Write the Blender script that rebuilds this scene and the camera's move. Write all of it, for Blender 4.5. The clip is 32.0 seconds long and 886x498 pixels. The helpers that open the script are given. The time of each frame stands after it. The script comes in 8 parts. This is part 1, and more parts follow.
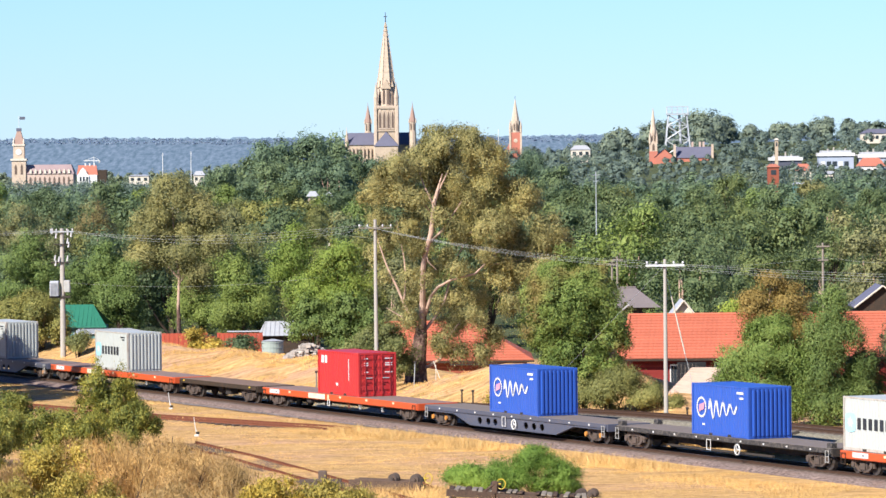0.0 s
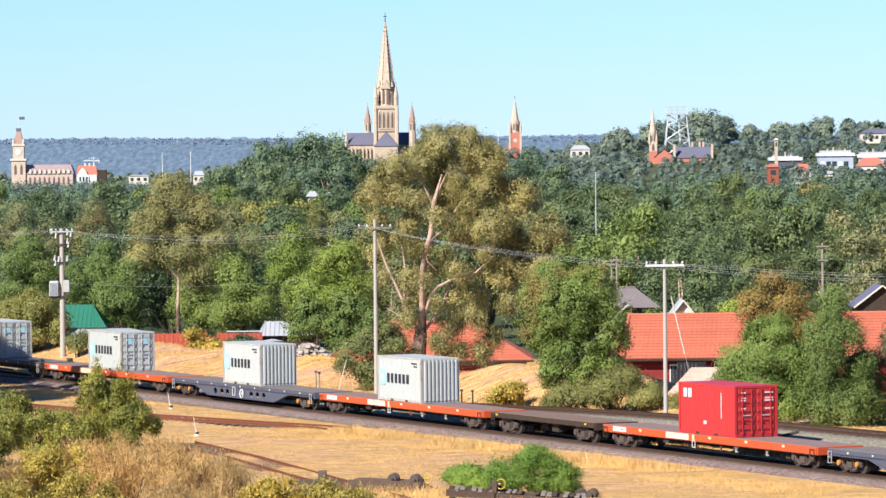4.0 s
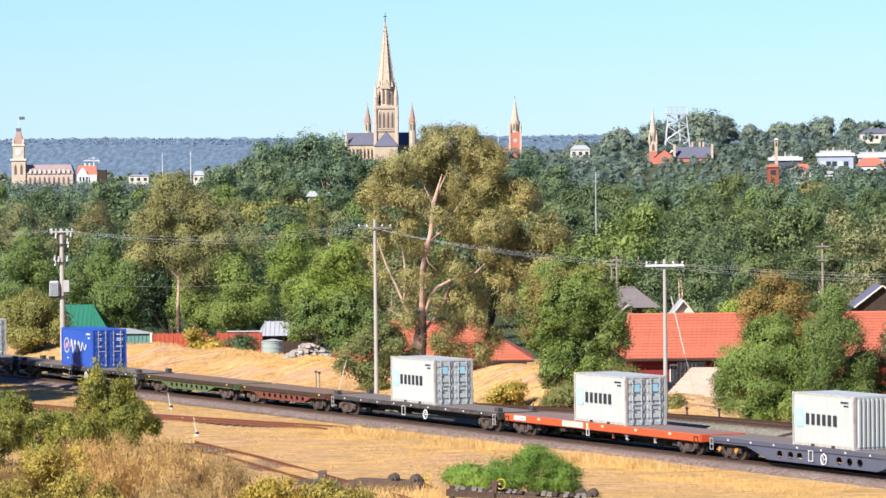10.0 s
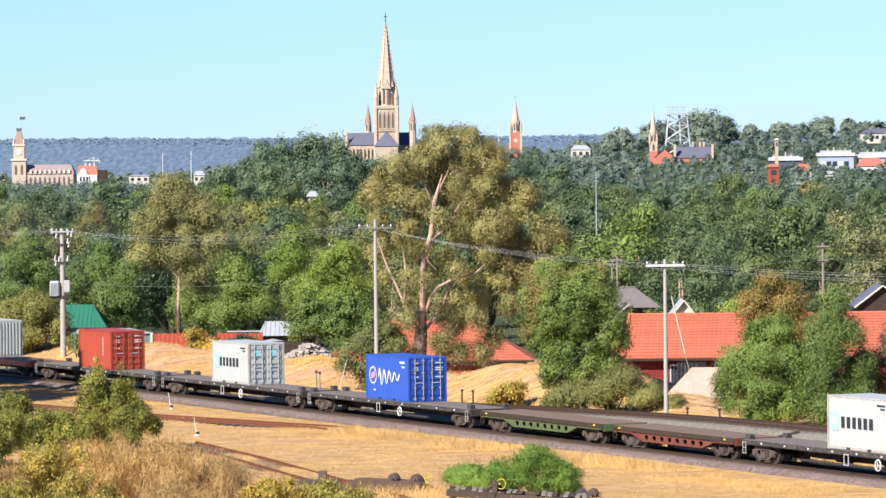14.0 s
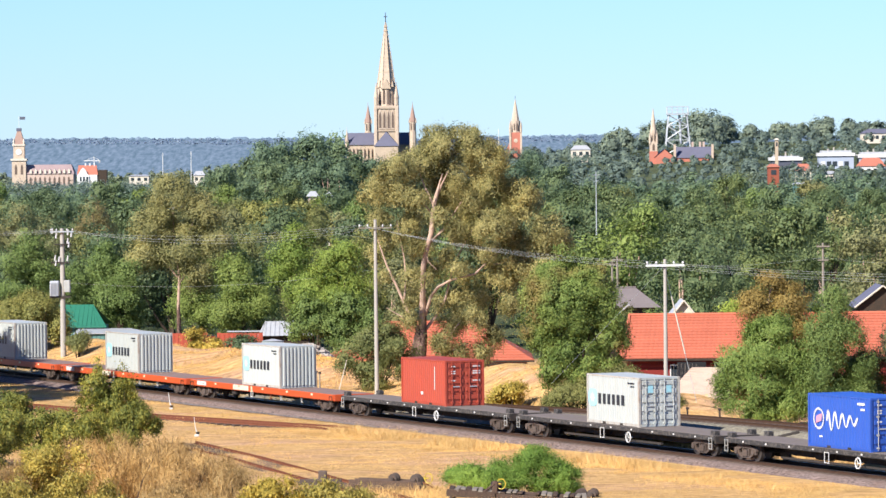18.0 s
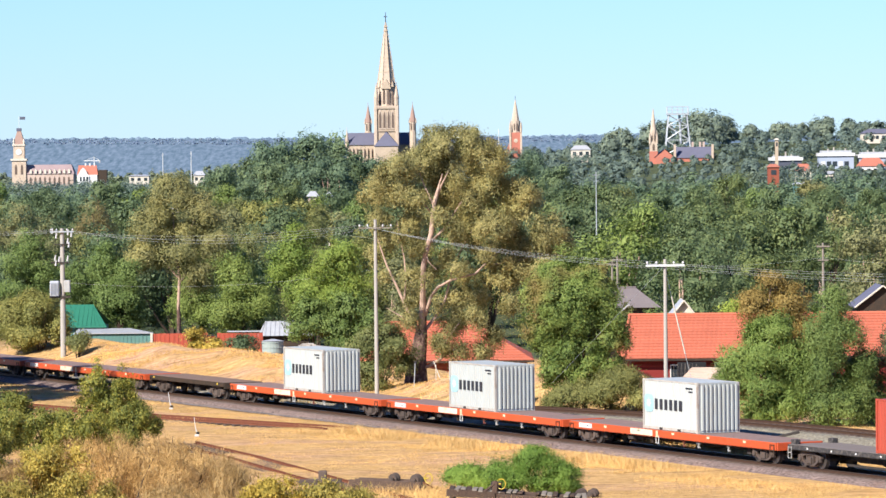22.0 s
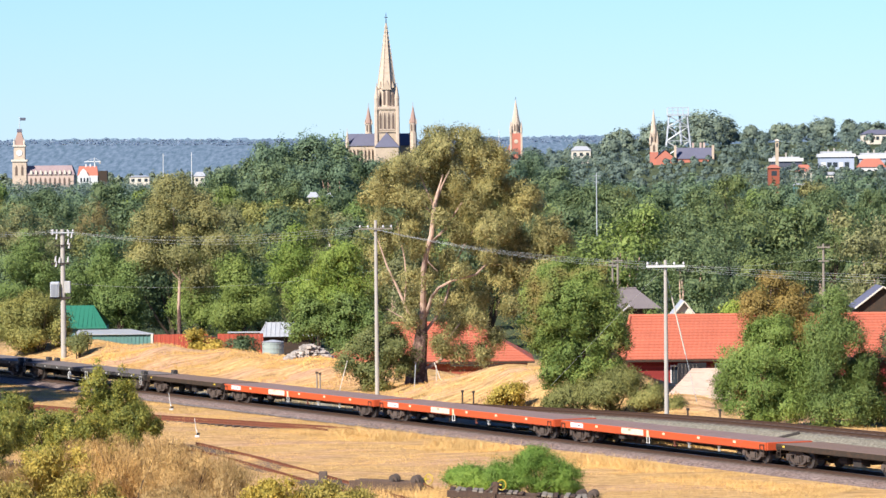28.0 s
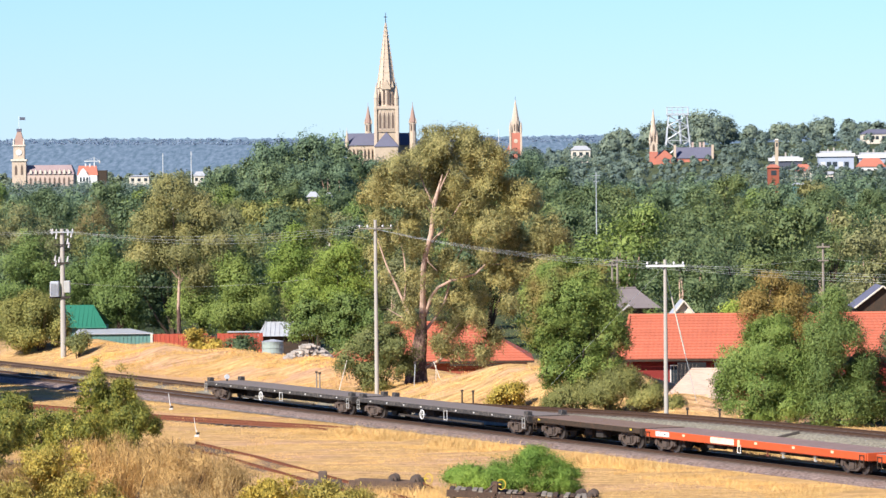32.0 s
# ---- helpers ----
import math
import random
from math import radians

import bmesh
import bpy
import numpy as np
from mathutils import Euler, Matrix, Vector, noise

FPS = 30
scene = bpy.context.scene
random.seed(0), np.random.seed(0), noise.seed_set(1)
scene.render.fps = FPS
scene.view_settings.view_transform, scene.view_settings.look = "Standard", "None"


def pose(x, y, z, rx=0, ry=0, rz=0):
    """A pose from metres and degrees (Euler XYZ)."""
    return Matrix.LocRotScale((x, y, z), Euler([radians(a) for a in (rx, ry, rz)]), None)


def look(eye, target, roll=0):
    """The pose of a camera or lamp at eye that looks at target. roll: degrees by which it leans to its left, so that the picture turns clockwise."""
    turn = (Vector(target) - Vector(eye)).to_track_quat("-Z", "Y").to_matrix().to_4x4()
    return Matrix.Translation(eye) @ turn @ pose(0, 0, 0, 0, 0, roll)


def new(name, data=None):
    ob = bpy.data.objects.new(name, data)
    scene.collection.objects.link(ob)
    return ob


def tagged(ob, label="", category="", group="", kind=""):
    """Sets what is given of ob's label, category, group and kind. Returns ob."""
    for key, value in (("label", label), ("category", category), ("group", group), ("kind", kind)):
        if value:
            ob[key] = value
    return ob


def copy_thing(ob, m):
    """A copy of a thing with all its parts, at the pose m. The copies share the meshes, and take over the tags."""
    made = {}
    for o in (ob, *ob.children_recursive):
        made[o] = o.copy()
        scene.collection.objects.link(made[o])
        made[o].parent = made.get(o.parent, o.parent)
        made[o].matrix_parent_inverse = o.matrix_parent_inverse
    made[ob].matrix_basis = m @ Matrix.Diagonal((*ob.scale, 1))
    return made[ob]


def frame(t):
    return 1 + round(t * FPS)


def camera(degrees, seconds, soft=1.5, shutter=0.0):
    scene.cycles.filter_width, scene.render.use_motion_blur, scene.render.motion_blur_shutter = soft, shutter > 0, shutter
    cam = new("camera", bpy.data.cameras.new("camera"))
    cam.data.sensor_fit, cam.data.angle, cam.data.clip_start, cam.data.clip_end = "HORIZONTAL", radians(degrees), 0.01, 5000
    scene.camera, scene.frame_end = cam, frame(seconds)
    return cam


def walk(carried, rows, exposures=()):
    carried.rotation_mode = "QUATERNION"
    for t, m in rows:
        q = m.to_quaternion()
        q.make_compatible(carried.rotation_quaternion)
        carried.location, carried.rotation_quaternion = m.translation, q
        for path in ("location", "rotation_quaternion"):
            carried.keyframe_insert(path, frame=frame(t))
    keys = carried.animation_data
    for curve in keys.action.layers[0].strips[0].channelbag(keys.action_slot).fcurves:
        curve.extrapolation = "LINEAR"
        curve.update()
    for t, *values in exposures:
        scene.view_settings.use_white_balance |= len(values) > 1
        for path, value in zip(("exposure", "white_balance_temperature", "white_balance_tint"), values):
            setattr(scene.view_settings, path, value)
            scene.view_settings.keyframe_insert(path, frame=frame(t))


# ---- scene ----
# ---- the camera: on a hill, a long lens, nearly still ----
EYE_Z = 16.31
FOCAL = 8457.0
cam = camera(10.593, 32.0, soft=1.5)


def aim(dx, dy):
    """A tiny turn of the tripod head."""
    k = 1000.0 / FOCAL
    return look((0, 0, EYE_Z), (-dx * k, 1000.0, EYE_Z - 21.975 + dy * k), -0.57)


walk(cam, [(0.0, aim(0, 0)), (3.0, aim(-0.2, 0)), (6.0, aim(-1.2, 0)), (9.0, aim(-1.0, 0)), (11.0, aim(0, 0)),
           (18.0, aim(0.2, 0)), (25.0, aim(0.3, 0.2)), (27.5, aim(0.4, 1.2)), (28.5, aim(1.8, 1.8)), (29.5, aim(2.4, 1.4)),
           (30.3, aim(1.6, 1.4)), (31.0, aim(0.3, 0.6)), (32.0, aim(0.3, 0.8))])

# ---- world and sun ----
SUN_EL, SUN_AZ = 36.0, 230.0
to_sun = Vector((math.cos(radians(SUN_AZ)) * math.cos(radians(SUN_EL)), math.sin(radians(SUN_AZ)) * math.cos(radians(SUN_EL)), math.sin(radians(SUN_EL))))
world = bpy.data.worlds.new("sky")
scene.world = world
world.use_nodes = True
wn = world.node_tree
sky = wn.nodes.new("ShaderNodeTexSky")
sky.sky_type = "NISHITA"
sky.sun_disc = False
sky.sun_elevation = radians(SUN_EL)
sky.sun_rotation = radians(90.0 - SUN_AZ)
sky.air_density, sky.dust_density, sky.ozone_density, sky.altitude = 1.0, 0.0, 6.0, 200.0
bg = wn.nodes["Background"]
bg.inputs["Strength"].default_value = 0.060
tint = wn.nodes.new("ShaderNodeMix")
tint.data_type, tint.blend_type = "RGBA", "MULTIPLY"
tint.inputs[0].default_value = 1.0
tint.inputs[7].default_value = (0.645, 0.875, 1.30, 1.0)
wn.links.new(sky.outputs[0], tint.inputs[6])
wn.links.new(tint.outputs[2], bg.inputs["Color"])
sun = new("sun", bpy.data.lights.new("sun", "SUN"))
sun.data.energy, sun.data.angle, sun.data.color = 5.0, radians(0.55), (1.0, 0.945, 0.86)
sun.matrix_world = look(to_sun * 500, (0, 0, 0))
scene.view_settings.exposure = 1.10


# ---- materials ----
def tree_of(name):
    m = bpy.data.materials.new(name)
    m.use_nodes = True
    nt = m.node_tree
    return m, nt, nt.nodes["Principled BSDF"]


def noise_node(nt, coord, scale, detail=5.0, rough=0.6):
    n = nt.nodes.new("ShaderNodeTexNoise")
    n.inputs["Scale"].default_value = scale
    n.inputs["Detail"].default_value = detail
    n.inputs["Roughness"].default_value = rough
    nt.links.new(coord, n.inputs["Vector"])
    return n.outputs["Fac"]


def ramp_node(nt, fac, stops):
    r = nt.nodes.new("ShaderNodeValToRGB")
    els = r.color_ramp.elements
    while len(els) < len(stops):
        els.new(0.5)
    for e, (p, c) in zip(els, stops):
        e.position, e.color = p, (*c, 1.0)
    nt.links.new(fac, r.inputs["Fac"])
    return r.outputs["Color"]


def mix_node(nt, fac, a, b, kind="MIX"):
    n = nt.nodes.new("ShaderNodeMix")
    n.data_type, n.blend_type = "RGBA", kind
    for socket, value in ((n.inputs[0], fac), (n.inputs[6], a), (n.inputs[7], b)):
        if isinstance(value, (int, float)):
            socket.default_value = value
        elif isinstance(value, tuple):
            socket.default_value = (*value, 1.0)
        else:
            nt.links.new(value, socket)
    return n.outputs[2]


def bump_node(nt, height, strength, distance, bsdf):
    b = nt.nodes.new("ShaderNodeBump")
    b.inputs["Strength"].default_value, b.inputs["Distance"].default_value = strength, distance
    nt.links.new(height, b.inputs["Height"])
    nt.links.new(b.outputs[0], bsdf.inputs["Normal"])


def surface(name, a, b, dirt=None, scale=2.0, fine=25.0, rough=0.7, metal=0.0, bump=0.3, depth=0.01, dirty=0.35, vary=0.0, island=0.0, grain=0.35, streak=1.0):
    """A worn surface: colour between a and b in patches, dirt in streaky stains, fine grain in the relief."""
    m, nt, bsdf = tree_of(name)
    a, b = (tuple(0.88 * v for v in c) for c in (a, b))
    co = nt.nodes.new("ShaderNodeTexCoord").outputs["Object"]
    big = noise_node(nt, co, scale)
    small = noise_node(nt, co, fine, 4.0)
    col = mix_node(nt, big, a, b)
    if dirt:
        stain = nt.nodes.new("ShaderNodeMapRange")
        stain.inputs[1].default_value, stain.inputs[2].default_value = 0.48, 0.72
        stain.inputs[4].default_value = dirty
        run = nt.nodes.new("ShaderNodeMapping")
        run.inputs["Scale"].default_value = (1.0, 1.0, streak)
        nt.links.new(co, run.inputs["Vector"])
        nt.links.new(noise_node(nt, run.outputs[0], scale * 2.3, 8.0, 0.7), stain.inputs[0])
        col = mix_node(nt, stain.outputs[0], col, dirt)
    col = mix_node(nt, grain, col, ramp_node(nt, small, [(0.3, (0.55, 0.55, 0.55)), (0.7, (1.0, 1.0, 1.0))] if grain < 0.5 else [(0.40, (0.35, 0.35, 0.36)), (0.60, (1.25, 1.22, 1.2))]), "MULTIPLY")
    for amount, node, out in ((vary, "ShaderNodeObjectInfo", "Random"), (island, "ShaderNodeNewGeometry", "Random Per Island")):
        if amount:
            info = nt.nodes.new(node)
            col = mix_node(nt, amount, col, ramp_node(nt, info.outputs[out], [(0.0, (0.35, 0.35, 0.35)), (1.0, (1.35, 1.3, 1.25))]), "MULTIPLY")
    nt.links.new(col, bsdf.inputs["Base Color"])
    bsdf.inputs["Roughness"].default_value, bsdf.inputs["Metallic"].default_value = rough, metal
    bsdf.inputs["Specular IOR Level"].default_value = 0.5 if rough < 0.6 else 0.1
    if bump:
        bump_node(nt, small, bump, depth, bsdf)
    return m


def foliage(name, dark, mid, light, tips=None, share=0.34, gain=(1.40, 1.46, 1.50)):
    """Leaves: a colour for each leaf, drifting over the crown, and light passing through."""
    m, nt, bsdf = tree_of(name)
    geo = nt.nodes.new("ShaderNodeNewGeometry")
    info = nt.nodes.new("ShaderNodeObjectInfo")
    co = nt.nodes.new("ShaderNodeTexCoord").outputs["Object"]
    patch = noise_node(nt, co, 0.45, 3.0)
    add = nt.nodes.new("ShaderNodeMath")
    add.operation = "MULTIPLY_ADD"
    nt.links.new(geo.outputs["Random Per Island"], add.inputs[0])
    add.inputs[1].default_value = 0.45
    nt.links.new(patch, add.inputs[2])
    dark, mid, light = (tuple(g * v for g, v in zip(gain, c)) for c in (dark, mid, light))
    stops = [(0.30, dark), (0.62, mid), (0.95, light)]
    col = ramp_node(nt, add.outputs[0], stops)
    if tips:
        t = nt.nodes.new("ShaderNodeMapRange")
        t.inputs[1].default_value, t.inputs[2].default_value = 0.53, 0.68
        t.inputs[4].default_value = 0.8
        nt.links.new(noise_node(nt, co, 0.3, 2.0), t.inputs[0])
        col = mix_node(nt, t.outputs[0], col, tips)
    tone = ramp_node(nt, info.outputs["Random"], [(0.0, (0.82, 0.86, 0.86)), (0.5, (1.0, 1.0, 1.0)), (1.0, (1.30, 1.18, 0.92))])
    col = mix_node(nt, 0.75, col, tone, "MULTIPLY")
    drift = ramp_node(nt, noise_node(nt, co, 0.085, 2.0), [(0.36, (0.75, 0.79, 0.78)), (0.5, (1.0, 1.0, 1.0)), (0.64, (1.38, 1.28, 1.08))])
    col = mix_node(nt, 0.6, col, drift, "MULTIPLY")
    nt.links.new(col, bsdf.inputs["Base Color"])
    bsdf.inputs["Roughness"].default_value = 0.62
    bsdf.inputs["Specular IOR Level"].default_value = 0.25
    tr = nt.nodes.new("ShaderNodeBsdfTranslucent")
    nt.links.new(col, tr.inputs["Color"])
    mx = nt.nodes.new("ShaderNodeMixShader")
    mx.inputs[0].default_value = share
    nt.links.new(bsdf.outputs[0], mx.inputs[1])
    nt.links.new(tr.outputs[0], mx.inputs[2])
    nt.links.new(mx.outputs[0], nt.nodes["Material Output"].inputs["Surface"])
    return m


def paint(name, c, rough=0.5, metal=0.0, rust=(0.12, 0.06, 0.035), dirty=0.3, scale=1.3, streak=1.0):
    k = tuple(v * 0.82 for v in c)
    return surface(name, c, k, rust, scale=scale, fine=18.0, rough=rough, metal=metal, bump=0.12, depth=0.004, dirty=dirty, vary=0.12, streak=streak)


ORANGE = paint("orange_paint", (0.60, 0.090, 0.022), dirty=0.25)
DECK_RED = surface("red_deck", (0.29, 0.195, 0.17), (0.205, 0.145, 0.13), (0.10, 0.07, 0.06), scale=0.8, rough=0.85, bump=0.3, dirty=0.5)
DECK_GREY = surface("grey_deck", (0.225, 0.190, 0.172), (0.150, 0.128, 0.118), (0.17, 0.12, 0.09), scale=1.6, rough=0.85, bump=0.3, dirty=0.5)
DECK_BROWN = surface("brown_deck", (0.25, 0.165, 0.125), (0.165, 0.115, 0.09), (0.085, 0.065, 0.055), scale=1.6, rough=0.9, bump=0.3, dirty=0.5)
BLACK = paint("black_paint", (0.052, 0.050, 0.052), rough=0.6, rust=(0.22, 0.19, 0.16), dirty=0.75, scale=2.6)
BLUEGREY = paint("blue_grey_paint", (0.085, 0.094, 0.135), rough=0.55, rust=(0.12, 0.09, 0.07), dirty=0.35)
DARKBROWN = paint("dark_brown_paint", (0.055, 0.042, 0.032), rough=0.7, dirty=0.5)
OLIVE = paint("green_paint", (0.115, 0.155, 0.065), rough=0.7, rust=(0.045, 0.038, 0.03), dirty=1.0, scale=4.0)
RUSTRED = paint("rust_red_paint", (0.20, 0.068, 0.045), rough=0.8, rust=(0.050, 0.036, 0.030), dirty=1.0, scale=4.0)
UNDER = paint("underframe_black", (0.048, 0.043, 0.040), rough=0.8, rust=(0.12, 0.075, 0.05), dirty=0.6)
BOGIE = surface("bogie_iron", (0.135, 0.108, 0.095), (0.075, 0.060, 0.054), (0.20, 0.115, 0.07), scale=3.0, rough=0.85, metal=0.2, bump=0.3, dirty=0.5, vary=0.35)
STEEL = surface("wheel_steel", (0.16, 0.14, 0.13), (0.09, 0.075, 0.065), scale=4.0, rough=0.5, metal=0.7, bump=0.1)
WHITE = paint("white_paint", (0.74, 0.74, 0.72), dirty=0.2)
CREAMPANEL = paint("faded_cream_panel", (0.74, 0.68, 0.52), dirty=0.4)
CAP_ORANGE = paint("orange_axle_cap", (0.62, 0.26, 0.05), dirty=0.5, scale=6.0)
CREAMMARK = paint("cream_marking", (0.72, 0.62, 0.40), dirty=0.3)
YELLOW = paint("yellow_paint", (0.70, 0.50, 0.05), dirty=0.2)
BOX_WHITE = paint("pale_grey_container_paint", (0.49, 0.525, 0.51), rough=0.45, rust=(0.30, 0.26, 0.20), dirty=0.34, scale=1.1, streak=0.16)
BOX_EDGE = paint("rust_streaked_container_edge", (0.46, 0.44, 0.40), rough=0.6, rust=(0.20, 0.11, 0.065), dirty=0.85, scale=1.6, streak=0.5)
BOX_RED = paint("red_container_paint", (0.52, 0.028, 0.03), rough=0.42, rust=(0.22, 0.04, 0.03), dirty=0.25, scale=1.1, streak=0.2)
BOX_BRICK = paint("brick_red_container_paint", (0.42, 0.065, 0.035), rough=0.5, rust=(0.22, 0.06, 0.04), dirty=0.3, scale=1.1, streak=0.2)
BOX_BLUE = paint("blue_container_paint", (0.026, 0.098, 0.46), rough=0.4, rust=(0.03, 0.05, 0.2), dirty=0.25, scale=1.1, streak=0.2)
MARK_BLACK = paint("black_marking", (0.02, 0.025, 0.035), dirty=0.1)
MARK_CYAN = paint("pale_blue_marking", (0.36, 0.68, 0.78), dirty=0.1)
MARK_PINK = paint("pink_marking", (0.62, 0.30, 0.42), dirty=0.1)
RAIL = surface("rail_steel", (0.13, 0.075, 0.05), (0.09, 0.055, 0.04), scale=2.0, rough=0.6, metal=0.5, bump=0.2)
RAIL_TOP = surface("polished_rail", (0.42, 0.40, 0.38), (0.3, 0.28, 0.26), scale=2.0, rough=0.3, metal=0.9, bump=0.05)
RUST_RAIL = surface("rusty_rail", (0.20, 0.075, 0.042), (0.14, 0.05, 0.03), (0.08, 0.04, 0.03), scale=2.0, rough=0.9, bump=0.3)
SLEEPER = surface("sleeper_timber", (0.16, 0.12, 0.10), (0.10, 0.08, 0.07), scale=3.0, rough=0.95, bump=0.5, vary=0.4)
BALLAST = surface("ballast_gravel", (0.315, 0.240, 0.212), (0.190, 0.142, 0.126), (0.19, 0.108, 0.072), scale=0.35, fine=6.5, rough=0.95, bump=1.0, depth=0.08, dirty=0.55, grain=0.9)
GRAVEL = surface("grey_gravel", (0.25, 0.215, 0.195), (0.155, 0.132, 0.122), (0.20, 0.15, 0.11), scale=0.5, fine=6.0, rough=0.95, bump=1.0, depth=0.08, dirty=0.5, grain=0.9)
BANKSTONE = surface("lichened_ballast", (0.30, 0.275, 0.215), (0.19, 0.172, 0.13), (0.26, 0.215, 0.13), scale=1.2, fine=7.0, rough=0.95, bump=1.0, depth=0.08, dirty=0.5, grain=0.62)
LADDER_GREY = paint("worn_white_paint", (0.42, 0.42, 0.40), dirty=0.4)
CONCRETE = surface("grey_concrete", (0.44, 0.41, 0.36), (0.36, 0.33, 0.29), (0.25, 0.22, 0.19), scale=0.8, rough=0.9, bump=0.2)
POLE_WOOD = surface("weathered_timber", (0.30, 0.26, 0.21), (0.22, 0.185, 0.15), (0.13, 0.11, 0.09), scale=1.2, rough=0.95, bump=0.4)
GALV = surface("galvanised_steel", (0.52, 0.54, 0.56), (0.42, 0.44, 0.46), scale=2.0, rough=0.45, metal=0.15, bump=0.1)
WIRE = surface("wire_aluminium", (0.42, 0.43, 0.42), (0.34, 0.35, 0.34), rough=0.7, metal=0.0, bump=0.0)
PORCELAIN = surface("insulator_porcelain", (0.62, 0.60, 0.58), (0.5, 0.48, 0.47), rough=0.3, bump=0.0)
DARKROD = surface("dark_rod", (0.06, 0.05, 0.045), (0.04, 0.035, 0.03), rough=0.8, bump=0.2)
TILE = surface("terracotta_tile", (0.56, 0.168, 0.100), (0.48, 0.138, 0.082), (0.34, 0.11, 0.07), scale=0.5, fine=8.0, rough=0.8, bump=0.2, dirty=0.25, vary=0.16, island=0.05)
ROOFPINK = surface("faded_red_roof", (0.46, 0.17, 0.115), (0.38, 0.14, 0.10), scale=0.3, fine=3.0, rough=0.85, bump=0.1)
PALEBRICK = surface("weathered_pink_brick", (0.54, 0.20, 0.14), (0.44, 0.155, 0.11), (0.30, 0.17, 0.13), scale=0.3, fine=3.0, rough=0.9, bump=0.2)
BRICK = surface("red_brick", (0.34, 0.10, 0.06), (0.25, 0.075, 0.05), (0.15, 0.08, 0.06), scale=1.5, fine=20.0, rough=0.9, bump=0.4)
MAROON = surface("maroon_cladding", (0.24, 0.035, 0.03), (0.18, 0.03, 0.028), scale=0.9, rough=0.7, bump=0.2)
REDFENCE = surface("red_sheet_fence", (0.48, 0.10, 0.06), (0.38, 0.08, 0.05), (0.25, 0.08, 0.06), scale=0.7, rough=0.6, bump=0.15)
GREENROOF = surface("green_sheet_roof", (0.03, 0.19, 0.11), (0.025, 0.15, 0.09), scale=0.8, rough=0.5, bump=0.1)
TEAL = surface("teal_sheet_wall", (0.12, 0.26, 0.225), (0.095, 0.21, 0.185), (0.10, 0.18, 0.16), scale=0.8, rough=0.55, bump=0.1)
TINROOF = surface("tin_roof", (0.55, 0.56, 0.57), (0.42, 0.43, 0.45), (0.28, 0.24, 0.21), scale=0.7, rough=0.5, metal=0.2, bump=0.15, dirty=0.4)
SLATE = surface("slate_roof", (0.150, 0.150, 0.200), (0.11, 0.11, 0.15), scale=0.2, fine=3.0, rough=0.6, bump=0.2)
SANDSTONE = surface("sandstone", (0.54, 0.43, 0.32), (0.43, 0.34, 0.25), (0.27, 0.21, 0.16), scale=0.15, fine=1.5, rough=0.9, bump=0.2, dirty=0.4)
PALESTONE = surface("pale_spire_stone", (0.60, 0.485, 0.375), (0.47, 0.37, 0.285), (0.31, 0.23, 0.18), scale=0.25, fine=1.2, rough=0.9, bump=0.2, dirty=0.6)
PINKSTONE = surface("pink_stucco", (0.56, 0.43, 0.36), (0.46, 0.35, 0.29), (0.30, 0.22, 0.18), scale=0.15, fine=1.5, rough=0.9, bump=0.2)
REDSPIRE = surface("red_tile_spire", (0.40, 0.27, 0.22), (0.30, 0.20, 0.165), scale=0.3, rough=0.85, bump=0.2)
# far louvres and windows: a flat brown holds their shade, lightened for haze
OPENING_SHADE = surface("hazy_opening_shade", (0.17, 0.125, 0.10), (0.12, 0.09, 0.075), rough=0.9, bump=0.1)
VOID = surface("dark_opening", (0.03, 0.028, 0.03), (0.02, 0.02, 0.022), rough=0.6, bump=0.0)
GLASS = surface("window_glass", (0.04, 0.05, 0.06), (0.03, 0.04, 0.05), rough=0.08, bump=0.0)
CREAM = surface("cream_wall", (0.66, 0.60, 0.50), (0.58, 0.52, 0.43), (0.4, 0.35, 0.28), scale=0.3, rough=0.85, bump=0.15)
TANROOF = surface("tan_sheet_roof", (0.64, 0.46, 0.36), (0.55, 0.40, 0.31), (0.30, 0.22, 0.17), scale=0.5, rough=0.75, bump=0.15)
MAUVEROOF = surface("mauve_grey_roof_tile", (0.22, 0.185, 0.18), (0.165, 0.14, 0.14), (0.14, 0.12, 0.12), scale=0.6, fine=5.0, rough=0.85, bump=0.2)
GREYTANK = surface("grey_green_tank_sheet", (0.36, 0.42, 0.39), (0.28, 0.33, 0.31), (0.2, 0.22, 0.2), scale=0.9, rough=0.6, bump=0.1)
RUBBLE = surface("broken_rubble", (0.52, 0.48, 0.45), (0.36, 0.32, 0.29), scale=1.5, rough=0.95, bump=0.5, island=0.6)
BARK_EUC = surface("smooth_gum_bark", (0.62, 0.44, 0.34), (0.42, 0.28, 0.21), (0.16, 0.10, 0.07), scale=0.9, fine=9.0, rough=0.9, bump=0.4, dirty=0.55)
BARK_GUM = surface("rough_gum_bark", (0.16, 0.095, 0.075), (0.08, 0.05, 0.044), (0.46, 0.31, 0.24), scale=1.2, fine=10.0, rough=0.95, bump=0.9, depth=0.06, dirty=0.75)
BARK_DARK = surface("rough_dark_bark", (0.10, 0.07, 0.05), (0.065, 0.045, 0.035), scale=1.4, rough=0.95, bump=0.6)

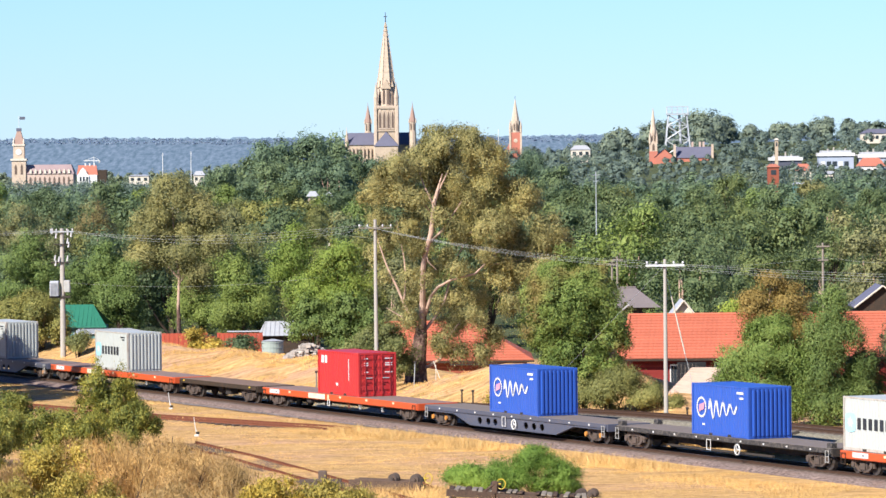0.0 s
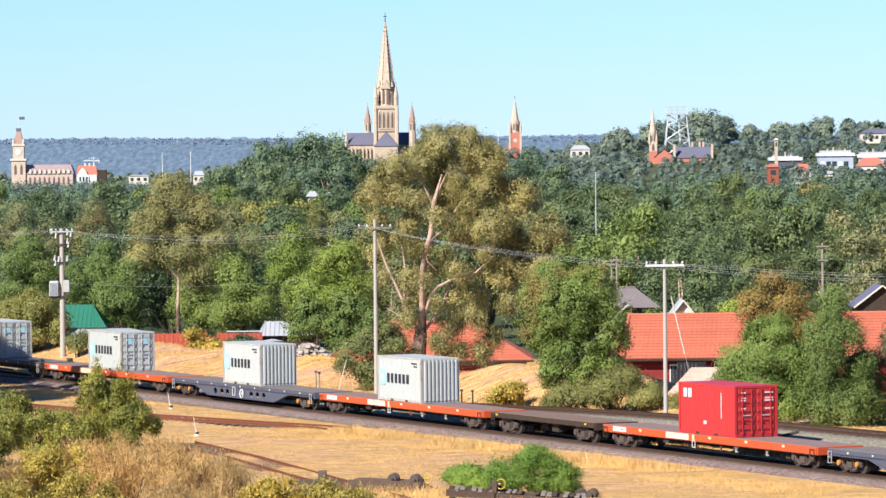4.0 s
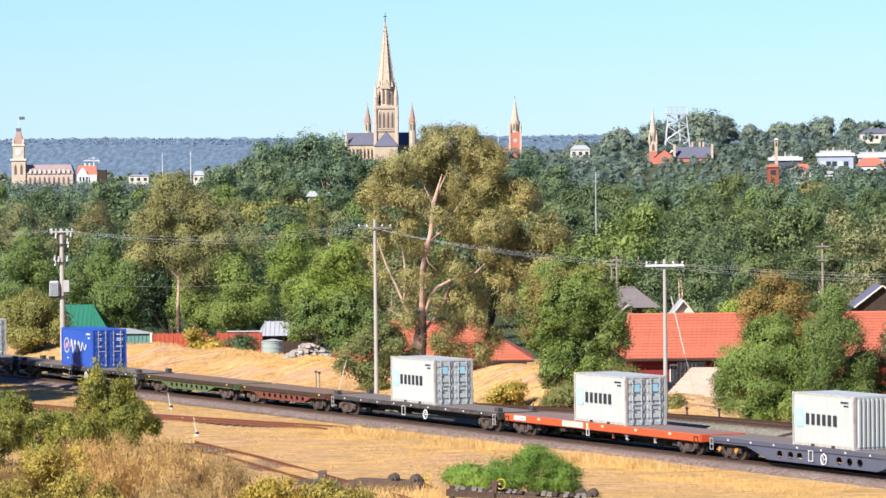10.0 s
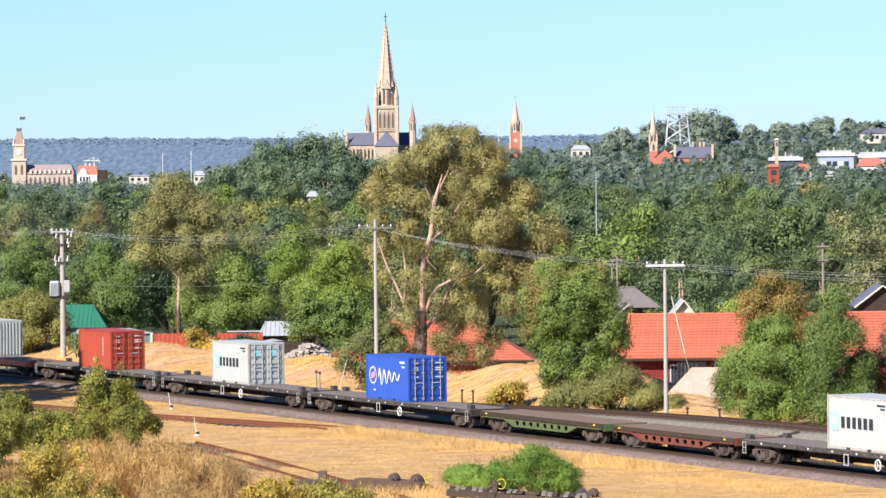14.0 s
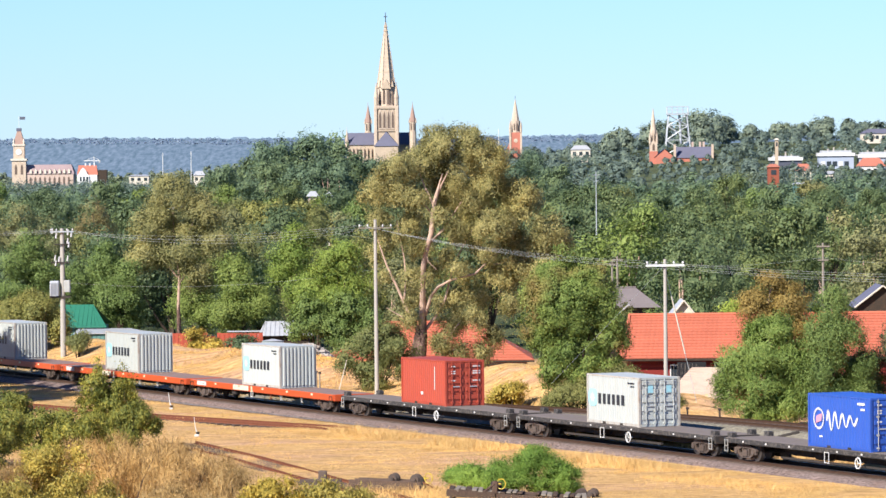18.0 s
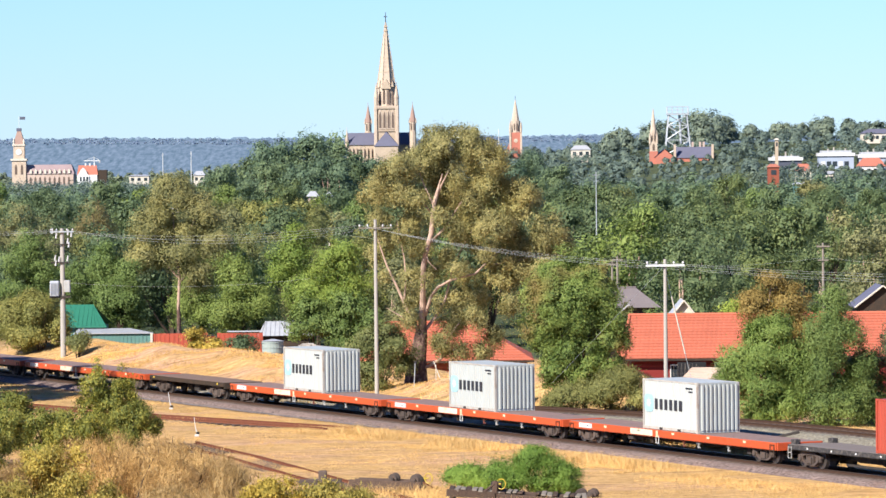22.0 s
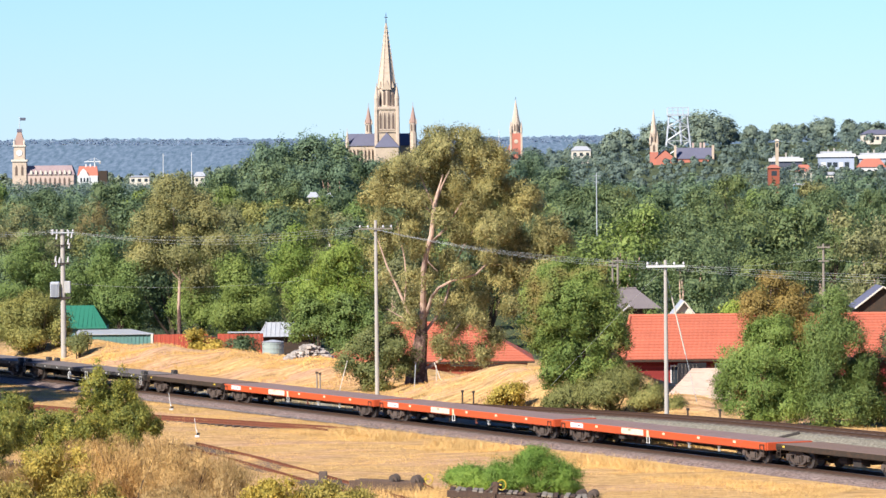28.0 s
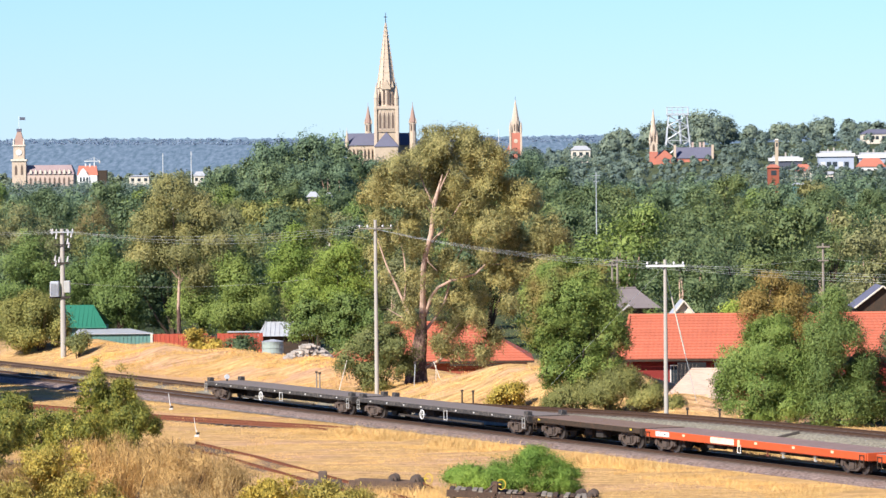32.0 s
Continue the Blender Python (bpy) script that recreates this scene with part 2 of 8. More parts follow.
LEAF_EUC = foliage("gum_leaves", (0.056, 0.062, 0.026), (0.128, 0.124, 0.052), (0.240, 0.212, 0.092), gain=(1.68, 1.70, 1.72))
LEAF_GUM = foliage("grey_olive_gum_leaves", (0.054, 0.064, 0.028), (0.116, 0.120, 0.052), (0.205, 0.192, 0.082), gain=(1.5, 1.52, 1.55))
LEAF_OLIVE = foliage("olive_leaves", (0.060, 0.072, 0.025), (0.118, 0.124, 0.042), (0.195, 0.184, 0.062))
LEAF_GREEN = foliage("green_leaves", (0.050, 0.075, 0.020), (0.098, 0.134, 0.035), (0.160, 0.195, 0.055))
LEAF_BRIGHT = foliage("bright_green_leaves", (0.070, 0.110, 0.022), (0.125, 0.170, 0.032), (0.200, 0.235, 0.050))
LEAF_LUSH = foliage("lush_green_leaves", (0.062, 0.097, 0.021), (0.115, 0.160, 0.036), (0.180, 0.218, 0.054))
LEAF_DARK = foliage("dark_green_leaves", (0.034, 0.052, 0.028), (0.066, 0.094, 0.044), (0.112, 0.138, 0.060))
LEAF_BROWN = foliage("brownish_leaves", (0.064, 0.058, 0.028), (0.118, 0.100, 0.046), (0.175, 0.140, 0.062))
LEAF_RUST = foliage("rusty_new_growth_leaves", (0.085, 0.062, 0.020), (0.170, 0.118, 0.034), (0.250, 0.170, 0.050))
LEAF_TIPS = foliage("green_leaves_with_copper_tips", (0.054, 0.076, 0.022), (0.128, 0.160, 0.040), (0.236, 0.246, 0.066), tips=(0.30, 0.17, 0.065), gain=(1.30, 1.46, 1.36))
LEAF_DRY = foliage("dry_scrub_twigs", (0.100, 0.064, 0.028), (0.200, 0.132, 0.056), (0.300, 0.204, 0.088), share=0.2, gain=(1.92, 1.88, 1.80))
LEAF_YELLOW = foliage("yellow_scrub_leaves", (0.085, 0.080, 0.020), (0.175, 0.148, 0.034), (0.270, 0.205, 0.050), gain=(1.80, 1.80, 1.80))
# far leaves: distance haze is mixed into the greens as pale blue
LEAF_FAR_HAZE = foliage("haze_tinted_far_leaves", (0.060, 0.085, 0.076), (0.098, 0.127, 0.105), (0.142, 0.168, 0.128))
LEAF_TOWN = foliage("town_tree_leaves", (0.040, 0.062, 0.030), (0.078, 0.108, 0.046), (0.132, 0.156, 0.062), gain=(1.42, 1.46, 1.46))
LEAF_CEDAR = foliage("cedar_needles", (0.042, 0.066, 0.042), (0.076, 0.110, 0.064), (0.122, 0.160, 0.086))
# forest on the range: the blue of distance haze sits in the leaf colour
LEAF_RANGE = foliage("haze_blue_range_leaves", (0.200, 0.262, 0.350), (0.240, 0.305, 0.400), (0.280, 0.345, 0.440), gain=(1.0, 1.0, 1.0), share=0.5)
LEAF_WATTLE = foliage("wattle_leaves", (0.030, 0.042, 0.011), (0.094, 0.102, 0.022), (0.220, 0.190, 0.038), share=0.35, gain=(1.76, 1.80, 1.80))
LEAF_BUSH = foliage("sprawling_bush_leaves", (0.060, 0.068, 0.024), (0.125, 0.128, 0.042), (0.205, 0.190, 0.064))
LEAF_FRESH = foliage("fresh_green_leaves", (0.060, 0.110, 0.018), (0.112, 0.178, 0.030), (0.180, 0.245, 0.046))
STRAW = foliage("dry_grass_blades", (0.20, 0.120, 0.046), (0.31, 0.196, 0.076), (0.39, 0.262, 0.110), share=0.25, gain=(1.80, 1.80, 1.76))


# ---- building helpers ----
class Shape:
    """Collects the faces of one mesh."""

    def __init__(self):
        self.v, self.f = [], []

    def add(self, verts, faces):
        n = len(self.v)
        self.v += [tuple(p) for p in verts]
        self.f += [tuple(n + i for i in fc) for fc in faces]
        return self

    def box(self, x0, x1, y0, y1, z0, z1):
        p = [(x, y, z) for z in (z0, z1) for x, y in ((x0, y0), (x1, y0), (x1, y1), (x0, y1))]
        return self.add(p, [(3, 2, 1, 0), (4, 5, 6, 7), (0, 1, 5, 4), (1, 2, 6, 5), (2, 3, 7, 6), (3, 0, 4, 7)])

    def block(self, x0, x1, y0, y1, z0, z1, c=0.02):
        """A box whose upright edges and top rim are chamfered."""
        ring = [(x0 + c, y0), (x1 - c, y0), (x1, y0 + c), (x1, y1 - c), (x1 - c, y1), (x0 + c, y1), (x0, y1 - c), (x0, y0 + c)]
        cx, cy = (x0 + x1) / 2, (y0 + y1) / 2
        top = [(x + (c if x < cx else -c), y + (c if y < cy else -c), z1) for x, y in ring]
        v = [(x, y, z0) for x, y in ring] + [(x, y, z1 - c) for x, y in ring] + top
        f = [tuple(range(7, -1, -1)), tuple(range(16, 24))]
        for k in (0, 8):
            f += [(k + i, k + (i + 1) % 8, k + 8 + (i + 1) % 8, k + 8 + i) for i in range(8)]
        return self.add(v, f)

    def prism(self, ring, y0, y1):
        """An outline in the x-z plane, pushed from y0 to y1."""
        n = len(ring)
        v = [(x, y0, z) for x, z in ring] + [(x, y1, z) for x, z in ring]
        return self.add(v, [tuple(range(n)), tuple(range(2 * n - 1, n - 1, -1))] + [(i, i + n, (i + 1) % n + n, (i + 1) % n) for i in range(n)])

    def tube(self, a, b, r0, r1=None, n=8):
        a, b = Vector(a), Vector(b)
        r1 = r0 if r1 is None else r1
        d = (b - a).normalized()
        e = d.orthogonal().normalized()
        g = d.cross(e)
        v = []
        for p, r in ((a, r0), (b, r1)):
            v += [p + (e * math.cos(6.2832 * i / n) + g * math.sin(6.2832 * i / n)) * r for i in range(n)]
        return self.add(v, [(i, (i + 1) % n, n + (i + 1) % n, n + i) for i in range(n)] + [tuple(range(n - 1, -1, -1)), tuple(range(n, 2 * n))])

    def bent(self, pts, radii, n=7):
        """A tapering tube through several points."""
        v, f = [], []
        for k, (p, r) in enumerate(zip(pts, radii)):
            p = Vector(p)
            d = (Vector(pts[min(k + 1, len(pts) - 1)]) - Vector(pts[max(k - 1, 0)])).normalized()
            e = d.cross(Vector((0.31, 0.95, 0.05))).normalized()
            g = d.cross(e)
            v += [p + (e * math.cos(6.2832 * i / n) + g * math.sin(6.2832 * i / n)) * r for i in range(n)]
        for k in range(len(pts) - 1):
            f += [(k * n + i, k * n + (i + 1) % n, (k + 1) * n + (i + 1) % n, (k + 1) * n + i) for i in range(n)]
        f += [tuple(range(n - 1, -1, -1)), tuple(range(len(v) - n, len(v)))]
        return self.add(v, f)

    def ring(self, c, axis, r, t, n=14, m=5):
        """A torus: centre, axis, radius, thickness."""
        c, axis = Vector(c), Vector(axis).normalized()
        e = axis.orthogonal().normalized()
        g = axis.cross(e)
        v = []
        for i in range(n):
            d = e * math.cos(6.2832 * i / n) + g * math.sin(6.2832 * i / n)
            v += [c + d * (r + t * math.cos(6.2832 * j / m)) + axis * t * math.sin(6.2832 * j / m) for j in range(m)]
        return self.add(v, [(i * m + j, ((i + 1) % n) * m + j, ((i + 1) % n) * m + (j + 1) % m, i * m + (j + 1) % m) for i in range(n) for j in range(m)])

    def cone(self, c, r, h, n=8, r1=0.0, turn=0.0):
        x, y, z = c
        v = [(x + rr * math.cos(6.2832 * (i + turn) / n), y + rr * math.sin(6.2832 * (i + turn) / n), zz) for rr, zz in ((r, z), (r1, z + h)) for i in range(n)]
        return self.add(v, [(i, (i + 1) % n, n + (i + 1) % n, n + i) for i in range(n)] + [tuple(range(n - 1, -1, -1)), tuple(range(n, 2 * n))])

    def mesh(self, name):
        me = bpy.data.meshes.new(name)
        me.from_pydata(self.v, [], self.f)
        me.update()
        return me


def part(name, shape, material, parent=None, label=""):
    """ONE mesh object, under a thing or a part. shape: a Shape, a bmesh or a finished mesh."""
    if isinstance(shape, Shape):
        me = shape.mesh(name)
    elif isinstance(shape, bmesh.types.BMesh):
        me = bpy.data.meshes.new(name)
        shape.to_mesh(me)
        shape.free()
    else:
        me = shape
    if material and not me.materials:
        me.materials.append(material)
    ob = new(name, me)
    if parent is not None:
        ob.parent = parent
    return tagged(ob, label)


def thing(name, m=None, label="", category="", group="", kind=""):
    ob = new(name)
    ob.empty_display_size = 0.3
    if m is not None:
        ob.matrix_basis = m
    return tagged(ob, label, category, group, kind)


# ---- plan: the railway runs past the hill at a slant ----
TURN = 24.828
SA, CA, D0 = math.sin(radians(TURN)), math.cos(radians(TURN)), 270.35
HEAD = TURN - 90.0
RAIL_Z = 0.35
MID = 1.22


def plan(s, u, z=0.0):
    """The place s metres along the line and u metres beyond the train's near side."""
    return Vector((s * SA + u * CA, D0 - s * CA + u * SA, z))


def step(a, b, x):
    t = np.clip((x - a) / (b - a), 0.0, 1.0)
    return t * t * (3 - 2 * t)


def second_u(s):
    return 6.3 + np.maximum(0.0, s + 40.0) * 0.030


def second_z(s):
    return 0.36 + step(-45.0, 25.0, s) * 1.05


def ground_z(x, y):
    x, y = np.asarray(x, float), np.asarray(y, float)
    dx, dy = x, y - D0
    s, u = dx * SA - dy * CA, dx * CA + dy * SA
    z = 14.7 * (1 - step(4.0, 130.0, np.hypot(x, y)))
    crest = 1.32 + 0.23 * step(-58.0, -50.0, s) - 1.25 * step(-54.0, -48.0, s) * (1 - step(-42.0, -31.5, s)) + 0.75 * step(-37.0, -25.0, s) - 0.55 * step(-15.0, -6.0, s)
    crest = crest * (1 - 0.92 * step(-2.0, 5.0, s + (u - 14.0) * 0.9))
    foot = 11.2 + 0.6 * step(-30.0, 0.0, s)
    back = step(19.0, 30.0, u)
    bank = step(foot, foot + 6.5, u) * (1 - back) * crest
    lump = 0.24 * np.sin(s * 0.55 + u * 0.3) * np.sin(u * 0.9 - s * 0.13) * step(12.0, 15.0, u) * (1 - step(19.0, 26.0, u))
    keep = step(-160.0, -110.0, s) * (1 - step(45.0, 80.0, s))
    z = z + (bank + lump) * keep
    rise = second_z(s) - 0.36
    z = z + rise * step(3.2, 6.0, u) * (1 - step(9.5, 12.5, u)) * 0.78
    z = z + np.where(u < -3, 0.10 * np.sin(x * 0.45 + 1.0) * np.sin(y * 0.31), 0.0) * step(-3.0, -8.0, u)
    # the levelled yard of the shed
    z = z - 1.15 * step(12.0, 14.0, x) * (1 - step(19.0, 23.0, x)) * step(281.0, 285.5, y) * (1 - step(291.0, 297.0, y))
    valley = step(330.0, 460.0, y)
    z = z - 3.0 * valley * step(14.0, 30.0, u)
    slope = x / np.maximum(y, 1.0)
    z = z + step(1500.0, 2150.0, y) * (17.0 * step(-0.035, 0.075, slope) + 2.0)
    z = z - 9.0 * step(1000.0, 2300.0, y) * (1 - step(-0.058, -0.035, slope))
    z = z - step(2700.0, 3600.0, y) * (18.0 * step(-0.035, 0.075, slope)) * 0.8
    return z


def ground_sheet():
    xs = np.unique(np.concatenate([np.linspace(-2600, -400, 12), np.linspace(-400, -70, 23), np.arange(-70, 70.1, 1.0), np.linspace(70, 400, 23), np.linspace(400, 2600, 12)]))
    ys = np.unique(np.concatenate([np.linspace(-400, 0, 9), np.linspace(0, 190, 30), np.arange(190, 380.1, 1.0), np.linspace(380, 700, 40), np.linspace(700, 4950, 70)]))
    gx, gy = np.meshgrid(xs, ys)
    gz = ground_z(gx, gy)
    n, k = len(ys), len(xs)
    v = np.stack([gx, gy, gz], -1).reshape(-1, 3)
    i = np.arange((n - 1) * k).reshape(n - 1, k)[:, :-1].ravel()
    f = np.stack([i, i + 1, i + k + 1, i + k], -1)
    me = bpy.data.meshes.new("ground")
    me.from_pydata(v.tolist(), [], f.tolist())
    me.polygons.foreach_set("use_smooth", np.ones(len(f), bool))
    me.update()
    m, nt, bsdf = tree_of("dry_grass_ground")
    pos = nt.nodes.new("ShaderNodeNewGeometry").outputs["Position"]
    mapping = nt.nodes.new("ShaderNodeMapping")
    mapping.inputs["Rotation"].default_value = (0, 0, radians(-HEAD))
    mapping.inputs["Scale"].default_value = (0.35, 1.0, 1.0)
    nt.links.new(pos, mapping.inputs["Vector"])
    along = mapping.outputs[0]
    tuft = noise_node(nt, pos, 2.6, 6.0, 0.7)
    patch = noise_node(nt, along, 0.16, 5.0, 0.6)
    straw = ramp_node(nt, tuft, [(0.25, (0.30, 0.180, 0.068)), (0.5, (0.53, 0.328, 0.135)), (0.75, (0.64, 0.43, 0.19))])
    dirt = ramp_node(nt, tuft, [(0.3, (0.40, 0.225, 0.13)), (0.7, (0.58, 0.37, 0.24))])
    bare = ramp_node(nt, patch, [(0.50, (0, 0, 0)), (0.66, (0.9, 0.9, 0.9))])
    col = mix_node(nt, bare, straw, dirt)
    weed = ramp_node(nt, noise_node(nt, along, 0.5, 5.0, 0.65), [(0.60, (0, 0, 0)), (0.72, (0.6, 0.6, 0.6))])
    col = mix_node(nt, weed, col, (0.17, 0.14, 0.05))
    sep = nt.nodes.new("ShaderNodeSeparateXYZ")
    nt.links.new(pos, sep.inputs[0])
    far = nt.nodes.new("ShaderNodeMapRange")
    far.inputs[1].default_value, far.inputs[2].default_value = 375.0, 400.0
    nt.links.new(sep.outputs["Y"], far.inputs[0])
    scrub = ramp_node(nt, noise_node(nt, pos, 0.05, 6.0), [(0.35, (0.045, 0.062, 0.030)), (0.7, (0.10, 0.115, 0.055))])
    col = mix_node(nt, far.outputs[0], col, scrub)
    # flattened swathes of straw that run down the slopes
    lie = nt.nodes.new("ShaderNodeMapping")
    lie.inputs["Rotation"].default_value = (0, 0, radians(-HEAD + 50.0))
    lie.inputs["Scale"].default_value = (0.35, 1.5, 1.0)
    nt.links.new(pos, lie.inputs["Vector"])
    swathe = noise_node(nt, lie.outputs[0], 1.3, 5.0, 0.65)
    col = mix_node(nt, 0.62, col, ramp_node(nt, swathe, [(0.34, (0.46, 0.40, 0.36)), (0.60, (1.14, 1.14, 1.14))]), "MULTIPLY")
    nt.links.new(col, bsdf.inputs["Base Color"])
    bsdf.inputs["Roughness"].default_value = 0.95
    bsdf.inputs["Specular IOR Level"].default_value = 0.1
    both = nt.nodes.new("ShaderNodeMath")
    both.operation = "MULTIPLY_ADD"
    nt.links.new(swathe, both.inputs[0])
    both.inputs[1].default_value = 2.0
    nt.links.new(tuft, both.inputs[2])
    bump_node(nt, both.outputs[0], 1.0, 0.16, bsdf)
    return part("ground", me, m)


tagged(ground_sheet(), "dry yellow grass paddock with bare earth beside the railway", "ground", kind="structure")


# ---- tracks ----
def strip(points, width_profile):
    """A bed along the line: points (s, u, z), profile (offset, height)."""
    sh = Shape()
    k = len(width_profile)
    for s, u, z in points:
        sh.v += [tuple(plan(s, u + o, z + h)) for o, h in width_profile]
    sh.f = [(i * k + j, (i + 1) * k + j, (i + 1) * k + j + 1, i * k + j + 1) for i in range(len(points) - 1) for j in range(k - 1)]
    return sh


def railway(name, points, bed, rail_mat, stone=None, gauge=1.6, top=None, sleepers=(), label=""):
    root = thing(name, label=label, category="railway track", kind="structure")
    if bed:
        part("ballast_bed", strip(points, bed), stone or BALLAST, root, "crushed grey stone ballast")
    for side in (-1, 1):
        o = side * gauge / 2
        foot = strip(points, [(o - 0.07, -0.15), (o - 0.07, -0.13), (o - 0.012, -0.11), (o - 0.012, -0.04), (o - 0.036, -0.03), (o - 0.036, 0.0), (o + 0.036, 0.0), (o + 0.036, -0.03), (o + 0.012, -0.04), (o + 0.012, -0.11), (o + 0.07, -0.13), (o + 0.07, -0.15)])
        rail = part("rail", foot, rail_mat, root)
        if top:
            part("running_surface", strip(points, [(o - 0.033, 0.003), (o + 0.033, 0.003)]), top, rail, "polished steel rail head")
    if len(sleepers):
        me = Shape().block(-0.12, 0.12, -1.3, 1.3, -0.27, -0.135, 0.02).mesh("sleeper")
        me.materials.append(SLEEPER)
        ss = [p[0] for p in points]
        for s in sleepers:
            u, z = float(np.interp(s, ss, [p[1] for p in points])), float(np.interp(s, ss, [p[2] for p in points]))
            du = float(np.interp(s + 1, ss, [p[1] for p in points])) - u
            ob = part("sleeper", me, None, root)
            ob.matrix_basis = Matrix.Translation(plan(s, u, z)) @ pose(0, 0, 0, 0, 0, HEAD + math.degrees(du))
    return root


main_pts = [(s, MID, RAIL_Z) for s in np.linspace(-640, 330, 98)]
railway("track_main", main_pts, [(-2.9, -0.42), (-2.4, -0.33), (-1.95, -0.20), (-1.7, -0.165), (1.7, -0.165), (2.2, -0.24), (3.4, -0.40)], RAIL, top=RAIL_TOP,
        sleepers=np.arange(-112, 66, 0.685), label="main line with worn steel rails on grey ballast")
second_pts = [(s, float(second_u(s)), float(second_z(s))) for s in np.linspace(-640, 330, 195)]
railway("track_second", second_pts, [(-4.4, -0.80), (-2.0, -0.18), (1.9, -0.18), (2.6, -0.40), (3.4, -0.62)], RAIL, stone=BANKSTONE, sleepers=np.arange(-120, 60, 0.72),
        label="second line on a raised grey ballast bank")
siding_pts = [(s, float(np.interp(s, [-70, -45, -24, -14, -6], [-14.5, -12.0, -8.9, -6.4, -4.3])), 0.16) for s in np.linspace(-70, -5, 40)]
railway("track_siding", siding_pts, [], RUST_RAIL, sleepers=np.arange(-60, -6, 0.8), label="disused siding of rusty red rails and half-buried sleepers")
yard_pts = [(s, float(np.interp(s, [2, 16.5, 32.4, 80], [-16.8, -18.8, -21.6, -30.0])), 0.16) for s in np.linspace(2, 80, 40)]
railway("track_yard", yard_pts, [], RUST_RAIL, sleepers=np.arange(4, 60, 0.8), label="overgrown rusty yard track in the dry grass")

apron = Shape()
for s in np.linspace(-110, 12, 123):
    w = 0.5 * float(step(12.0, -12.0, s)) + 0.5 * math.sin(s * 0.7) * 0.4
    for k in range(4):
        apron.v.append(tuple(plan(s, -1.6 - (0.3 * w + 0.15) * k / 3, 0.10 - 0.02 * k)))
apron.f = [(i * 4 + j, i * 4 + j + 1, (i + 1) * 4 + j + 1, (i + 1) * 4 + j) for i in range(122) for j in range(3)]
tagged(part("gravel_path", apron, GRAVEL), "strip of grey gravel along the main line", "path", kind="structure")


# ---- the train: flat wagons with containers ----
TRAVEL = [(0, 0.0), (2, 23.18), (4, 46.65), (6, 70.58), (8, 95.17), (10, 120.26), (12, 145.72), (14, 171.59), (16, 197.91), (18, 224.64), (20, 251.73),
          (22, 279.19), (24, 307.02), (26, 335.20), (28, 363.76), (30, 392.56), (32, 421.50)]


def bogie(root, x):
    """A cast three-piece bogie at x."""
    b = part("bogie", BOG["bolster"], BOGIE, root)
    b.location = (x, 0, 0)
    for y in (-0.98, 0.98):
        part("side_frame", BOG["frame"], BOGIE, b).location = (0, y, 0)
    for wx in (-0.87, 0.87):
        part("axle", BOG["axle"], STEEL, b).location = (wx, 0, 0.46)
        for y in (-0.8, 0.8):
            w = part("wheel", BOG["wheel"], STEEL, b)
            w.location, w.scale = (wx, y, 0.46), (1, 1 if y < 0 else -1, 1)


def bogie_meshes():
    d = {}
    sh = Shape().box(-0.22, 0.22, -1.0, 1.0, 0.50, 0.78)
    sh.tube((0, 0, 0.78), (0, 0, 0.86), 0.22, n=10)
    d["bolster"] = sh.mesh("bogie")
    sh = Shape()
    sh.prism([(-1.14, 0.50), (-0.80, 0.52), (-0.40, 0.63), (0.40, 0.63), (0.80, 0.52), (1.14, 0.50), (1.14, 0.62), (0.82, 0.66), (0.42, 0.78), (-0.42, 0.78), (-0.82, 0.66), (-1.14, 0.62)], -0.09, 0.07)
    sh.prism([(-0.84, 0.34), (-0.45, 0.14), (0.45, 0.14), (0.84, 0.34), (0.76, 0.42), (0.40, 0.24), (-0.40, 0.24), (-0.76, 0.42)], -0.08, 0.07)
    for x in (-0.34, 0.25):
        sh.box(x, x + 0.09, -0.08, 0.07, 0.22, 0.66)
    for x in (-1.06, 0.70):
        sh.block(x, x + 0.36, -0.12, 0.07, 0.33, 0.64, 0.04)
    for x in (-0.87, 0.87):
        sh.tube((x, -0.17, 0.46), (x, 0.07, 0.46), 0.15, n=10)
    for x in (-0.17, 0.0, 0.17):
        sh.tube((x, -0.11, 0.24), (x, -0.11, 0.54), 0.065, n=7)
    d["frame"] = sh.mesh("side_frame")
    d["axle"] = Shape().tube((0, -0.8, 0), (0, 0.8, 0), 0.07, n=8).mesh("axle")
    sh = Shape().tube((0, -0.065, 0), (0, 0.065, 0), 0.46, n=20)
    sh.tube((0, 0.065, 0), (0, 0.10, 0), 0.49, n=20).tube((0, -0.11, 0), (0, -0.065, 0), 0.13, n=10)
    d["wheel"] = sh.mesh("wheel")
    return d


BOG = bogie_meshes()


def coupler(root, x, d):
    sh = Shape().box(min(0, d * 0.42), max(0, d * 0.42), -0.07, 0.07, 0.42, 0.58)
    sh.block(min(d * 0.38, d * 0.62), max(d * 0.38, d * 0.62), -0.13, 0.13, 0.36, 0.64, 0.04)
    sh.bent([(d * 0.1, 0.35, 0.5), (d * 0.3, 0.38, 0.25), (d * 0.55, 0.3, 0.28)], [0.03, 0.03, 0.03], 6)
    part("coupler", sh, UNDER, root).location = (x, 0, 0.25)


def ladder(root, x, y, z0, z1, material, w=0.38, rungs=3):
    sh = Shape()
    for k in (-w / 2, w / 2):
        sh.tube((k, 0, z0), (k, 0, z1), 0.020, n=6)
    for i in range(rungs):
        z = z0 + 0.03 + (z1 - z0 - 0.06) * i / max(1, rungs - 1)
        sh.tube((-w / 2, 0, z), (w / 2, 0, z), 0.018, n=6)
    part("step_ladder", sh, material, root).location = (x, y, 0)


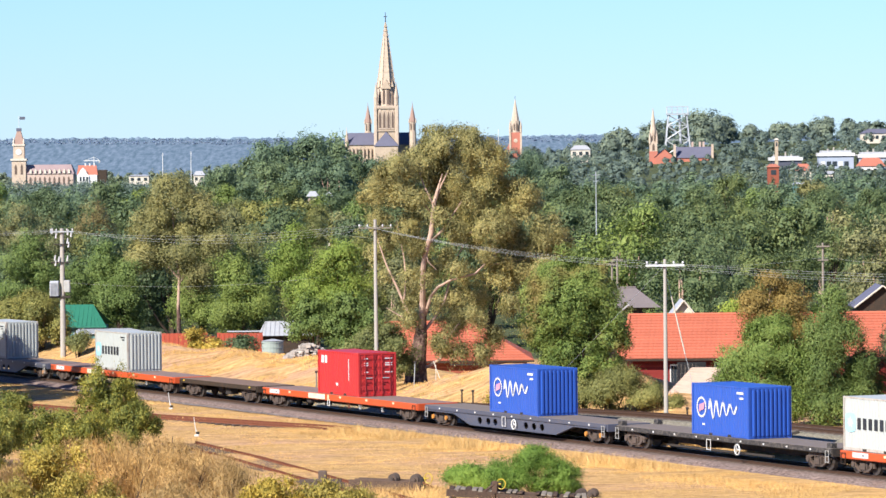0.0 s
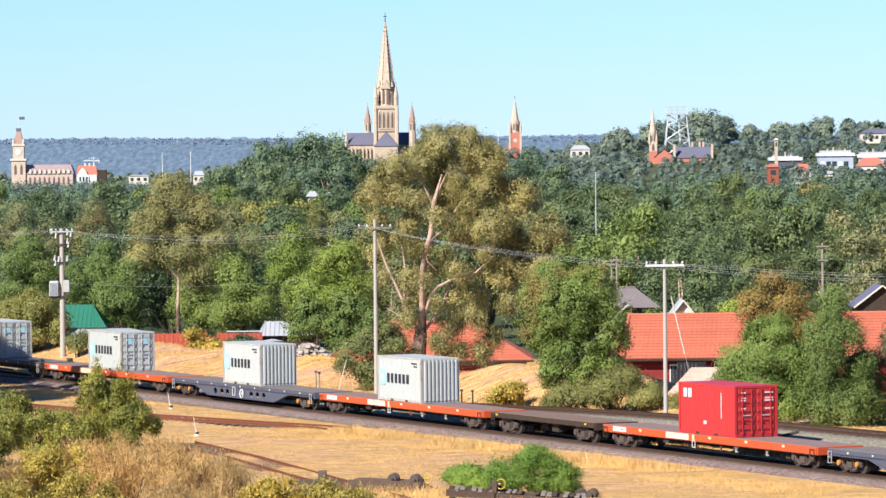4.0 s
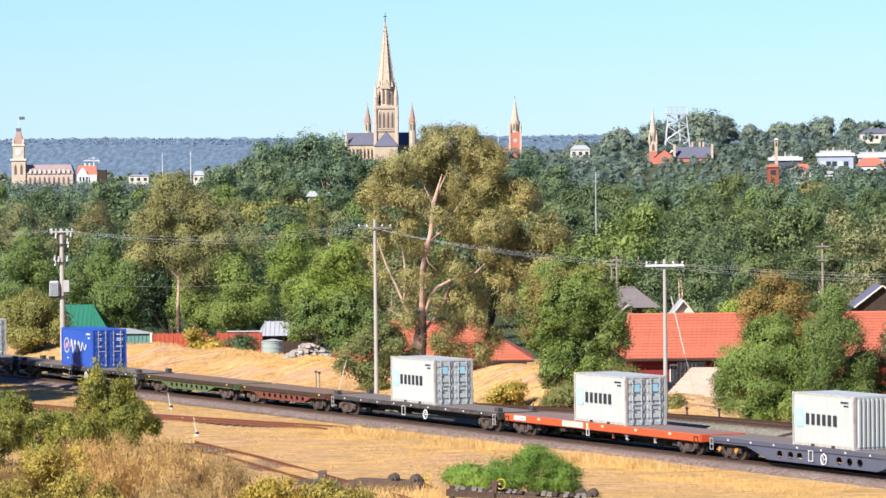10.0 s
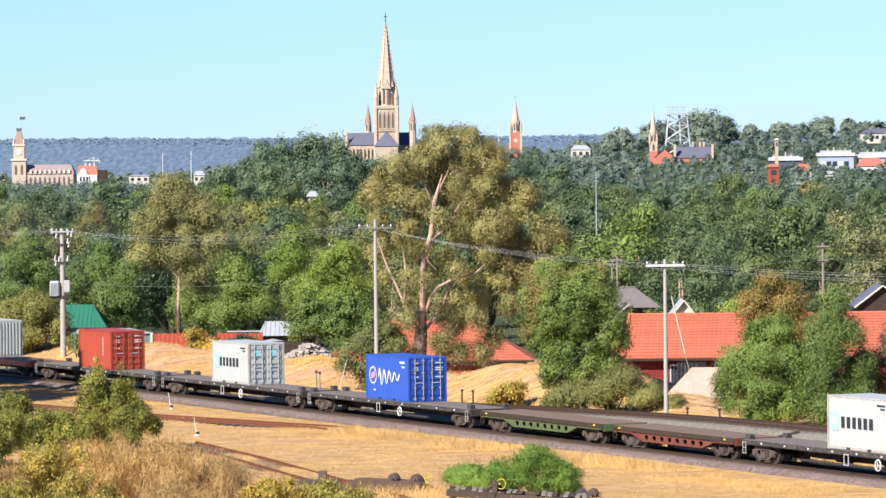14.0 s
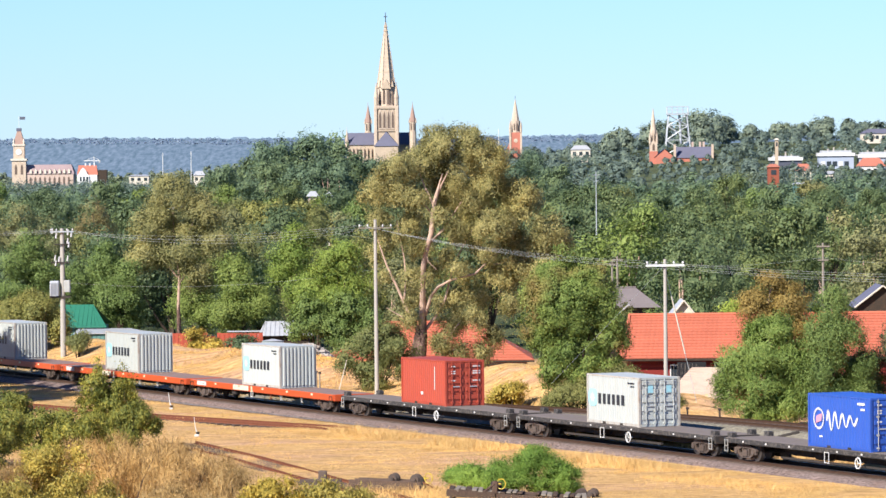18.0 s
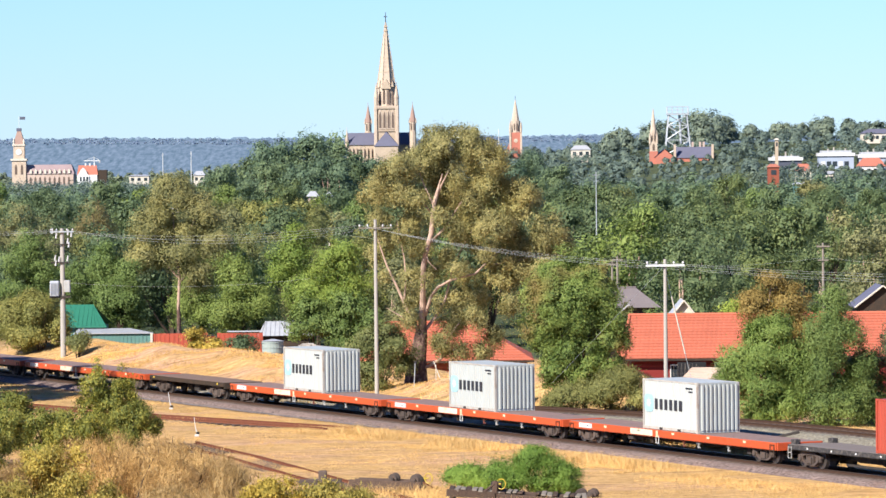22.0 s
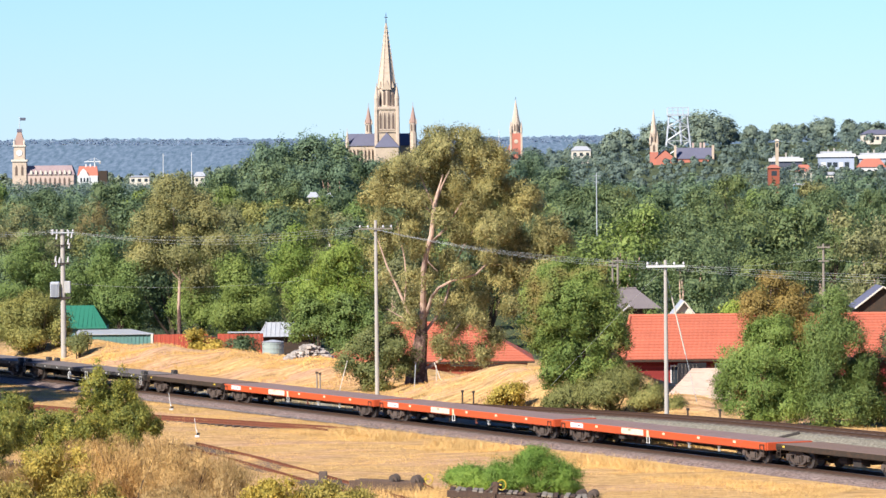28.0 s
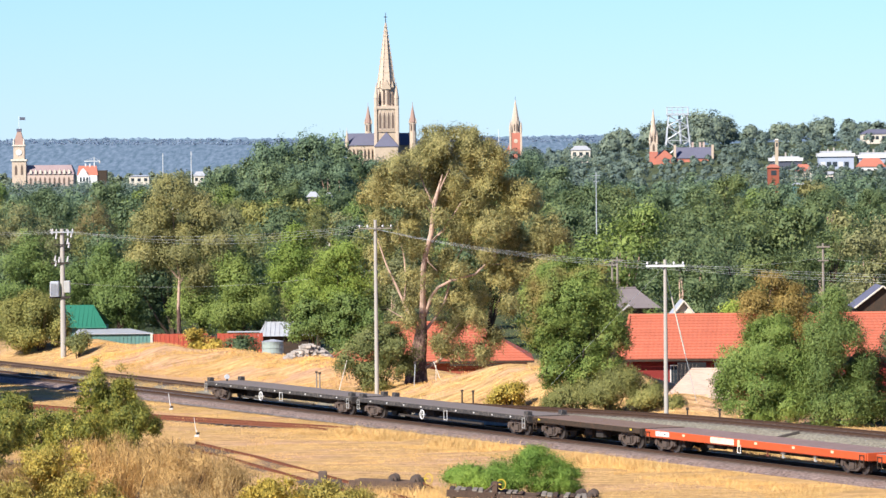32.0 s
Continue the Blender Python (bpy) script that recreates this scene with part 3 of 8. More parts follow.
def hand_wheel(root, x, y, z, material, r=0.26):
    sh = Shape().ring((0, 0, 0), (0, 1, 0), r, 0.035)
    for i in range(3):
        a = 2.094 * i
        sh.tube((0, 0, 0), (r * math.cos(a), 0, r * math.sin(a)), 0.018, n=5)
    sh.tube((0, 0, 0), (0, 0.25, 0), 0.025, n=6)
    part("brake_hand_wheel", sh, material, root).location = (x, y, z)


def plate(root, name, x0, x1, z0, z1, y, material, label=""):
    part(name, Shape().box(x0, x1, y - 0.012, y, z0, z1), material, root, label)


def girder(L, y, zt, zb_end, zb_mid, slope_a, slope_b, holes, hole_w, hole_h, t=0.05):
    """A side girder with real holes through its web, built in columns."""
    sh = Shape()
    cuts = {-L / 2, L / 2, -slope_a, -slope_b, slope_a, slope_b}
    for c in holes:
        cuts |= {c - hole_w / 2, c - hole_w / 4, c + hole_w / 4, c + hole_w / 2}
    xs = sorted(cuts)

    def low(x):
        return float(np.interp(abs(x), [0, slope_b, slope_a, L / 2], [zb_mid, zb_mid, zb_end, zb_end]))

    def hole(x):
        for c in holes:
            if abs(x - c) < hole_w / 2 - 1e-6:
                return hole_h / 2
        return 0.0
    zc = zb_mid + (zt - zb_mid) * 0.45
    for a, b in zip(xs, xs[1:]):
        m = hole((a + b) / 2)
        if m:
            ha, hb = (hole(a) if hole(a) else 0.06), (hole(b) if hole(b) else 0.06)
            sh.prism([(a, low(a)), (b, low(b)), (b, zc - hb), (a, zc - ha)], y - t / 2, y + t / 2)
            sh.prism([(a, zc + ha), (b, zc + hb), (b, zt), (a, zt)], y - t / 2, y + t / 2)
        else:
            sh.prism([(a, low(a)), (b, low(b)), (b, zt), (a, zt)], y - t / 2, y + t / 2)
    for a, b in zip(xs, xs[1:]):
        sh.prism([(a, low(a) - 0.03), (b, low(b) - 0.03), (b, low(b) + 0.02), (a, low(a) + 0.02)], y - 0.11, y + 0.11)
    return sh


def deck(root, L, material):
    """The floor, in plates with open joints."""
    n = max(4, int(L / 2.4))
    for i in range(n):
        a, b = -L / 2 + L * i / n, -L / 2 + L * (i + 1) / n
        part("deck_plate", Shape().block(a + 0.008, b - 0.008, -1.25, 1.25, 1.045, 1.10, 0.012), material, root)


def wagon(kind, pitch, flip=1):
    """A flat wagon on two bogies; its origin is on the rails below its middle, x points ahead."""
    L = pitch - 1.05
    labels = {"orange": "long orange container flat wagon with a rust-red deck", "black": "long black container flat wagon with a grey deck",
              "fishbelly": "blue-grey flat wagon with deep pierced fishbelly girders", "brown": "short dark brown flat wagon with yellow corner marks",
              "rust": "short rust-red flat wagon with pierced girders", "green": "short faded green flat wagon with pierced girders"}
    root = thing("flat_wagon", label=labels[kind], category="rail wagon", group="wagons of the freight train")
    paint_of = {"orange": ORANGE, "black": BLACK, "fishbelly": BLUEGREY, "brown": DARKBROWN, "rust": RUSTRED, "green": OLIVE}[kind]
    floor_of = {"orange": DECK_RED, "black": DECK_GREY, "fishbelly": DECK_GREY, "brown": DECK_BROWN, "rust": DECK_BROWN, "green": DECK_BROWN}[kind]
    deck(root, L, floor_of)
    depth = {"orange": 0.36, "black": 0.22, "fishbelly": 0.22, "brown": 0.26, "rust": 0.24, "green": 0.24}[kind]
    for y in (-1.28, 1.28):
        sh = Shape().box(-L / 2, L / 2, y - 0.03, y + 0.03, 1.09 - depth, 1.088)
        sh.box(-L / 2, L / 2, min(y, y * 0.93), max(y, y * 0.93), 1.09 - depth - 0.03, 1.09 - depth)
        part("side_sill", sh, DARKBROWN if kind in ("rust", "green") else paint_of, root)
    for d in (-1, 1):
        sh = Shape().block(min(d * (L / 2 - 0.12), d * L / 2 + d * 0.03), max(d * (L / 2 - 0.12), d * L / 2 + d * 0.03), -1.25, 1.25, 0.70, 1.095, 0.02)
        part("end_beam", sh, paint_of if kind != "black" else UNDER, root)
        coupler(root, d * L / 2, d)
        bogie(root, d * (L / 2 - 1.75))
    sh = Shape().box(-L / 2 + 0.1, L / 2 - 0.1, -0.28, 0.28, 0.72, 1.04)
    if kind in ("orange", "black", "brown"):
        e = L / 2 - 3.6
        sh.prism([(-e, 0.74), (-e + 1.6, 0.42), (e - 1.6, 0.42), (e, 0.74)], -0.22, 0.22)
    # added box, hidden behind the girders, keeps lit ground out of their holes
    if kind in ('fishbelly', 'rust', 'green'):
        sh.box(-L * 0.28, L * 0.28, -0.26, 0.26, 0.34, 0.74)
    for i in range(int(L / 1.5)):
        x = -L / 2 + 0.9 + 1.5 * i
        sh.box(x - 0.05, x + 0.05, -1.2, 1.2, 0.88, 1.04)
    part("centre_sill", sh, UNDER, root)
    y = -1.325
    if kind == "orange":
        plate(root, "lettering_panel", -L / 2 + 1.2, -L / 2 + 2.7, 0.80, 1.05, y, WHITE, "white panel with unreadable lettering")
        for a, b, z in ((1.32, 1.40, 0.95), (1.75, 1.83, 0.97), (2.10, 2.35, 0.90), (1.5, 1.58, 0.86)):
            part("lettering", Shape().box(-L / 2 + a, -L / 2 + b, y - 0.018, y - 0.0125, z, z + 0.05), MARK_BLACK, root)
        for gx, gw in ((0.06, 0.16), (0.13, 0.22), (0.27, 0.14)):
            part("brake_lever", Shape().box(-0.03, 0.03, -1.16, -1.10, 0.36, 0.74).box(-gw, gw, -1.15, -1.09, 0.58, 0.66).tube((-0.1, -1.12, 0.44), (0.16, -1.12, 0.40), 0.04, n=6), RUSTRED if gx < 0.1 else LADDER_GREY, root).location = (L * gx, 0, 0)
        for d in (-1, 1):
            part("brake_block", Shape().block(-0.2, 0.2, -0.95, -0.6, 0.34, 0.72, 0.04), UNDER, root).location = (d * (L / 2 - 3.5), 0, 0)
        for k in range(5):
            x = -L / 2 + 4.3 + k * (L - 6.0) / 4.4
            plate(root, "tie_plate", x - 0.14, x + 0.14, 0.91, 1.03, y, CREAMMARK)
        plate(root, "cream_panel", -L / 2 + 7.2, -L / 2 + 9.7, 0.76, 1.06, y, CREAMPANEL, "cream panel with faded lettering")
        plate(root, "white_marker", -L * 0.06, -L * 0.06 + 0.24, 0.72, 1.06, y, CREAMMARK)
        ladder(root, -L * 0.055, -1.30, 0.38, 0.80, WHITE, 0.3, 2)
        for d in (-1, 1):
            ladder(root, d * (L / 2 - 0.35), -1.36, 0.42, 1.0, DARKBROWN, 0.4, 3)
        sh = Shape().tube((-0.9, -0.75, 0.62), (0.9, -0.75, 0.62), 0.2, n=10).box(-0.3, 0.3, -1.15, -0.7, 0.45, 0.75)
        part("air_reservoir", sh, UNDER, root).location = (-L * 0.2, 0, 0)
        part("brake_rigging", Shape().box(-0.7, 0.7, -1.05, -0.95, 0.52, 0.6).box(-0.1, 0.02, -1.06, -0.9, 0.36, 0.7).box(0.5, 0.62, -1.06, -0.9, 0.4, 0.7), DARKBROWN, root).location = (-L * 0.1, 0, 0)
    if kind in ("black", "fishbelly"):
        hand_wheel(root, flip * (2.1 if kind == "black" else 0.35), -1.38, 0.55, WHITE)
        ladder(root, -flip * 1.0, -1.34, 0.36, 0.92, WHITE, 0.42, 2)
        for k in range(9):
            x = -L / 2 + 2.0 + k * (L - 4.0) / 8
            plate(root, "lashing_ring_plate", x - 0.07, x + 0.07, 0.93, 1.01, y, WHITE)
        for d in (-1, 1):
            ladder(root, d * (L / 2 - 0.3), -1.36, 0.40, 1.0, LADDER_GREY, 0.32, 3)
    if kind == "black":
        for d in (-1, 1):
            for yy in (-1.05, 1.05):
                sh = Shape().block(-0.22, 0.22, -0.16, 0.16, 1.10, 1.34, 0.02).box(-0.26, 0.26, -0.05, 0.05, 1.10, 1.20)
                part("corner_stanchion", sh, BLACK, root).location = (d * (L / 2 - 0.35), yy, 0)
        part("underframe_beam", Shape().box(-L * 0.27, L * 0.22, -1.0, -0.86, 0.30, 0.40), UNDER, root)
        part("air_reservoir", Shape().tube((-3.1, -0.6, 0.6), (-1.7, -0.6, 0.6), 0.21, n=10), UNDER, root)
    if kind == "fishbelly":
        for d in (-1, 1):
            for wx in (-0.87, 0.87):
                part("axle_cap", Shape().tube((d * (L / 2 - 1.75) + wx, -1.24, 0.46), (d * (L / 2 - 1.75) + wx, -1.16, 0.46), 0.13, n=10), CAP_ORANGE, root, "orange axle-box cover")
        hs = [-4.3, -3.2, -2.3, 1.6, 2.6, 3.6]
        for yy in (-1.22, 1.22):
            part("fishbelly_girder", girder(L - 0.4, yy, 0.88, 0.80, 0.26, 7.6, 5.4, hs, 0.55, 0.36), BLUEGREY, root)
    if kind in ("rust", "green"):
        hs = [-3.0 + k * 0.86 for k in range(8)]
        for yy in (-1.22, 1.22):
            part("pierced_girder", girder(L - 0.3, yy, 0.86, 0.80, 0.44, 4.6, 3.3, hs, 0.4, 0.24), paint_of, root)
    if kind in ("rust", "green", "brown"):
        for x in (-L / 2 + 0.7, L / 2 - 1.1):
            plate(root, "corner_mark", x, x + 0.22, 0.94, 1.03, y, YELLOW, "small yellow corner mark")
        part("brake_cylinder", Shape().tube((-1.2, -0.5, 0.56), (-0.4, -0.5, 0.56), 0.22, n=10), UNDER, root)
        part("valve_box", Shape().box(0.7, 1.5, -1.0, -0.5, 0.36, 0.76), UNDER, root)
        ladder(root, -L / 2 + 0.35, -1.35, 0.42, 1.0, DARKBROWN, 0.36, 3)
    return root


def corrugated(n, width, height, depth, duty=0.42):
    """A ribbed panel across x from 0 to width, in the plane y = 0, ribs coming out to -y."""
    sh = Shape()
    xs = []
    for i in range(n):
        a = width * i / n
        w = width / n
        xs += [(a, 0.0), (a + w * (duty - 0.1), 0.0), (a + w * duty, -depth), (a + w * 0.92, -depth)]
    xs.append((width, 0.0))
    for x, y in xs:
        sh.v += [(x, y, 0.0), (x, y, height)]
    sh.f = [(2 * i, 2 * i + 2, 2 * i + 3, 2 * i + 1) for i in range(len(xs) - 1)]
    return sh


BL, BW, BH = 6.06, 2.44, 2.59


def container(colour, doors, mark, label):
    """A twenty-foot box; its origin is below its middle, x points ahead along the train."""
    root = thing("shipping_container", label=label, category="container", group="containers on the train")
    hx, hy = BL / 2, BW / 2
    edge = BOX_EDGE if mark == "pale" else colour
    for x in (-hx, hx):
        for y in (-hy, hy):
            a, b = (x, x + 0.13) if x < 0 else (x - 0.13, x)
            c, d = (y, y + 0.13) if y < 0 else (y - 0.13, y)
            part("corner_post", Shape().box(a + 0.004, b - 0.004, c + 0.004, d - 0.004, 0.11, BH - 0.11), edge, root)
            for z0, z1 in ((0, 0.118), (BH - 0.118, BH)):
                a2, b2 = (x, x + 0.178) if x < 0 else (x - 0.178, x)
                c2, d2 = (y, y + 0.162) if y < 0 else (y - 0.162, y)
                part("corner_casting", Shape().block(a2, b2, c2, d2, z0, z1, 0.012), edge, root)
    for y in (-hy, hy):
        for z0, z1 in ((0.02, 0.16), (BH - 0.09, BH - 0.01)):
            c, d = (y + 0.01, y + 0.06) if y < 0 else (y - 0.06, y - 0.01)
            part("side_rail", Shape().box(-hx + 0.13, hx - 0.13, c, d, z0, z1), edge, root)
        p = part("side_panel", corrugated(21, BL - 0.26, BH - 0.25, 0.03), colour, root)
        p.matrix_basis = pose(-hx + 0.13, -hy + 0.045, 0.16) if y < 0 else pose(hx - 0.13, hy - 0.045, 0.16, 0, 0, 180)
    for x in (-1.0, 1.0):
        part("fork_pocket", Shape().box(x - 0.18, x + 0.18, -hy + 0.003, -hy + 0.009, 0.025, 0.135), UNDER, root, "dark fork pocket")
    sh = Shape()
    n = 24
    for i in range(n + 1):
        x = -hx + 0.1 + (BL - 0.2) * i / n
        z = BH - 0.012 - (0.018 if i % 2 else 0)
        sh.v += [(x, -hy + 0.05, z), (x, hy - 0.05, z)]
    sh.f = [(2 * i, 2 * i + 2, 2 * i + 3, 2 * i + 1) for i in range(n)]
    part("roof_panel", sh, colour, root)
    part("floor_frame", Shape().box(-hx + 0.1, hx - 0.1, -hy + 0.08, hy - 0.08, 0.06, 0.15), colour, root)
    for sgn in (1, -1):
        is_door = doors == sgn
        for z0, z1 in ((0.02, 0.15), (BH - 0.12, BH - 0.01)):
            a, b = sorted((sgn * (hx - 0.01), sgn * (hx - 0.09)))
            part("end_rail", Shape().box(a, b, -hy + 0.13, hy - 0.13, z0, z1), colour, root)
        if not is_door:
            p = part("end_panel", corrugated(9, BW - 0.26, BH - 0.27, 0.085, 0.54), colour, root, "deeply ribbed end wall")
            p.matrix_basis = pose(sgn * (hx - 0.03), -sgn * (hy - 0.13), 0.15, 0, 0, 90 * sgn)
            continue
        for k in (-1, 1):
            w = hy - 0.14
            dr = part("door", Shape().box(-0.02, 0.02, -w / 2 + 0.006, w / 2 - 0.006, 0.0, BH - 0.30), colour, root)
            dr.location = (sgn * (hx - 0.07), k * w / 2, 0.16)
            for j in range(5):
                z = 0.08 + j * 0.45
                part("door_panel_rib", Shape().block(sgn * 0.045 - 0.025, sgn * 0.045 + 0.025, -w / 2 + 0.07, w / 2 - 0.07, z + 0.16, z + 0.40, 0.02), colour, dr)
            for yy in (-w * 0.24, w * 0.24):
                sh = Shape().tube((sgn * 0.10, yy, -0.08), (sgn * 0.10, yy, BH - 0.22), 0.022, n=7)
                for z in (0.0, 0.62, 1.5, 2.2):
                    sh.box(sgn * 0.06 - 0.04, sgn * 0.06 + 0.06, yy - 0.06, yy + 0.06, z, z + 0.07)
                part("locking_rod", sh, colour if mark == "pale" else LADDER_GREY if mark == "blue" else colour, dr, "steel locking rod")
            part("door_handle", Shape().box(sgn * 0.11 - 0.015, sgn * 0.11 + 0.015, -0.22, 0.2, 0.92, 0.97), GALV, dr)
            if mark == "pale" and k:
                part("door_sticker", Shape().box(sgn * 0.075 - 0.004, sgn * 0.075 + 0.004, -0.14, 0.16, 1.62, 2.0), MARK_CYAN, dr)
            elif mark != "pale":
                for z in (2.05, 1.78, 1.66, 1.25):
                    part("lettering", Shape().box(sgn * 0.075 - 0.004, sgn * 0.075 + 0.004, -0.05 if k > 0 else -0.3, 0.42 if k > 0 else -0.05, z, z + 0.07), WHITE, dr)
    y = -hy + 0.004
    if mark == "pale":
        sh = Shape().prism([(-2.32 + 0.50 * math.copysign(abs(math.cos(a)) ** 0.55, math.cos(a)), 1.36 + 0.46 * math.copysign(abs(math.sin(a)) ** 0.55, math.sin(a))) for a in (6.2832 * i / 24 for i in range(24))], y - 0.008, y)
        part("emblem", sh, MARK_CYAN, root, "faded pale blue square emblem")
        ring = []
        for i in range(14):
            r = 0.27 if i % 2 == 0 else 0.12
            a = 6.2832 * i / 14
            ring.append((-2.32 + r * 1.1 * math.sin(a), 1.37 + r * math.cos(a)))
        part("emblem_star", Shape().prism(ring, y - 0.016, y - 0.009), WHITE, root)
        sh = Shape()
        for i in range(6):
            a = -1.66 + i * 0.535
            sh.box(a, a + 0.32, y - 0.012, y, 1.06, 1.60)
        part("lettering", sh, MARK_BLACK, root, "row of bold dark bars in place of a name")
        part("serial_lettering", Shape().box(1.75, 2.5, y - 0.008, y, 2.22, 2.30).box(2.05, 2.5, y - 0.008, y, 2.06, 2.13), MARK_BLACK, root)
    elif mark == "blue":
        sh = Shape()
        for i in range(22):
            a, b = 6.2832 * i / 22, 6.2832 * (i + 0.8) / 22
            sh.add([(-1.95 + r * math.cos(q), y - 0.012, 1.40 + r * math.sin(q)) for r, q in ((0.42, a), (0.42, b), (0.53, b), (0.53, a))], [(0, 1, 2, 3)])
        part("emblem", sh, WHITE, root, "round white ring emblem")
        part("emblem_centre", Shape().prism([(-2.25, 1.15), (-1.7, 1.30), (-1.62, 1.66), (-2.18, 1.52)], y - 0.014, y - 0.004), MARK_PINK, root, "faded pink mark")
        # a plain waving brush line, thick and thin
        sh = Shape()
        pts = [(-1.15 + 3.0 * q, 1.32 + 0.10 * q + (0.50 - 0.34 * q) * math.sin(6.2832 * 4.2 * q ** 0.9)) for q in (i / 119 for i in range(120))]
        for i, (p, q) in enumerate(zip(pts, pts[1:])):
            dx, dz = q[0] - p[0], q[1] - p[1]
            l = math.hypot(dx, dz) or 1.0
            h = 0.060 + 0.025 * math.sin(i * 0.24)
            nx, nz = -dz / l * h, dx / l * h
            sh.add([(p[0] - nx, y - 0.012, p[1] - nz), (q[0] - nx, y - 0.012, q[1] - nz), (q[0] + nx, y - 0.012, q[1] + nz), (p[0] + nx, y - 0.012, p[1] + nz)], [(0, 1, 2, 3)])
        part("lettering", sh, WHITE, root, "flowing white brush stroke in place of a name")
        part("serial_lettering", Shape().box(1.8, 2.5, y - 0.008, y, 2.2, 2.32).box(2.1, 2.5, y - 0.008, y, 1.95, 2.05).box(-1.9, -1.6, y - 0.008, y, 0.5, 0.58), WHITE, root)
    elif mark == "red":
        sh = Shape().box(-2.45, -2.1, y - 0.01, y, 1.85, 2.3).box(-1.95, -1.6, y - 0.01, y, 1.85, 2.3)
        part("emblem", sh, WHITE, root, "white block emblem")
        part("serial_lettering", Shape().box(1.55, 1.62, y - 0.008, y, 0.9, 2.2).box(-0.3, 0.0, y - 0.008, y, 0.55, 0.72), WHITE, root)
    else:
        part("serial_lettering", Shape().box(1.55, 1.62, y - 0.008, y, 0.9, 2.2).box(-0.3, 0.0, y - 0.008, y, 0.55, 0.72), WHITE, root)
    return root


# wagons from the front of the train to its tail: kind, rear end, front end, load
BOXES = {"pale": (BOX_WHITE, "pale", "pale grey steel shipping container with blue emblem"),
         "blue": (BOX_BLUE, "blue", "blue steel shipping container with white lettering"),
         "red": (BOX_RED, "red", "bright red steel shipping container"),
         "brick": (BOX_BRICK, "brick", "faded brick-red steel shipping container")}
CONSIST = [("orange", 44.9, 68.8, "pale", 0, -8.3), ("black", 21.1, 44.9, "blue", 0), ("fishbelly", -3.1, 21.1, "blue", 0), ("orange", -27.0, -3.1, "red", 1),
           ("brown", -40.9, -27.0, "", 0), ("orange", -64.8, -40.9, "pale", 0), ("fishbelly", -88.6, -64.8, "pale", 0), ("orange", -112.8, -88.6, "pale", 1),
           ("black", -136.4, -112.8, "pale", 1), ("rust", -150.9, -136.4, "", 0), ("green", -167.3, -150.9, "", 0), ("black", -191.8, -167.3, "blue", 1),
           ("black", -215.4, -191.8, "pale", 1), ("black", -239.7, -215.4, "brick", 1), ("orange", -263.6, -239.7, "pale", 0), ("orange", -287.5, -263.6, "pale", 0),
           ("orange", -311.6, -287.5, "pale", 0), ("brown", -325.3, -311.6, "", 0), ("orange", -349.3, -325.3, "", 0), ("orange", -373.1, -349.3, "", 0),
           ("orange", -397.1, -373.1, "", 0), ("brown", -410.0, -397.1, "", 0), ("black_turned", -434.3, -410.0, "", 0), ("black_turned", -457.8, -434.3, "", 0)]
moving = []
made = {}
for kind, rear, front, load, door, *shift in CONSIST:
    pitch = {"orange": 23.95, "black": 24.0, "black_turned": 24.0, "fishbelly": 24.0, "brown": 13.8, "rust": 14.5, "green": 16.2}[kind]
    mid = (rear + front) / 2
    m0 = Matrix.Translation(plan(mid, MID, RAIL_Z)) @ pose(0, 0, 0, 0, 0, HEAD)
    if kind in made:
        w = copy_thing(made[kind], m0)
    else:
        w = made[kind] = wagon(kind.split("_")[0], pitch, -1 if "_" in kind else 1)
        w.matrix_basis = m0
    moving.append((w, mid, RAIL_Z))
    if load:
        key = (load, door)
        mid += shift[0] if shift else 0.0
        m1 = Matrix.Translation(plan(mid, MID, RAIL_Z + 1.10)) @ pose(0, 0, 0, 0, 0, HEAD)
        if key in made:
            c = copy_thing(made[key], m1)
        else:
            colour, mark, label = BOXES[load]
            c = made[key] = container(colour, door, mark, label + (", doors leading" if door else ", on flat wagon"))
            c.matrix_basis = m1
        moving.append((c, mid, RAIL_Z + 1.10))
tail = thing("tail_marker", Matrix.Translation(plan(-457.0, MID, RAIL_Z + 1.10)) @ pose(0, 0, 0, 0, 0, HEAD), "white round end-of-train marker on the last wagon", "train marker")
part("disc", Shape().tube((-0.03, 0.0, 0.25), (0.03, 0.0, 0.25), 0.17, n=14), WHITE, tail)
part("stand", Shape().box(-0.05, 0.05, -0.05, 0.05, 0.0, 0.12), UNDER, tail)
moving.append((tail, -457.0, RAIL_Z + 1.10))


def motions():
    """The train rolls past, slowly gaining speed; the nearer crowns stir in the wind."""
    for ob, mid, z in moving:
        walk(ob, [(t, Matrix.Translation(plan(mid + d, MID, z)) @ pose(0, 0, 0, 0, 0, HEAD)) for t, d in TRAVEL])
    for k, (ob, lean) in enumerate(swaying):
        base = ob.matrix_basis.copy()
        walk(ob, [(t, base @ pose(0, 0, 0, 0.35 * lean * math.sin(1.7 * t + k), lean * math.sin(1.15 * t + 1.9 * k) * (0.6 + 0.4 * math.sin(0.31 * t + k)), 0)) for t in range(0, 33)])


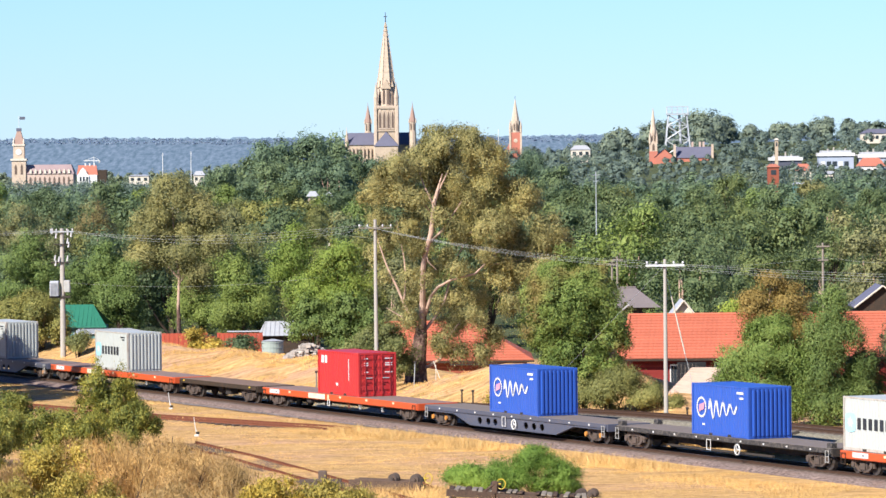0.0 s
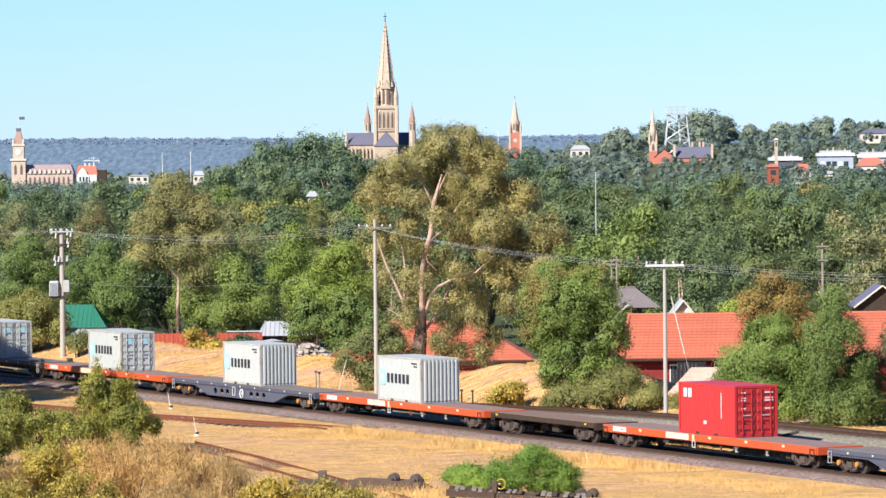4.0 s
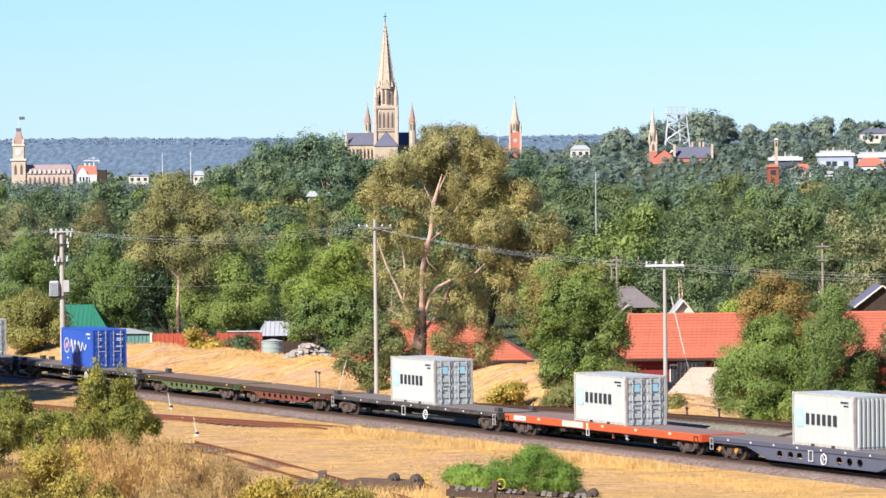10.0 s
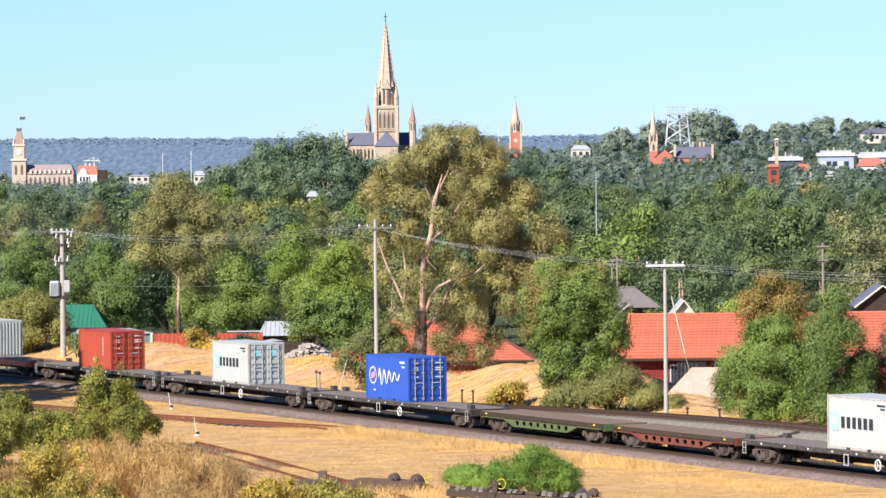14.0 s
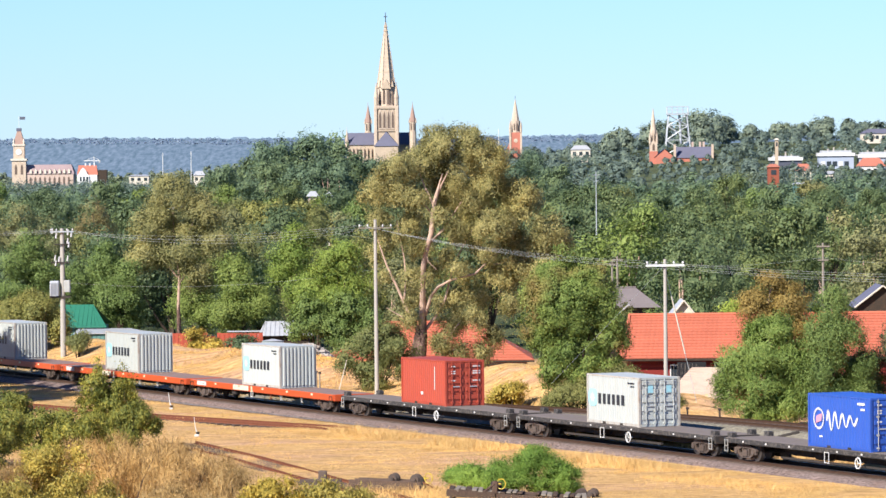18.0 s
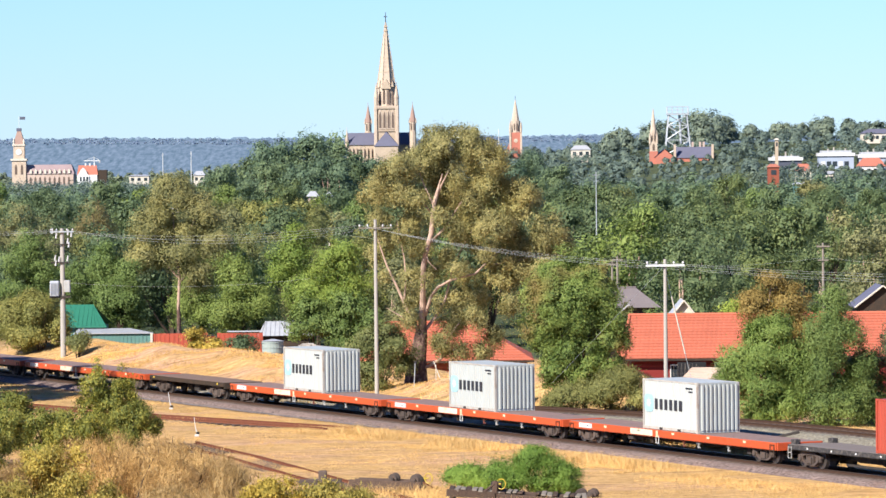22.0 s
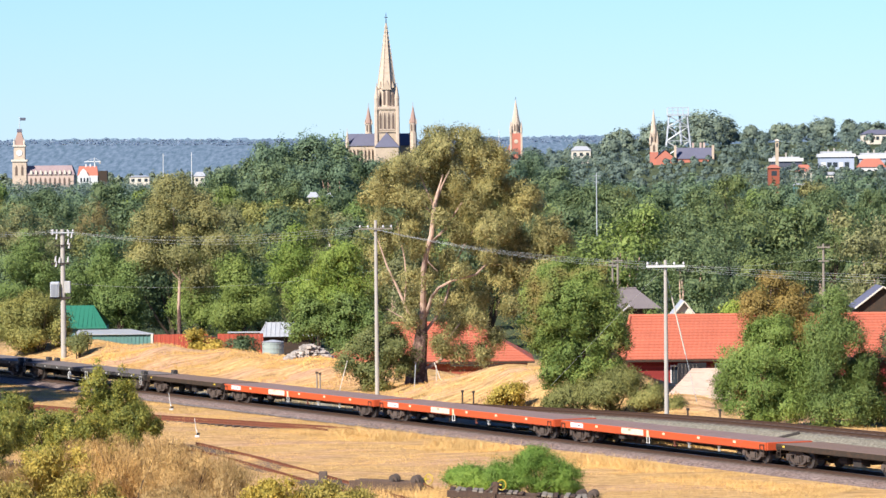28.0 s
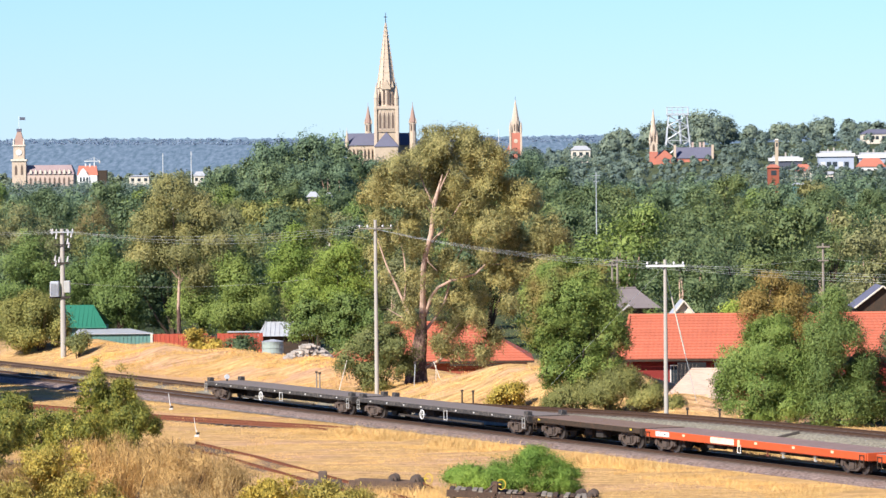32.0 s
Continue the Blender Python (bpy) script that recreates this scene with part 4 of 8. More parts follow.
# ---- trees and shrubs ----
def leaf_mesh(name, centres, outs, spread, per, size, seed, droop=0.0, narrow=0.55, upright=0.0, ruffle=0.42):
    """Leaves as small bent-free blades round clump centres; the shading follows the clumps."""
    rng = np.random.default_rng(seed)
    n = len(centres) * per
    c = np.repeat(np.asarray(centres, float), per, 0)
    o = np.repeat(np.asarray(outs, float), per, 0)
    sp = np.repeat(np.asarray(spread, float), per)[:, None]
    off = rng.normal(size=(n, 3)) * 0.55
    off[:, 2] *= 0.8
    pos = c + off * sp
    pos[:, 2] -= droop * sp[:, 0] * np.abs(rng.normal(size=n))
    nrm = o * 1.0 + off * 0.55 + rng.normal(size=(n, 3)) * ruffle + np.array([0, 0, 0.15])
    nrm /= np.linalg.norm(nrm, axis=1)[:, None] + 1e-9
    a = np.cross(nrm, rng.normal(size=(n, 3)))
    if upright:
        a = a * (1 - upright) + np.array([0, 0, 1.4]) * upright + rng.normal(size=(n, 3)) * 0.25
    a /= np.linalg.norm(a, axis=1)[:, None] + 1e-9
    b = np.cross(nrm, a)
    sz = size * rng.uniform(0.55, 1.25, n)[:, None]
    v = np.stack([pos - a * sz * 0.7 + b * sz * narrow, pos - a * sz * 0.7 - b * sz * narrow, pos + a * sz], 1).reshape(-1, 3)
    me = bpy.data.meshes.new(name)
    me.vertices.add(3 * n)
    me.vertices.foreach_set("co", v.ravel())
    me.loops.add(3 * n)
    me.loops.foreach_set("vertex_index", np.arange(3 * n))
    me.polygons.add(n)
    me.polygons.foreach_set("loop_start", np.arange(0, 3 * n, 3))
    me.polygons.foreach_set("loop_total", np.full(n, 3))
    me.polygons.foreach_set("use_smooth", np.ones(n, bool))
    me.update(calc_edges=True)
    me.normals_split_custom_set_from_vertices(np.repeat(nrm, 3, 0))
    return me


def clumps(blobs, count, seed, inner=0.6):
    """Clump centres near the skins of a set of ellipsoids (x, y, z, rx, ry, rz)."""
    rng = np.random.default_rng(seed)
    bl = np.asarray(blobs, float)
    subs, outs = [], []
    for x, y, z, rx, ry, rz in bl:
        k = 12
        d = rng.normal(size=(k, 3))
        d[:, 2] += 0.2
        d /= np.linalg.norm(d, axis=1)[:, None]
        q = rng.uniform(0.24, 0.46, k)[:, None]
        subs.append(np.concatenate([np.array([x, y, z]) + d * np.array([rx, ry, rz]) * (1.02 - q), q * np.array([[rx, ry, rz * 0.9]])], 1))
        outs.append(d)
    subs, outs = np.concatenate(subs), np.concatenate(outs)
    w = subs[:, 3] * subs[:, 5]
    pick = rng.choice(len(subs), count, p=w / w.sum())
    d = rng.normal(size=(count, 3))
    d[:, 2] += 0.25
    d /= np.linalg.norm(d, axis=1)[:, None]
    r = rng.uniform(inner, 1.0, count) ** 0.6
    o = d * 0.65 + outs[pick] * 0.85
    o /= np.linalg.norm(o, axis=1)[:, None]
    return subs[pick, :3] + d * subs[pick, 3:] * r[:, None], o


def trunk_shape(height, radius, limbs, seed, lean=(0, 0), fork=0.35, n=8):
    """A tapering trunk and limbs that reach the given points."""
    rng = random.Random(seed)
    sh = Shape()
    lx, ly = lean
    pts = [(lx * t * t + rng.uniform(-1, 1) * 0.03 * height * t, ly * t * t + rng.uniform(-1, 1) * 0.03 * height * t, height * t) for t in (0, 0.06, 0.25, 0.5, 0.75, 1.0)]
    pts[0], pts[1] = (0, 0, -0.3), (0, 0, height * 0.05)
    sh.bent(pts, [radius * k for k in (1.35, 1.05, 0.85, 0.68, 0.48, 0.25)], n)
    for x, y, z in limbs:
        t = min(0.95, max(fork * 0.5, fork + rng.uniform(-0.12, 0.3)))
        i = min(4, int(t * 5))
        p = Vector(pts[i]).lerp(Vector(pts[i + 1]), 0.5)
        q = Vector((x, y, z))
        if q.z < p.z:
            p = Vector(pts[2])
        m = p.lerp(q, 0.5) + Vector((rng.uniform(-1, 1), rng.uniform(-1, 1), rng.uniform(-0.6, 0.4))) * (q - p).length * 0.12
        r = radius * (0.5 if (q - p).length > height * 0.3 else 0.36)
        sh.bent([p, p.lerp(m, 0.5) + Vector((0, 0, -0.04 * height)), m, q], [r, r * 0.8, r * 0.6, r * 0.25], 6)
    return sh


swaying = []


def tree(name, x, y, blobs, leaf, bark, label, category="tree", trunk=(6.0, 0.3), count=260, per=46, size=0.2, spread=0.75, seed=1, group="", sway=0.0, z=None, droop=0.3, lean=(0, 0), fork=0.35, inner=0.6, narrow=0.55, limbs=9, bones=(), upright=0.0, fine=1.7):
    """One tree: blobs are crown masses relative to its foot."""
    z = float(ground_z(x, y)) if z is None else z
    root = thing(name, pose(x, y, z), label, category, group)
    c, d = clumps(blobs, count, seed, inner)
    rng = np.random.default_rng(seed + 7)
    crown = part("crown", leaf_mesh("crown", c, d, spread * rng.uniform(0.5, 1.15, count), int(per * fine), size * fine ** -0.6, seed, droop, narrow, upright), leaf, root)
    bl = sorted(blobs, key=lambda b: -b[3] * b[5])[:limbs]
    if bones:
        sh = Shape()
        part("lower_trunk", Shape().bent(bones[0][0], [q * (1.0 + 0.05 * (i % 2)) for i, q in enumerate(bones[0][1])], 14), BARK_GUM, root, "dark rough-barked trunk base")
        for k, (pts, radii) in enumerate(bones[1:], 1):
            sh.bent([(x, y * 0.72, z) for x, y, z in pts], [q * 0.56 for q in radii], 9)
        part("trunk", sh, bark, root)
    elif trunk:
        part("trunk", trunk_shape(trunk[0], trunk[1], [(b[0] * 0.9, b[1] * 0.9, b[2] + b[5] * 0.25) for b in bl], seed, lean, fork), bark, root)
    else:
        sh = Shape()
        for i in range(9):
            b = bl[i % len(bl)]
            q = Vector((b[0], b[1], b[2])) + Vector((rng.uniform(-1, 1) * b[3], rng.uniform(-1, 1) * b[4], rng.uniform(0.0, 0.7) * b[5])) * 0.7
            sh.bent([(q.x * 0.25, q.y * 0.25, -0.15), (q.x * 0.6, q.y * 0.6, q.z * 0.55), tuple(q)], [0.055, 0.035, 0.012], 5)
        part("stem", sh, bark, root)
    if sway:
        swaying.append((crown, sway))
    return root


# the great gum beside the line
GUM_MASSES = [
        (2.5, -0.8, 16.0, 1.95), (1.1, 0.1, 16.2, 1.53), (4.1, -0.4, 16.0, 1.65), (0.7, 0.3, 14.8, 1.65), (3.2, 0.4, 14.4, 1.86), (5.1, -1.4, 15.1, 1.27), (-1.1, -1.6, 14.4, 1.53), (-2.1, 1.1, 13.1, 1.44), (-2.9, -0.5, 12.7, 0.89),
        (-0.5, -0.9, 12.7, 1.40), (2.3, 1.6, 12.8, 1.53), (5.3, -0.1, 13.0, 1.82), (3.7, 1.1, 12.3, 1.61), (7.0, -0.1, 12.7, 1.44), (7.2, 0.4, 11.1, 1.82), (5.3, -1.1, 10.7, 1.82), (8.8, 0.4, 10.4, 1.53), (9.6, 0.7, 9.2, 1.06),
        (3.2, 0.1, 10.3, 1.31), (7.8, 0.8, 9.2, 1.82), (6.1, 0.5, 8.8, 1.74), (4.6, -0.8, 9.0, 1.17), (7.2, 0.8, 7.3, 1.61), (5.7, 0.3, 7.1, 1.31), (8.4, -0.4, 7.8, 1.19), (6.4, -0.9, 5.6, 0.97), (7.5, 0.7, 5.6, 0.81),
        (-2.3, -0.1, 11.1, 0.97), (-1.9, 0.4, 9.8, 0.81), (-2.6, 0.7, 8.8, 0.68), (-0.4, 0.4, 10.7, 1.14), (0.0, 0.8, 9.2, 0.93), (-0.4, -0.2, 7.3, 0.72), (-0.1, 0.6, 6.2, 0.89), (-2.2, -0.1, 7.3, 0.55), (3.2, 1.4, 5.6, 1.40),
        (2.5, 1.2, 4.3, 1.27), (4.0, -0.8, 4.3, 1.19), (1.9, -0.7, 3.1, 1.10), (5.1, -0.5, 3.2, 0.97), (4.1, 0.9, 6.0, 1.10), (1.5, -0.1, 7.5, 0.76), (2.2, 0.2, 8.6, 0.93), (-0.4, -0.4, 4.5, 0.76), (4.4, 0.0, 2.2, 0.97),
        (2.8, -0.2, 2.2, 0.85), (3.7, -0.3, 7.3, 0.76), (0.8, 0.2, 9.0, 0.72), (0.0, 0.2, 12.2, 0.85), (1.5, 0.8, 13.9, 1.06),
        (0.5, -2.4, 7.2, 0.7), (1.7, -2.6, 11.3, 0.7), (0.1, -2.3, 9.3, 0.6), (2.9, -2.0, 7.9, 0.7), (0.4, -2.2, 12.6, 0.8), (2.6, -2.0, 10.4, 0.9), (-1.2, -1.6, 9.8, 0.7), (3.6, -1.8, 12.2, 1.0), (1.6, -2.2, 5.6, 0.5), (-0.4, -1.6, 5.6, 0.5), (2.6, -2.0, 13.6, 0.9)]
tree("gum_tree", -1.9, 318.7, [(x, y, z, r, r * 1.05, r * 0.86) for x, y, z, r in GUM_MASSES],
     LEAF_EUC, BARK_EUC, "great spreading gum tree with pale peeling limbs and olive leaves", trunk=(13.0, 0.50), count=3400, per=42, size=0.14, spread=0.46, seed=11, sway=0.35, droop=0.8, inner=0.35, narrow=0.33, upright=0.3,
     bones=[([(0, 0, -0.3), (0.02, 0, 0.6), (0.15, 0, 1.8), (0.36, 0, 3.2), (0.55, 0.05, 4.4), (0.7, 0.1, 5.6)], [0.86, 0.70, 0.56, 0.42, 0.20, 0.08]), ([(0.36, 0, 3.1), (0.50, -0.6, 5.5), (0.55, -1.8, 7.6), (0.72, -2.3, 8.7), (1.10, -2.6, 10.0), (1.36, -2.5, 12.2), (1.9, -1.0, 14.0)], [0.42, 0.37, 0.33, 0.30, 0.30, 0.24, 0.06]),
            ([(0.38, -0.1, 3.0), (-0.1, -0.3, 4.2), (-0.65, -0.4, 5.2), (-1.2, -0.4, 6.5), (-1.9, -0.3, 8.0), (-2.7, 0, 10.4)], [0.26, 0.2, 0.17, 0.15, 0.11, 0.04]), ([(-0.75, -0.4, 5.4), (-0.6, -0.5, 7.0), (-0.7, -0.3, 8.4), (-1.2, 0, 11.0)], [0.12, 0.1, 0.08, 0.03]),
            ([(0.65, -0.1, 4.6), (1.1, -1.2, 5.9), (1.55, -2.0, 6.5), (2.4, -2.3, 6.95), (4.0, -2.0, 7.35), (6.0, -0.1, 9.2)], [0.24, 0.2, 0.18, 0.15, 0.12, 0.04]), ([(0.5, 0.1, 3.4), (1.3, 0.3, 4.4), (2.0, 0.4, 5.6), (2.6, 0.5, 8.0), (4.0, 0.2, 10.5)], [0.2, 0.17, 0.14, 0.1, 0.04]),
            ([(0.1, -0.1, 0.9), (0.9, -0.4, 1.2), (1.7, -0.5, 1.7), (2.1, -0.5, 3.0), (3.2, -0.3, 4.4)], [0.24, 0.2, 0.17, 0.13, 0.05]), ([(1.75, -0.5, 1.75), (2.6, -0.5, 2.3), (2.9, -0.4, 2.1)], [0.12, 0.1, 0.05]), ([(-0.1, -0.2, 3.9), (-0.9, -0.4, 4.5), (-1.9, -0.4, 5.1)], [0.1, 0.08, 0.03]),
            ([(1.0, -1.9, 9.4), (2.0, -0.3, 10.4), (3.2, -0.4, 12.2), (4.6, 0, 13.4)], [0.14, 0.11, 0.08, 0.03]), ([(1.15, -2.0, 11.4), (0.2, -0.4, 12.6), (-0.8, -0.3, 13.2)], [0.12, 0.09, 0.03]), ([(5.0, -0.4, 7.9), (6.6, -0.2, 8.1), (8.4, 0, 8.6)], [0.1, 0.08, 0.03]), ([(1.3, -2.4, 11.8), (1.8, -1.6, 13.2), (2.6, -0.9, 14.8)], [0.14, 0.10, 0.03]), ([(1.3, -2.5, 11.9), (0.7, -1.9, 13.2), (0.2, -1.2, 14.6)], [0.13, 0.09, 0.03]), ([(0.9, -2.4, 9.3), (1.5, -2.2, 9.9), (2.3, -2.0, 10.5)], [0.10, 0.08, 0.03]), ([(0.75, -2.3, 8.8), (0.9, -2.5, 8.2), (1.5, -2.3, 7.6)], [0.09, 0.07, 0.03])])
# rounded tree before the red-roofed house
tree("street_tree", 7.7, 288.0, [(0, 0, 6.0, 2.7, 2.5, 2.6), (-1.5, 0.2, 5.3, 2.1, 2.1, 2.3), (-0.3, 0.2, 7.6, 1.9, 1.8, 1.7), (1.5, 0.1, 5.0, 2.1, 2.1, 2.6), (-1.2, 0, 6.6, 1.6, 1.6, 1.4), (1.5, 0.2, 7.1, 1.7, 1.6, 1.5), (2.3, 0, 3.4, 1.3, 1.3, 1.4), (-1.4, 0, 3.0, 1.4, 1.4, 1.4), (0.2, -0.4, 2.8, 1.6, 1.5, 1.5), (0.9, -0.3, 1.7, 1.5, 1.4, 1.3), (-1.0, -0.2, 1.8, 1.3, 1.3, 1.3), (2.2, -0.2, 1.8, 1.1, 1.1, 1.2)],
     LEAF_TIPS, BARK_DARK, "dense rounded green tree with coppery new growth", trunk=(5.5, 0.22), count=1200, per=56, size=0.135, spread=0.45, seed=21, sway=0.5, droop=0.35, narrow=0.4, upright=0.2)
# pepper trees at the house's corner
tree("pepper_tree", 18.4, 270.0, [(0, 0, 4.6, 2.0, 1.9, 1.9), (-1.6, 0, 3.6, 1.5, 1.5, 1.7), (-2.0, 0.2, 2.3, 1.2, 1.3, 1.5), (0.3, 0, 5.6, 1.3, 1.3, 1.1), (1.0, -0.2, 3.2, 1.5, 1.5, 1.8), (-0.5, -0.6, 1.9, 1.7, 1.6, 1.7), (0.8, -0.6, 1.2, 1.3, 1.3, 1.2), (-1.0, -0.4, 1.1, 1.1, 1.1, 1.0), (1.9, 0.4, 2.4, 1.5, 1.1, 2.0), (1.8, 0.4, 4.2, 1.2, 1.0, 1.2)],
     LEAF_LUSH, BARK_EUC, "weeping green pepper tree beside the railway bank", trunk=(4.6, 0.2), count=940, per=60, size=0.135, spread=0.45, seed=31, sway=0.45, droop=0.7, narrow=0.3, upright=0.3)
tree("pepper_tree", 21.8, 269.5, [(0, 0, 6.6, 1.2, 1.2, 1.4), (-0.4, 0, 5.2, 1.4, 1.4, 1.4), (0.6, 0, 4.9, 1.5, 1.4, 1.5), (-0.3, -0.3, 3.2, 1.5, 1.4, 1.5), (0.9, -0.2, 2.6, 1.4, 1.4, 1.6), (-0.2, -0.4, 1.4, 1.4, 1.3, 1.4), (1.0, -0.4, 1.2, 1.1, 1.1, 1.1), (2.2, 0.5, 2.4, 1.5, 1.1, 2.1)],
     LEAF_GREEN, BARK_EUC, "upright pepper tree with a pale bare stem", trunk=(6.0, 0.17), count=800, per=60, size=0.135, spread=0.45, seed=34, sway=0.45, droop=0.9, narrow=0.3, upright=0.3)
tree("gum_sapling", 19.0, 275.5, [(0, 0, 8.2, 0.9, 0.9, 1.0), (-1.0, 0, 6.9, 1.2, 1.2, 1.1), (1.0, 0, 7.2, 1.1, 1.1, 1.1), (-0.4, 0, 5.8, 1.5, 1.5, 1.3), (1.0, 0, 5.8, 1.2, 1.2, 1.2)], LEAF_RUST, BARK_EUC, "coppery gum sapling standing behind the pepper tree",
     trunk=(6.0, 0.16), count=330, per=50, size=0.10, spread=0.5, seed=32, sway=0.5, droop=0.5)
tree("pepper_tree", 25.8, 272.0, [(0, 0, 4.0, 2.2, 2.0, 1.9), (-1.7, 0, 2.8, 1.5, 1.5, 1.8), (1.5, 0, 3.0, 1.9, 1.9, 1.9), (3.6, 0, 3.5, 2.0, 2.0, 2.4), (-0.8, -0.5, 1.4, 1.7, 1.6, 1.5), (1.6, -0.5, 1.4, 1.7, 1.6, 1.5)], LEAF_DARK, BARK_DARK, "dense green pepper tree with low skirts",
     trunk=(3.6, 0.2), count=640, per=60, size=0.135, spread=0.45, seed=33, sway=0.4, droop=0.9, narrow=0.3, upright=0.3)
# bright trees behind the mound and the house
tree("plane_tree", 20.2, 330.0, [(0, 0, 4.2, 1.2, 1.2, 1.3), (-0.7, 0, 3.4, 1.0, 1.0, 1.1), (0.8, 0, 3.5, 1.0, 1.0, 1.1)], LEAF_BRIGHT, BARK_DARK, "small fresh yellow-green tree behind the long house", trunk=(3.4, 0.12), count=170, per=50, size=0.13, spread=0.5, seed=43)
tree("plane_tree", -7.6, 345.0, [(0, 0, 6.6, 2.1, 2.0, 2.2), (-1.6, 0, 5.2, 1.6, 1.6, 1.8), (1.6, 0.2, 5.0, 1.7, 1.7, 2.0), (0, -0.4, 4.0, 2.2, 2.0, 1.8), (0.4, 0, 8.1, 1.2, 1.2, 1.1)], LEAF_BRIGHT, BARK_DARK,
     "fresh light green tree behind the dry mound", trunk=(5.0, 0.2), count=420, per=56, size=0.12, spread=0.55, seed=41, sway=0.4)
tree("shrub_tree", -9.4, 343.0, [(0, 0, 3.0, 1.5, 1.5, 1.7), (1.2, 0, 2.6, 1.3, 1.3, 1.4), (-0.8, 0, 2.2, 1.2, 1.2, 1.2)], LEAF_GREEN, BARK_DARK, "dark green bushy tree below the light green one", trunk=(2.4, 0.12),
     count=170, per=42, size=0.15, spread=0.55, seed=42, sway=0.3)
tree("shrub_tree", -6.6, 342.0, [(0, 0, 3.6, 1.6, 1.5, 1.8), (1.2, 0, 2.6, 1.4, 1.3, 1.6), (-0.9, 0, 2.2, 1.3, 1.3, 1.5), (0.2, -0.3, 1.0, 1.7, 1.4, 1.2)], LEAF_GREEN, BARK_DARK, "full green shrub behind the rubble heap", trunk=(2.6, 0.12),
     count=260, per=42, size=0.15, spread=0.5, seed=44, sway=0.3)
tree("roadside_shrub", -4.5, 315.0, [(0.3, 0, 3.0, 1.7, 1.6, 1.5), (-1.1, 0, 2.1, 1.7, 1.4, 1.5), (1.4, 0, 2.3, 1.5, 1.4, 1.6), (0, -0.4, 1.0, 2.1, 1.5, 1.0), (0.9, 0.1, 3.7, 0.9, 0.9, 0.8)], LEAF_OLIVE, BARK_DARK, "dull olive shrub at the foot of the gum tree", "shrub", None,
     count=430, per=46, size=0.11, spread=0.45, seed=51, sway=0.4)
tree("roadside_shrub", 9.6, 279.0, [(0, 0, 1.7, 2.0, 1.7, 1.4), (-2.2, 0, 1.3, 1.6, 1.4, 1.2), (2.2, 0, 1.3, 1.5, 1.4, 1.1), (3.6, 0.2, 0.8, 0.9, 0.9, 0.8), (-3.2, 0, 0.8, 0.9, 0.9, 0.8), (0.9, 0, 2.5, 1.1, 1.1, 0.8)], LEAF_BUSH, BARK_DARK, "sprawling olive bush at the foot of the bank", "shrub", None,
     count=620, per=54, size=0.115, spread=0.42, seed=52, sway=0.4, narrow=0.35, upright=0.4)
tree("roadside_shrub", 4.0, 290.0, [(0, 0, 0.9, 1.4, 1.2, 0.9), (-0.8, 0, 0.7, 0.9, 0.9, 0.7)], LEAF_YELLOW, BARK_DARK, "small yellow-green shrub on the grass bank", "shrub", None,
     count=95, per=44, size=0.12, spread=0.42, seed=53, sway=0.4)
tree("roadside_shrub", -31.6, 372.0, [(0, 0, 2.7, 1.9, 1.8, 2.1), (-2.0, 0, 2.4, 1.7, 1.6, 1.9), (1.7, 0, 1.8, 1.3, 1.2, 1.6), (-0.8, -0.5, 1.1, 2.0, 1.5, 1.1)], LEAF_OLIVE, BARK_DARK, "tall olive shrub beside the transformer pole", "shrub", None,
     count=700, per=46, size=0.13, spread=0.55, seed=54, sway=0.3)
tree("roadside_shrub", -27.9, 363.0, [(0, 0, 0.9, 0.9, 0.8, 0.9), (0.5, 0, 1.5, 0.5, 0.5, 0.7)], LEAF_OLIVE, BARK_DARK, "thin grey-green shrub by the pole", "shrub", None, count=60, per=36, size=0.13, spread=0.42, seed=55)
tree("garden_shrub", -19.6, 374.0, [(0, 0, 1.3, 1.2, 1.0, 1.0), (1.4, 0, 0.9, 1.0, 0.9, 0.7)], LEAF_YELLOW, BARK_DARK, "yellow-green garden shrub by the red fence", "shrub", None, count=80, per=40, size=0.14, spread=0.45, seed=56)
for x, q, leaf, text in [(14.2, 1.0, LEAF_OLIVE, "olive garden shrub behind the long house"), (16.6, 0.85, LEAF_GREEN, "green garden shrub behind the long house"), (18.4, 0.8, LEAF_OLIVE, "olive garden shrub behind the long house"), (21.8, 1.1, LEAF_DARK, "dark garden shrub behind the long house")]:
    tree("garden_shrub", x, 374.0, [(0, 0, 3.4 * q, 1.1, 0.9, 1.3), (-0.8, 0, 2.6 * q, 0.9, 0.8, 1.2), (0.8, 0, 2.4 * q, 0.9, 0.8, 1.2), (0, 0, 1.2, 1.2, 1.0, 1.2)], leaf, BARK_DARK, text, "shrub", None, count=110, per=40, size=0.14, spread=0.45, seed=540 + int(x))
tree("garden_shrub", -15.7, 371.5, [(0, 0, 1.3, 1.4, 1.1, 1.1)], LEAF_DARK, BARK_DARK, "dark round garden shrub by the red fence", "shrub", None, count=60, per=46, size=0.13, spread=0.42, seed=57)
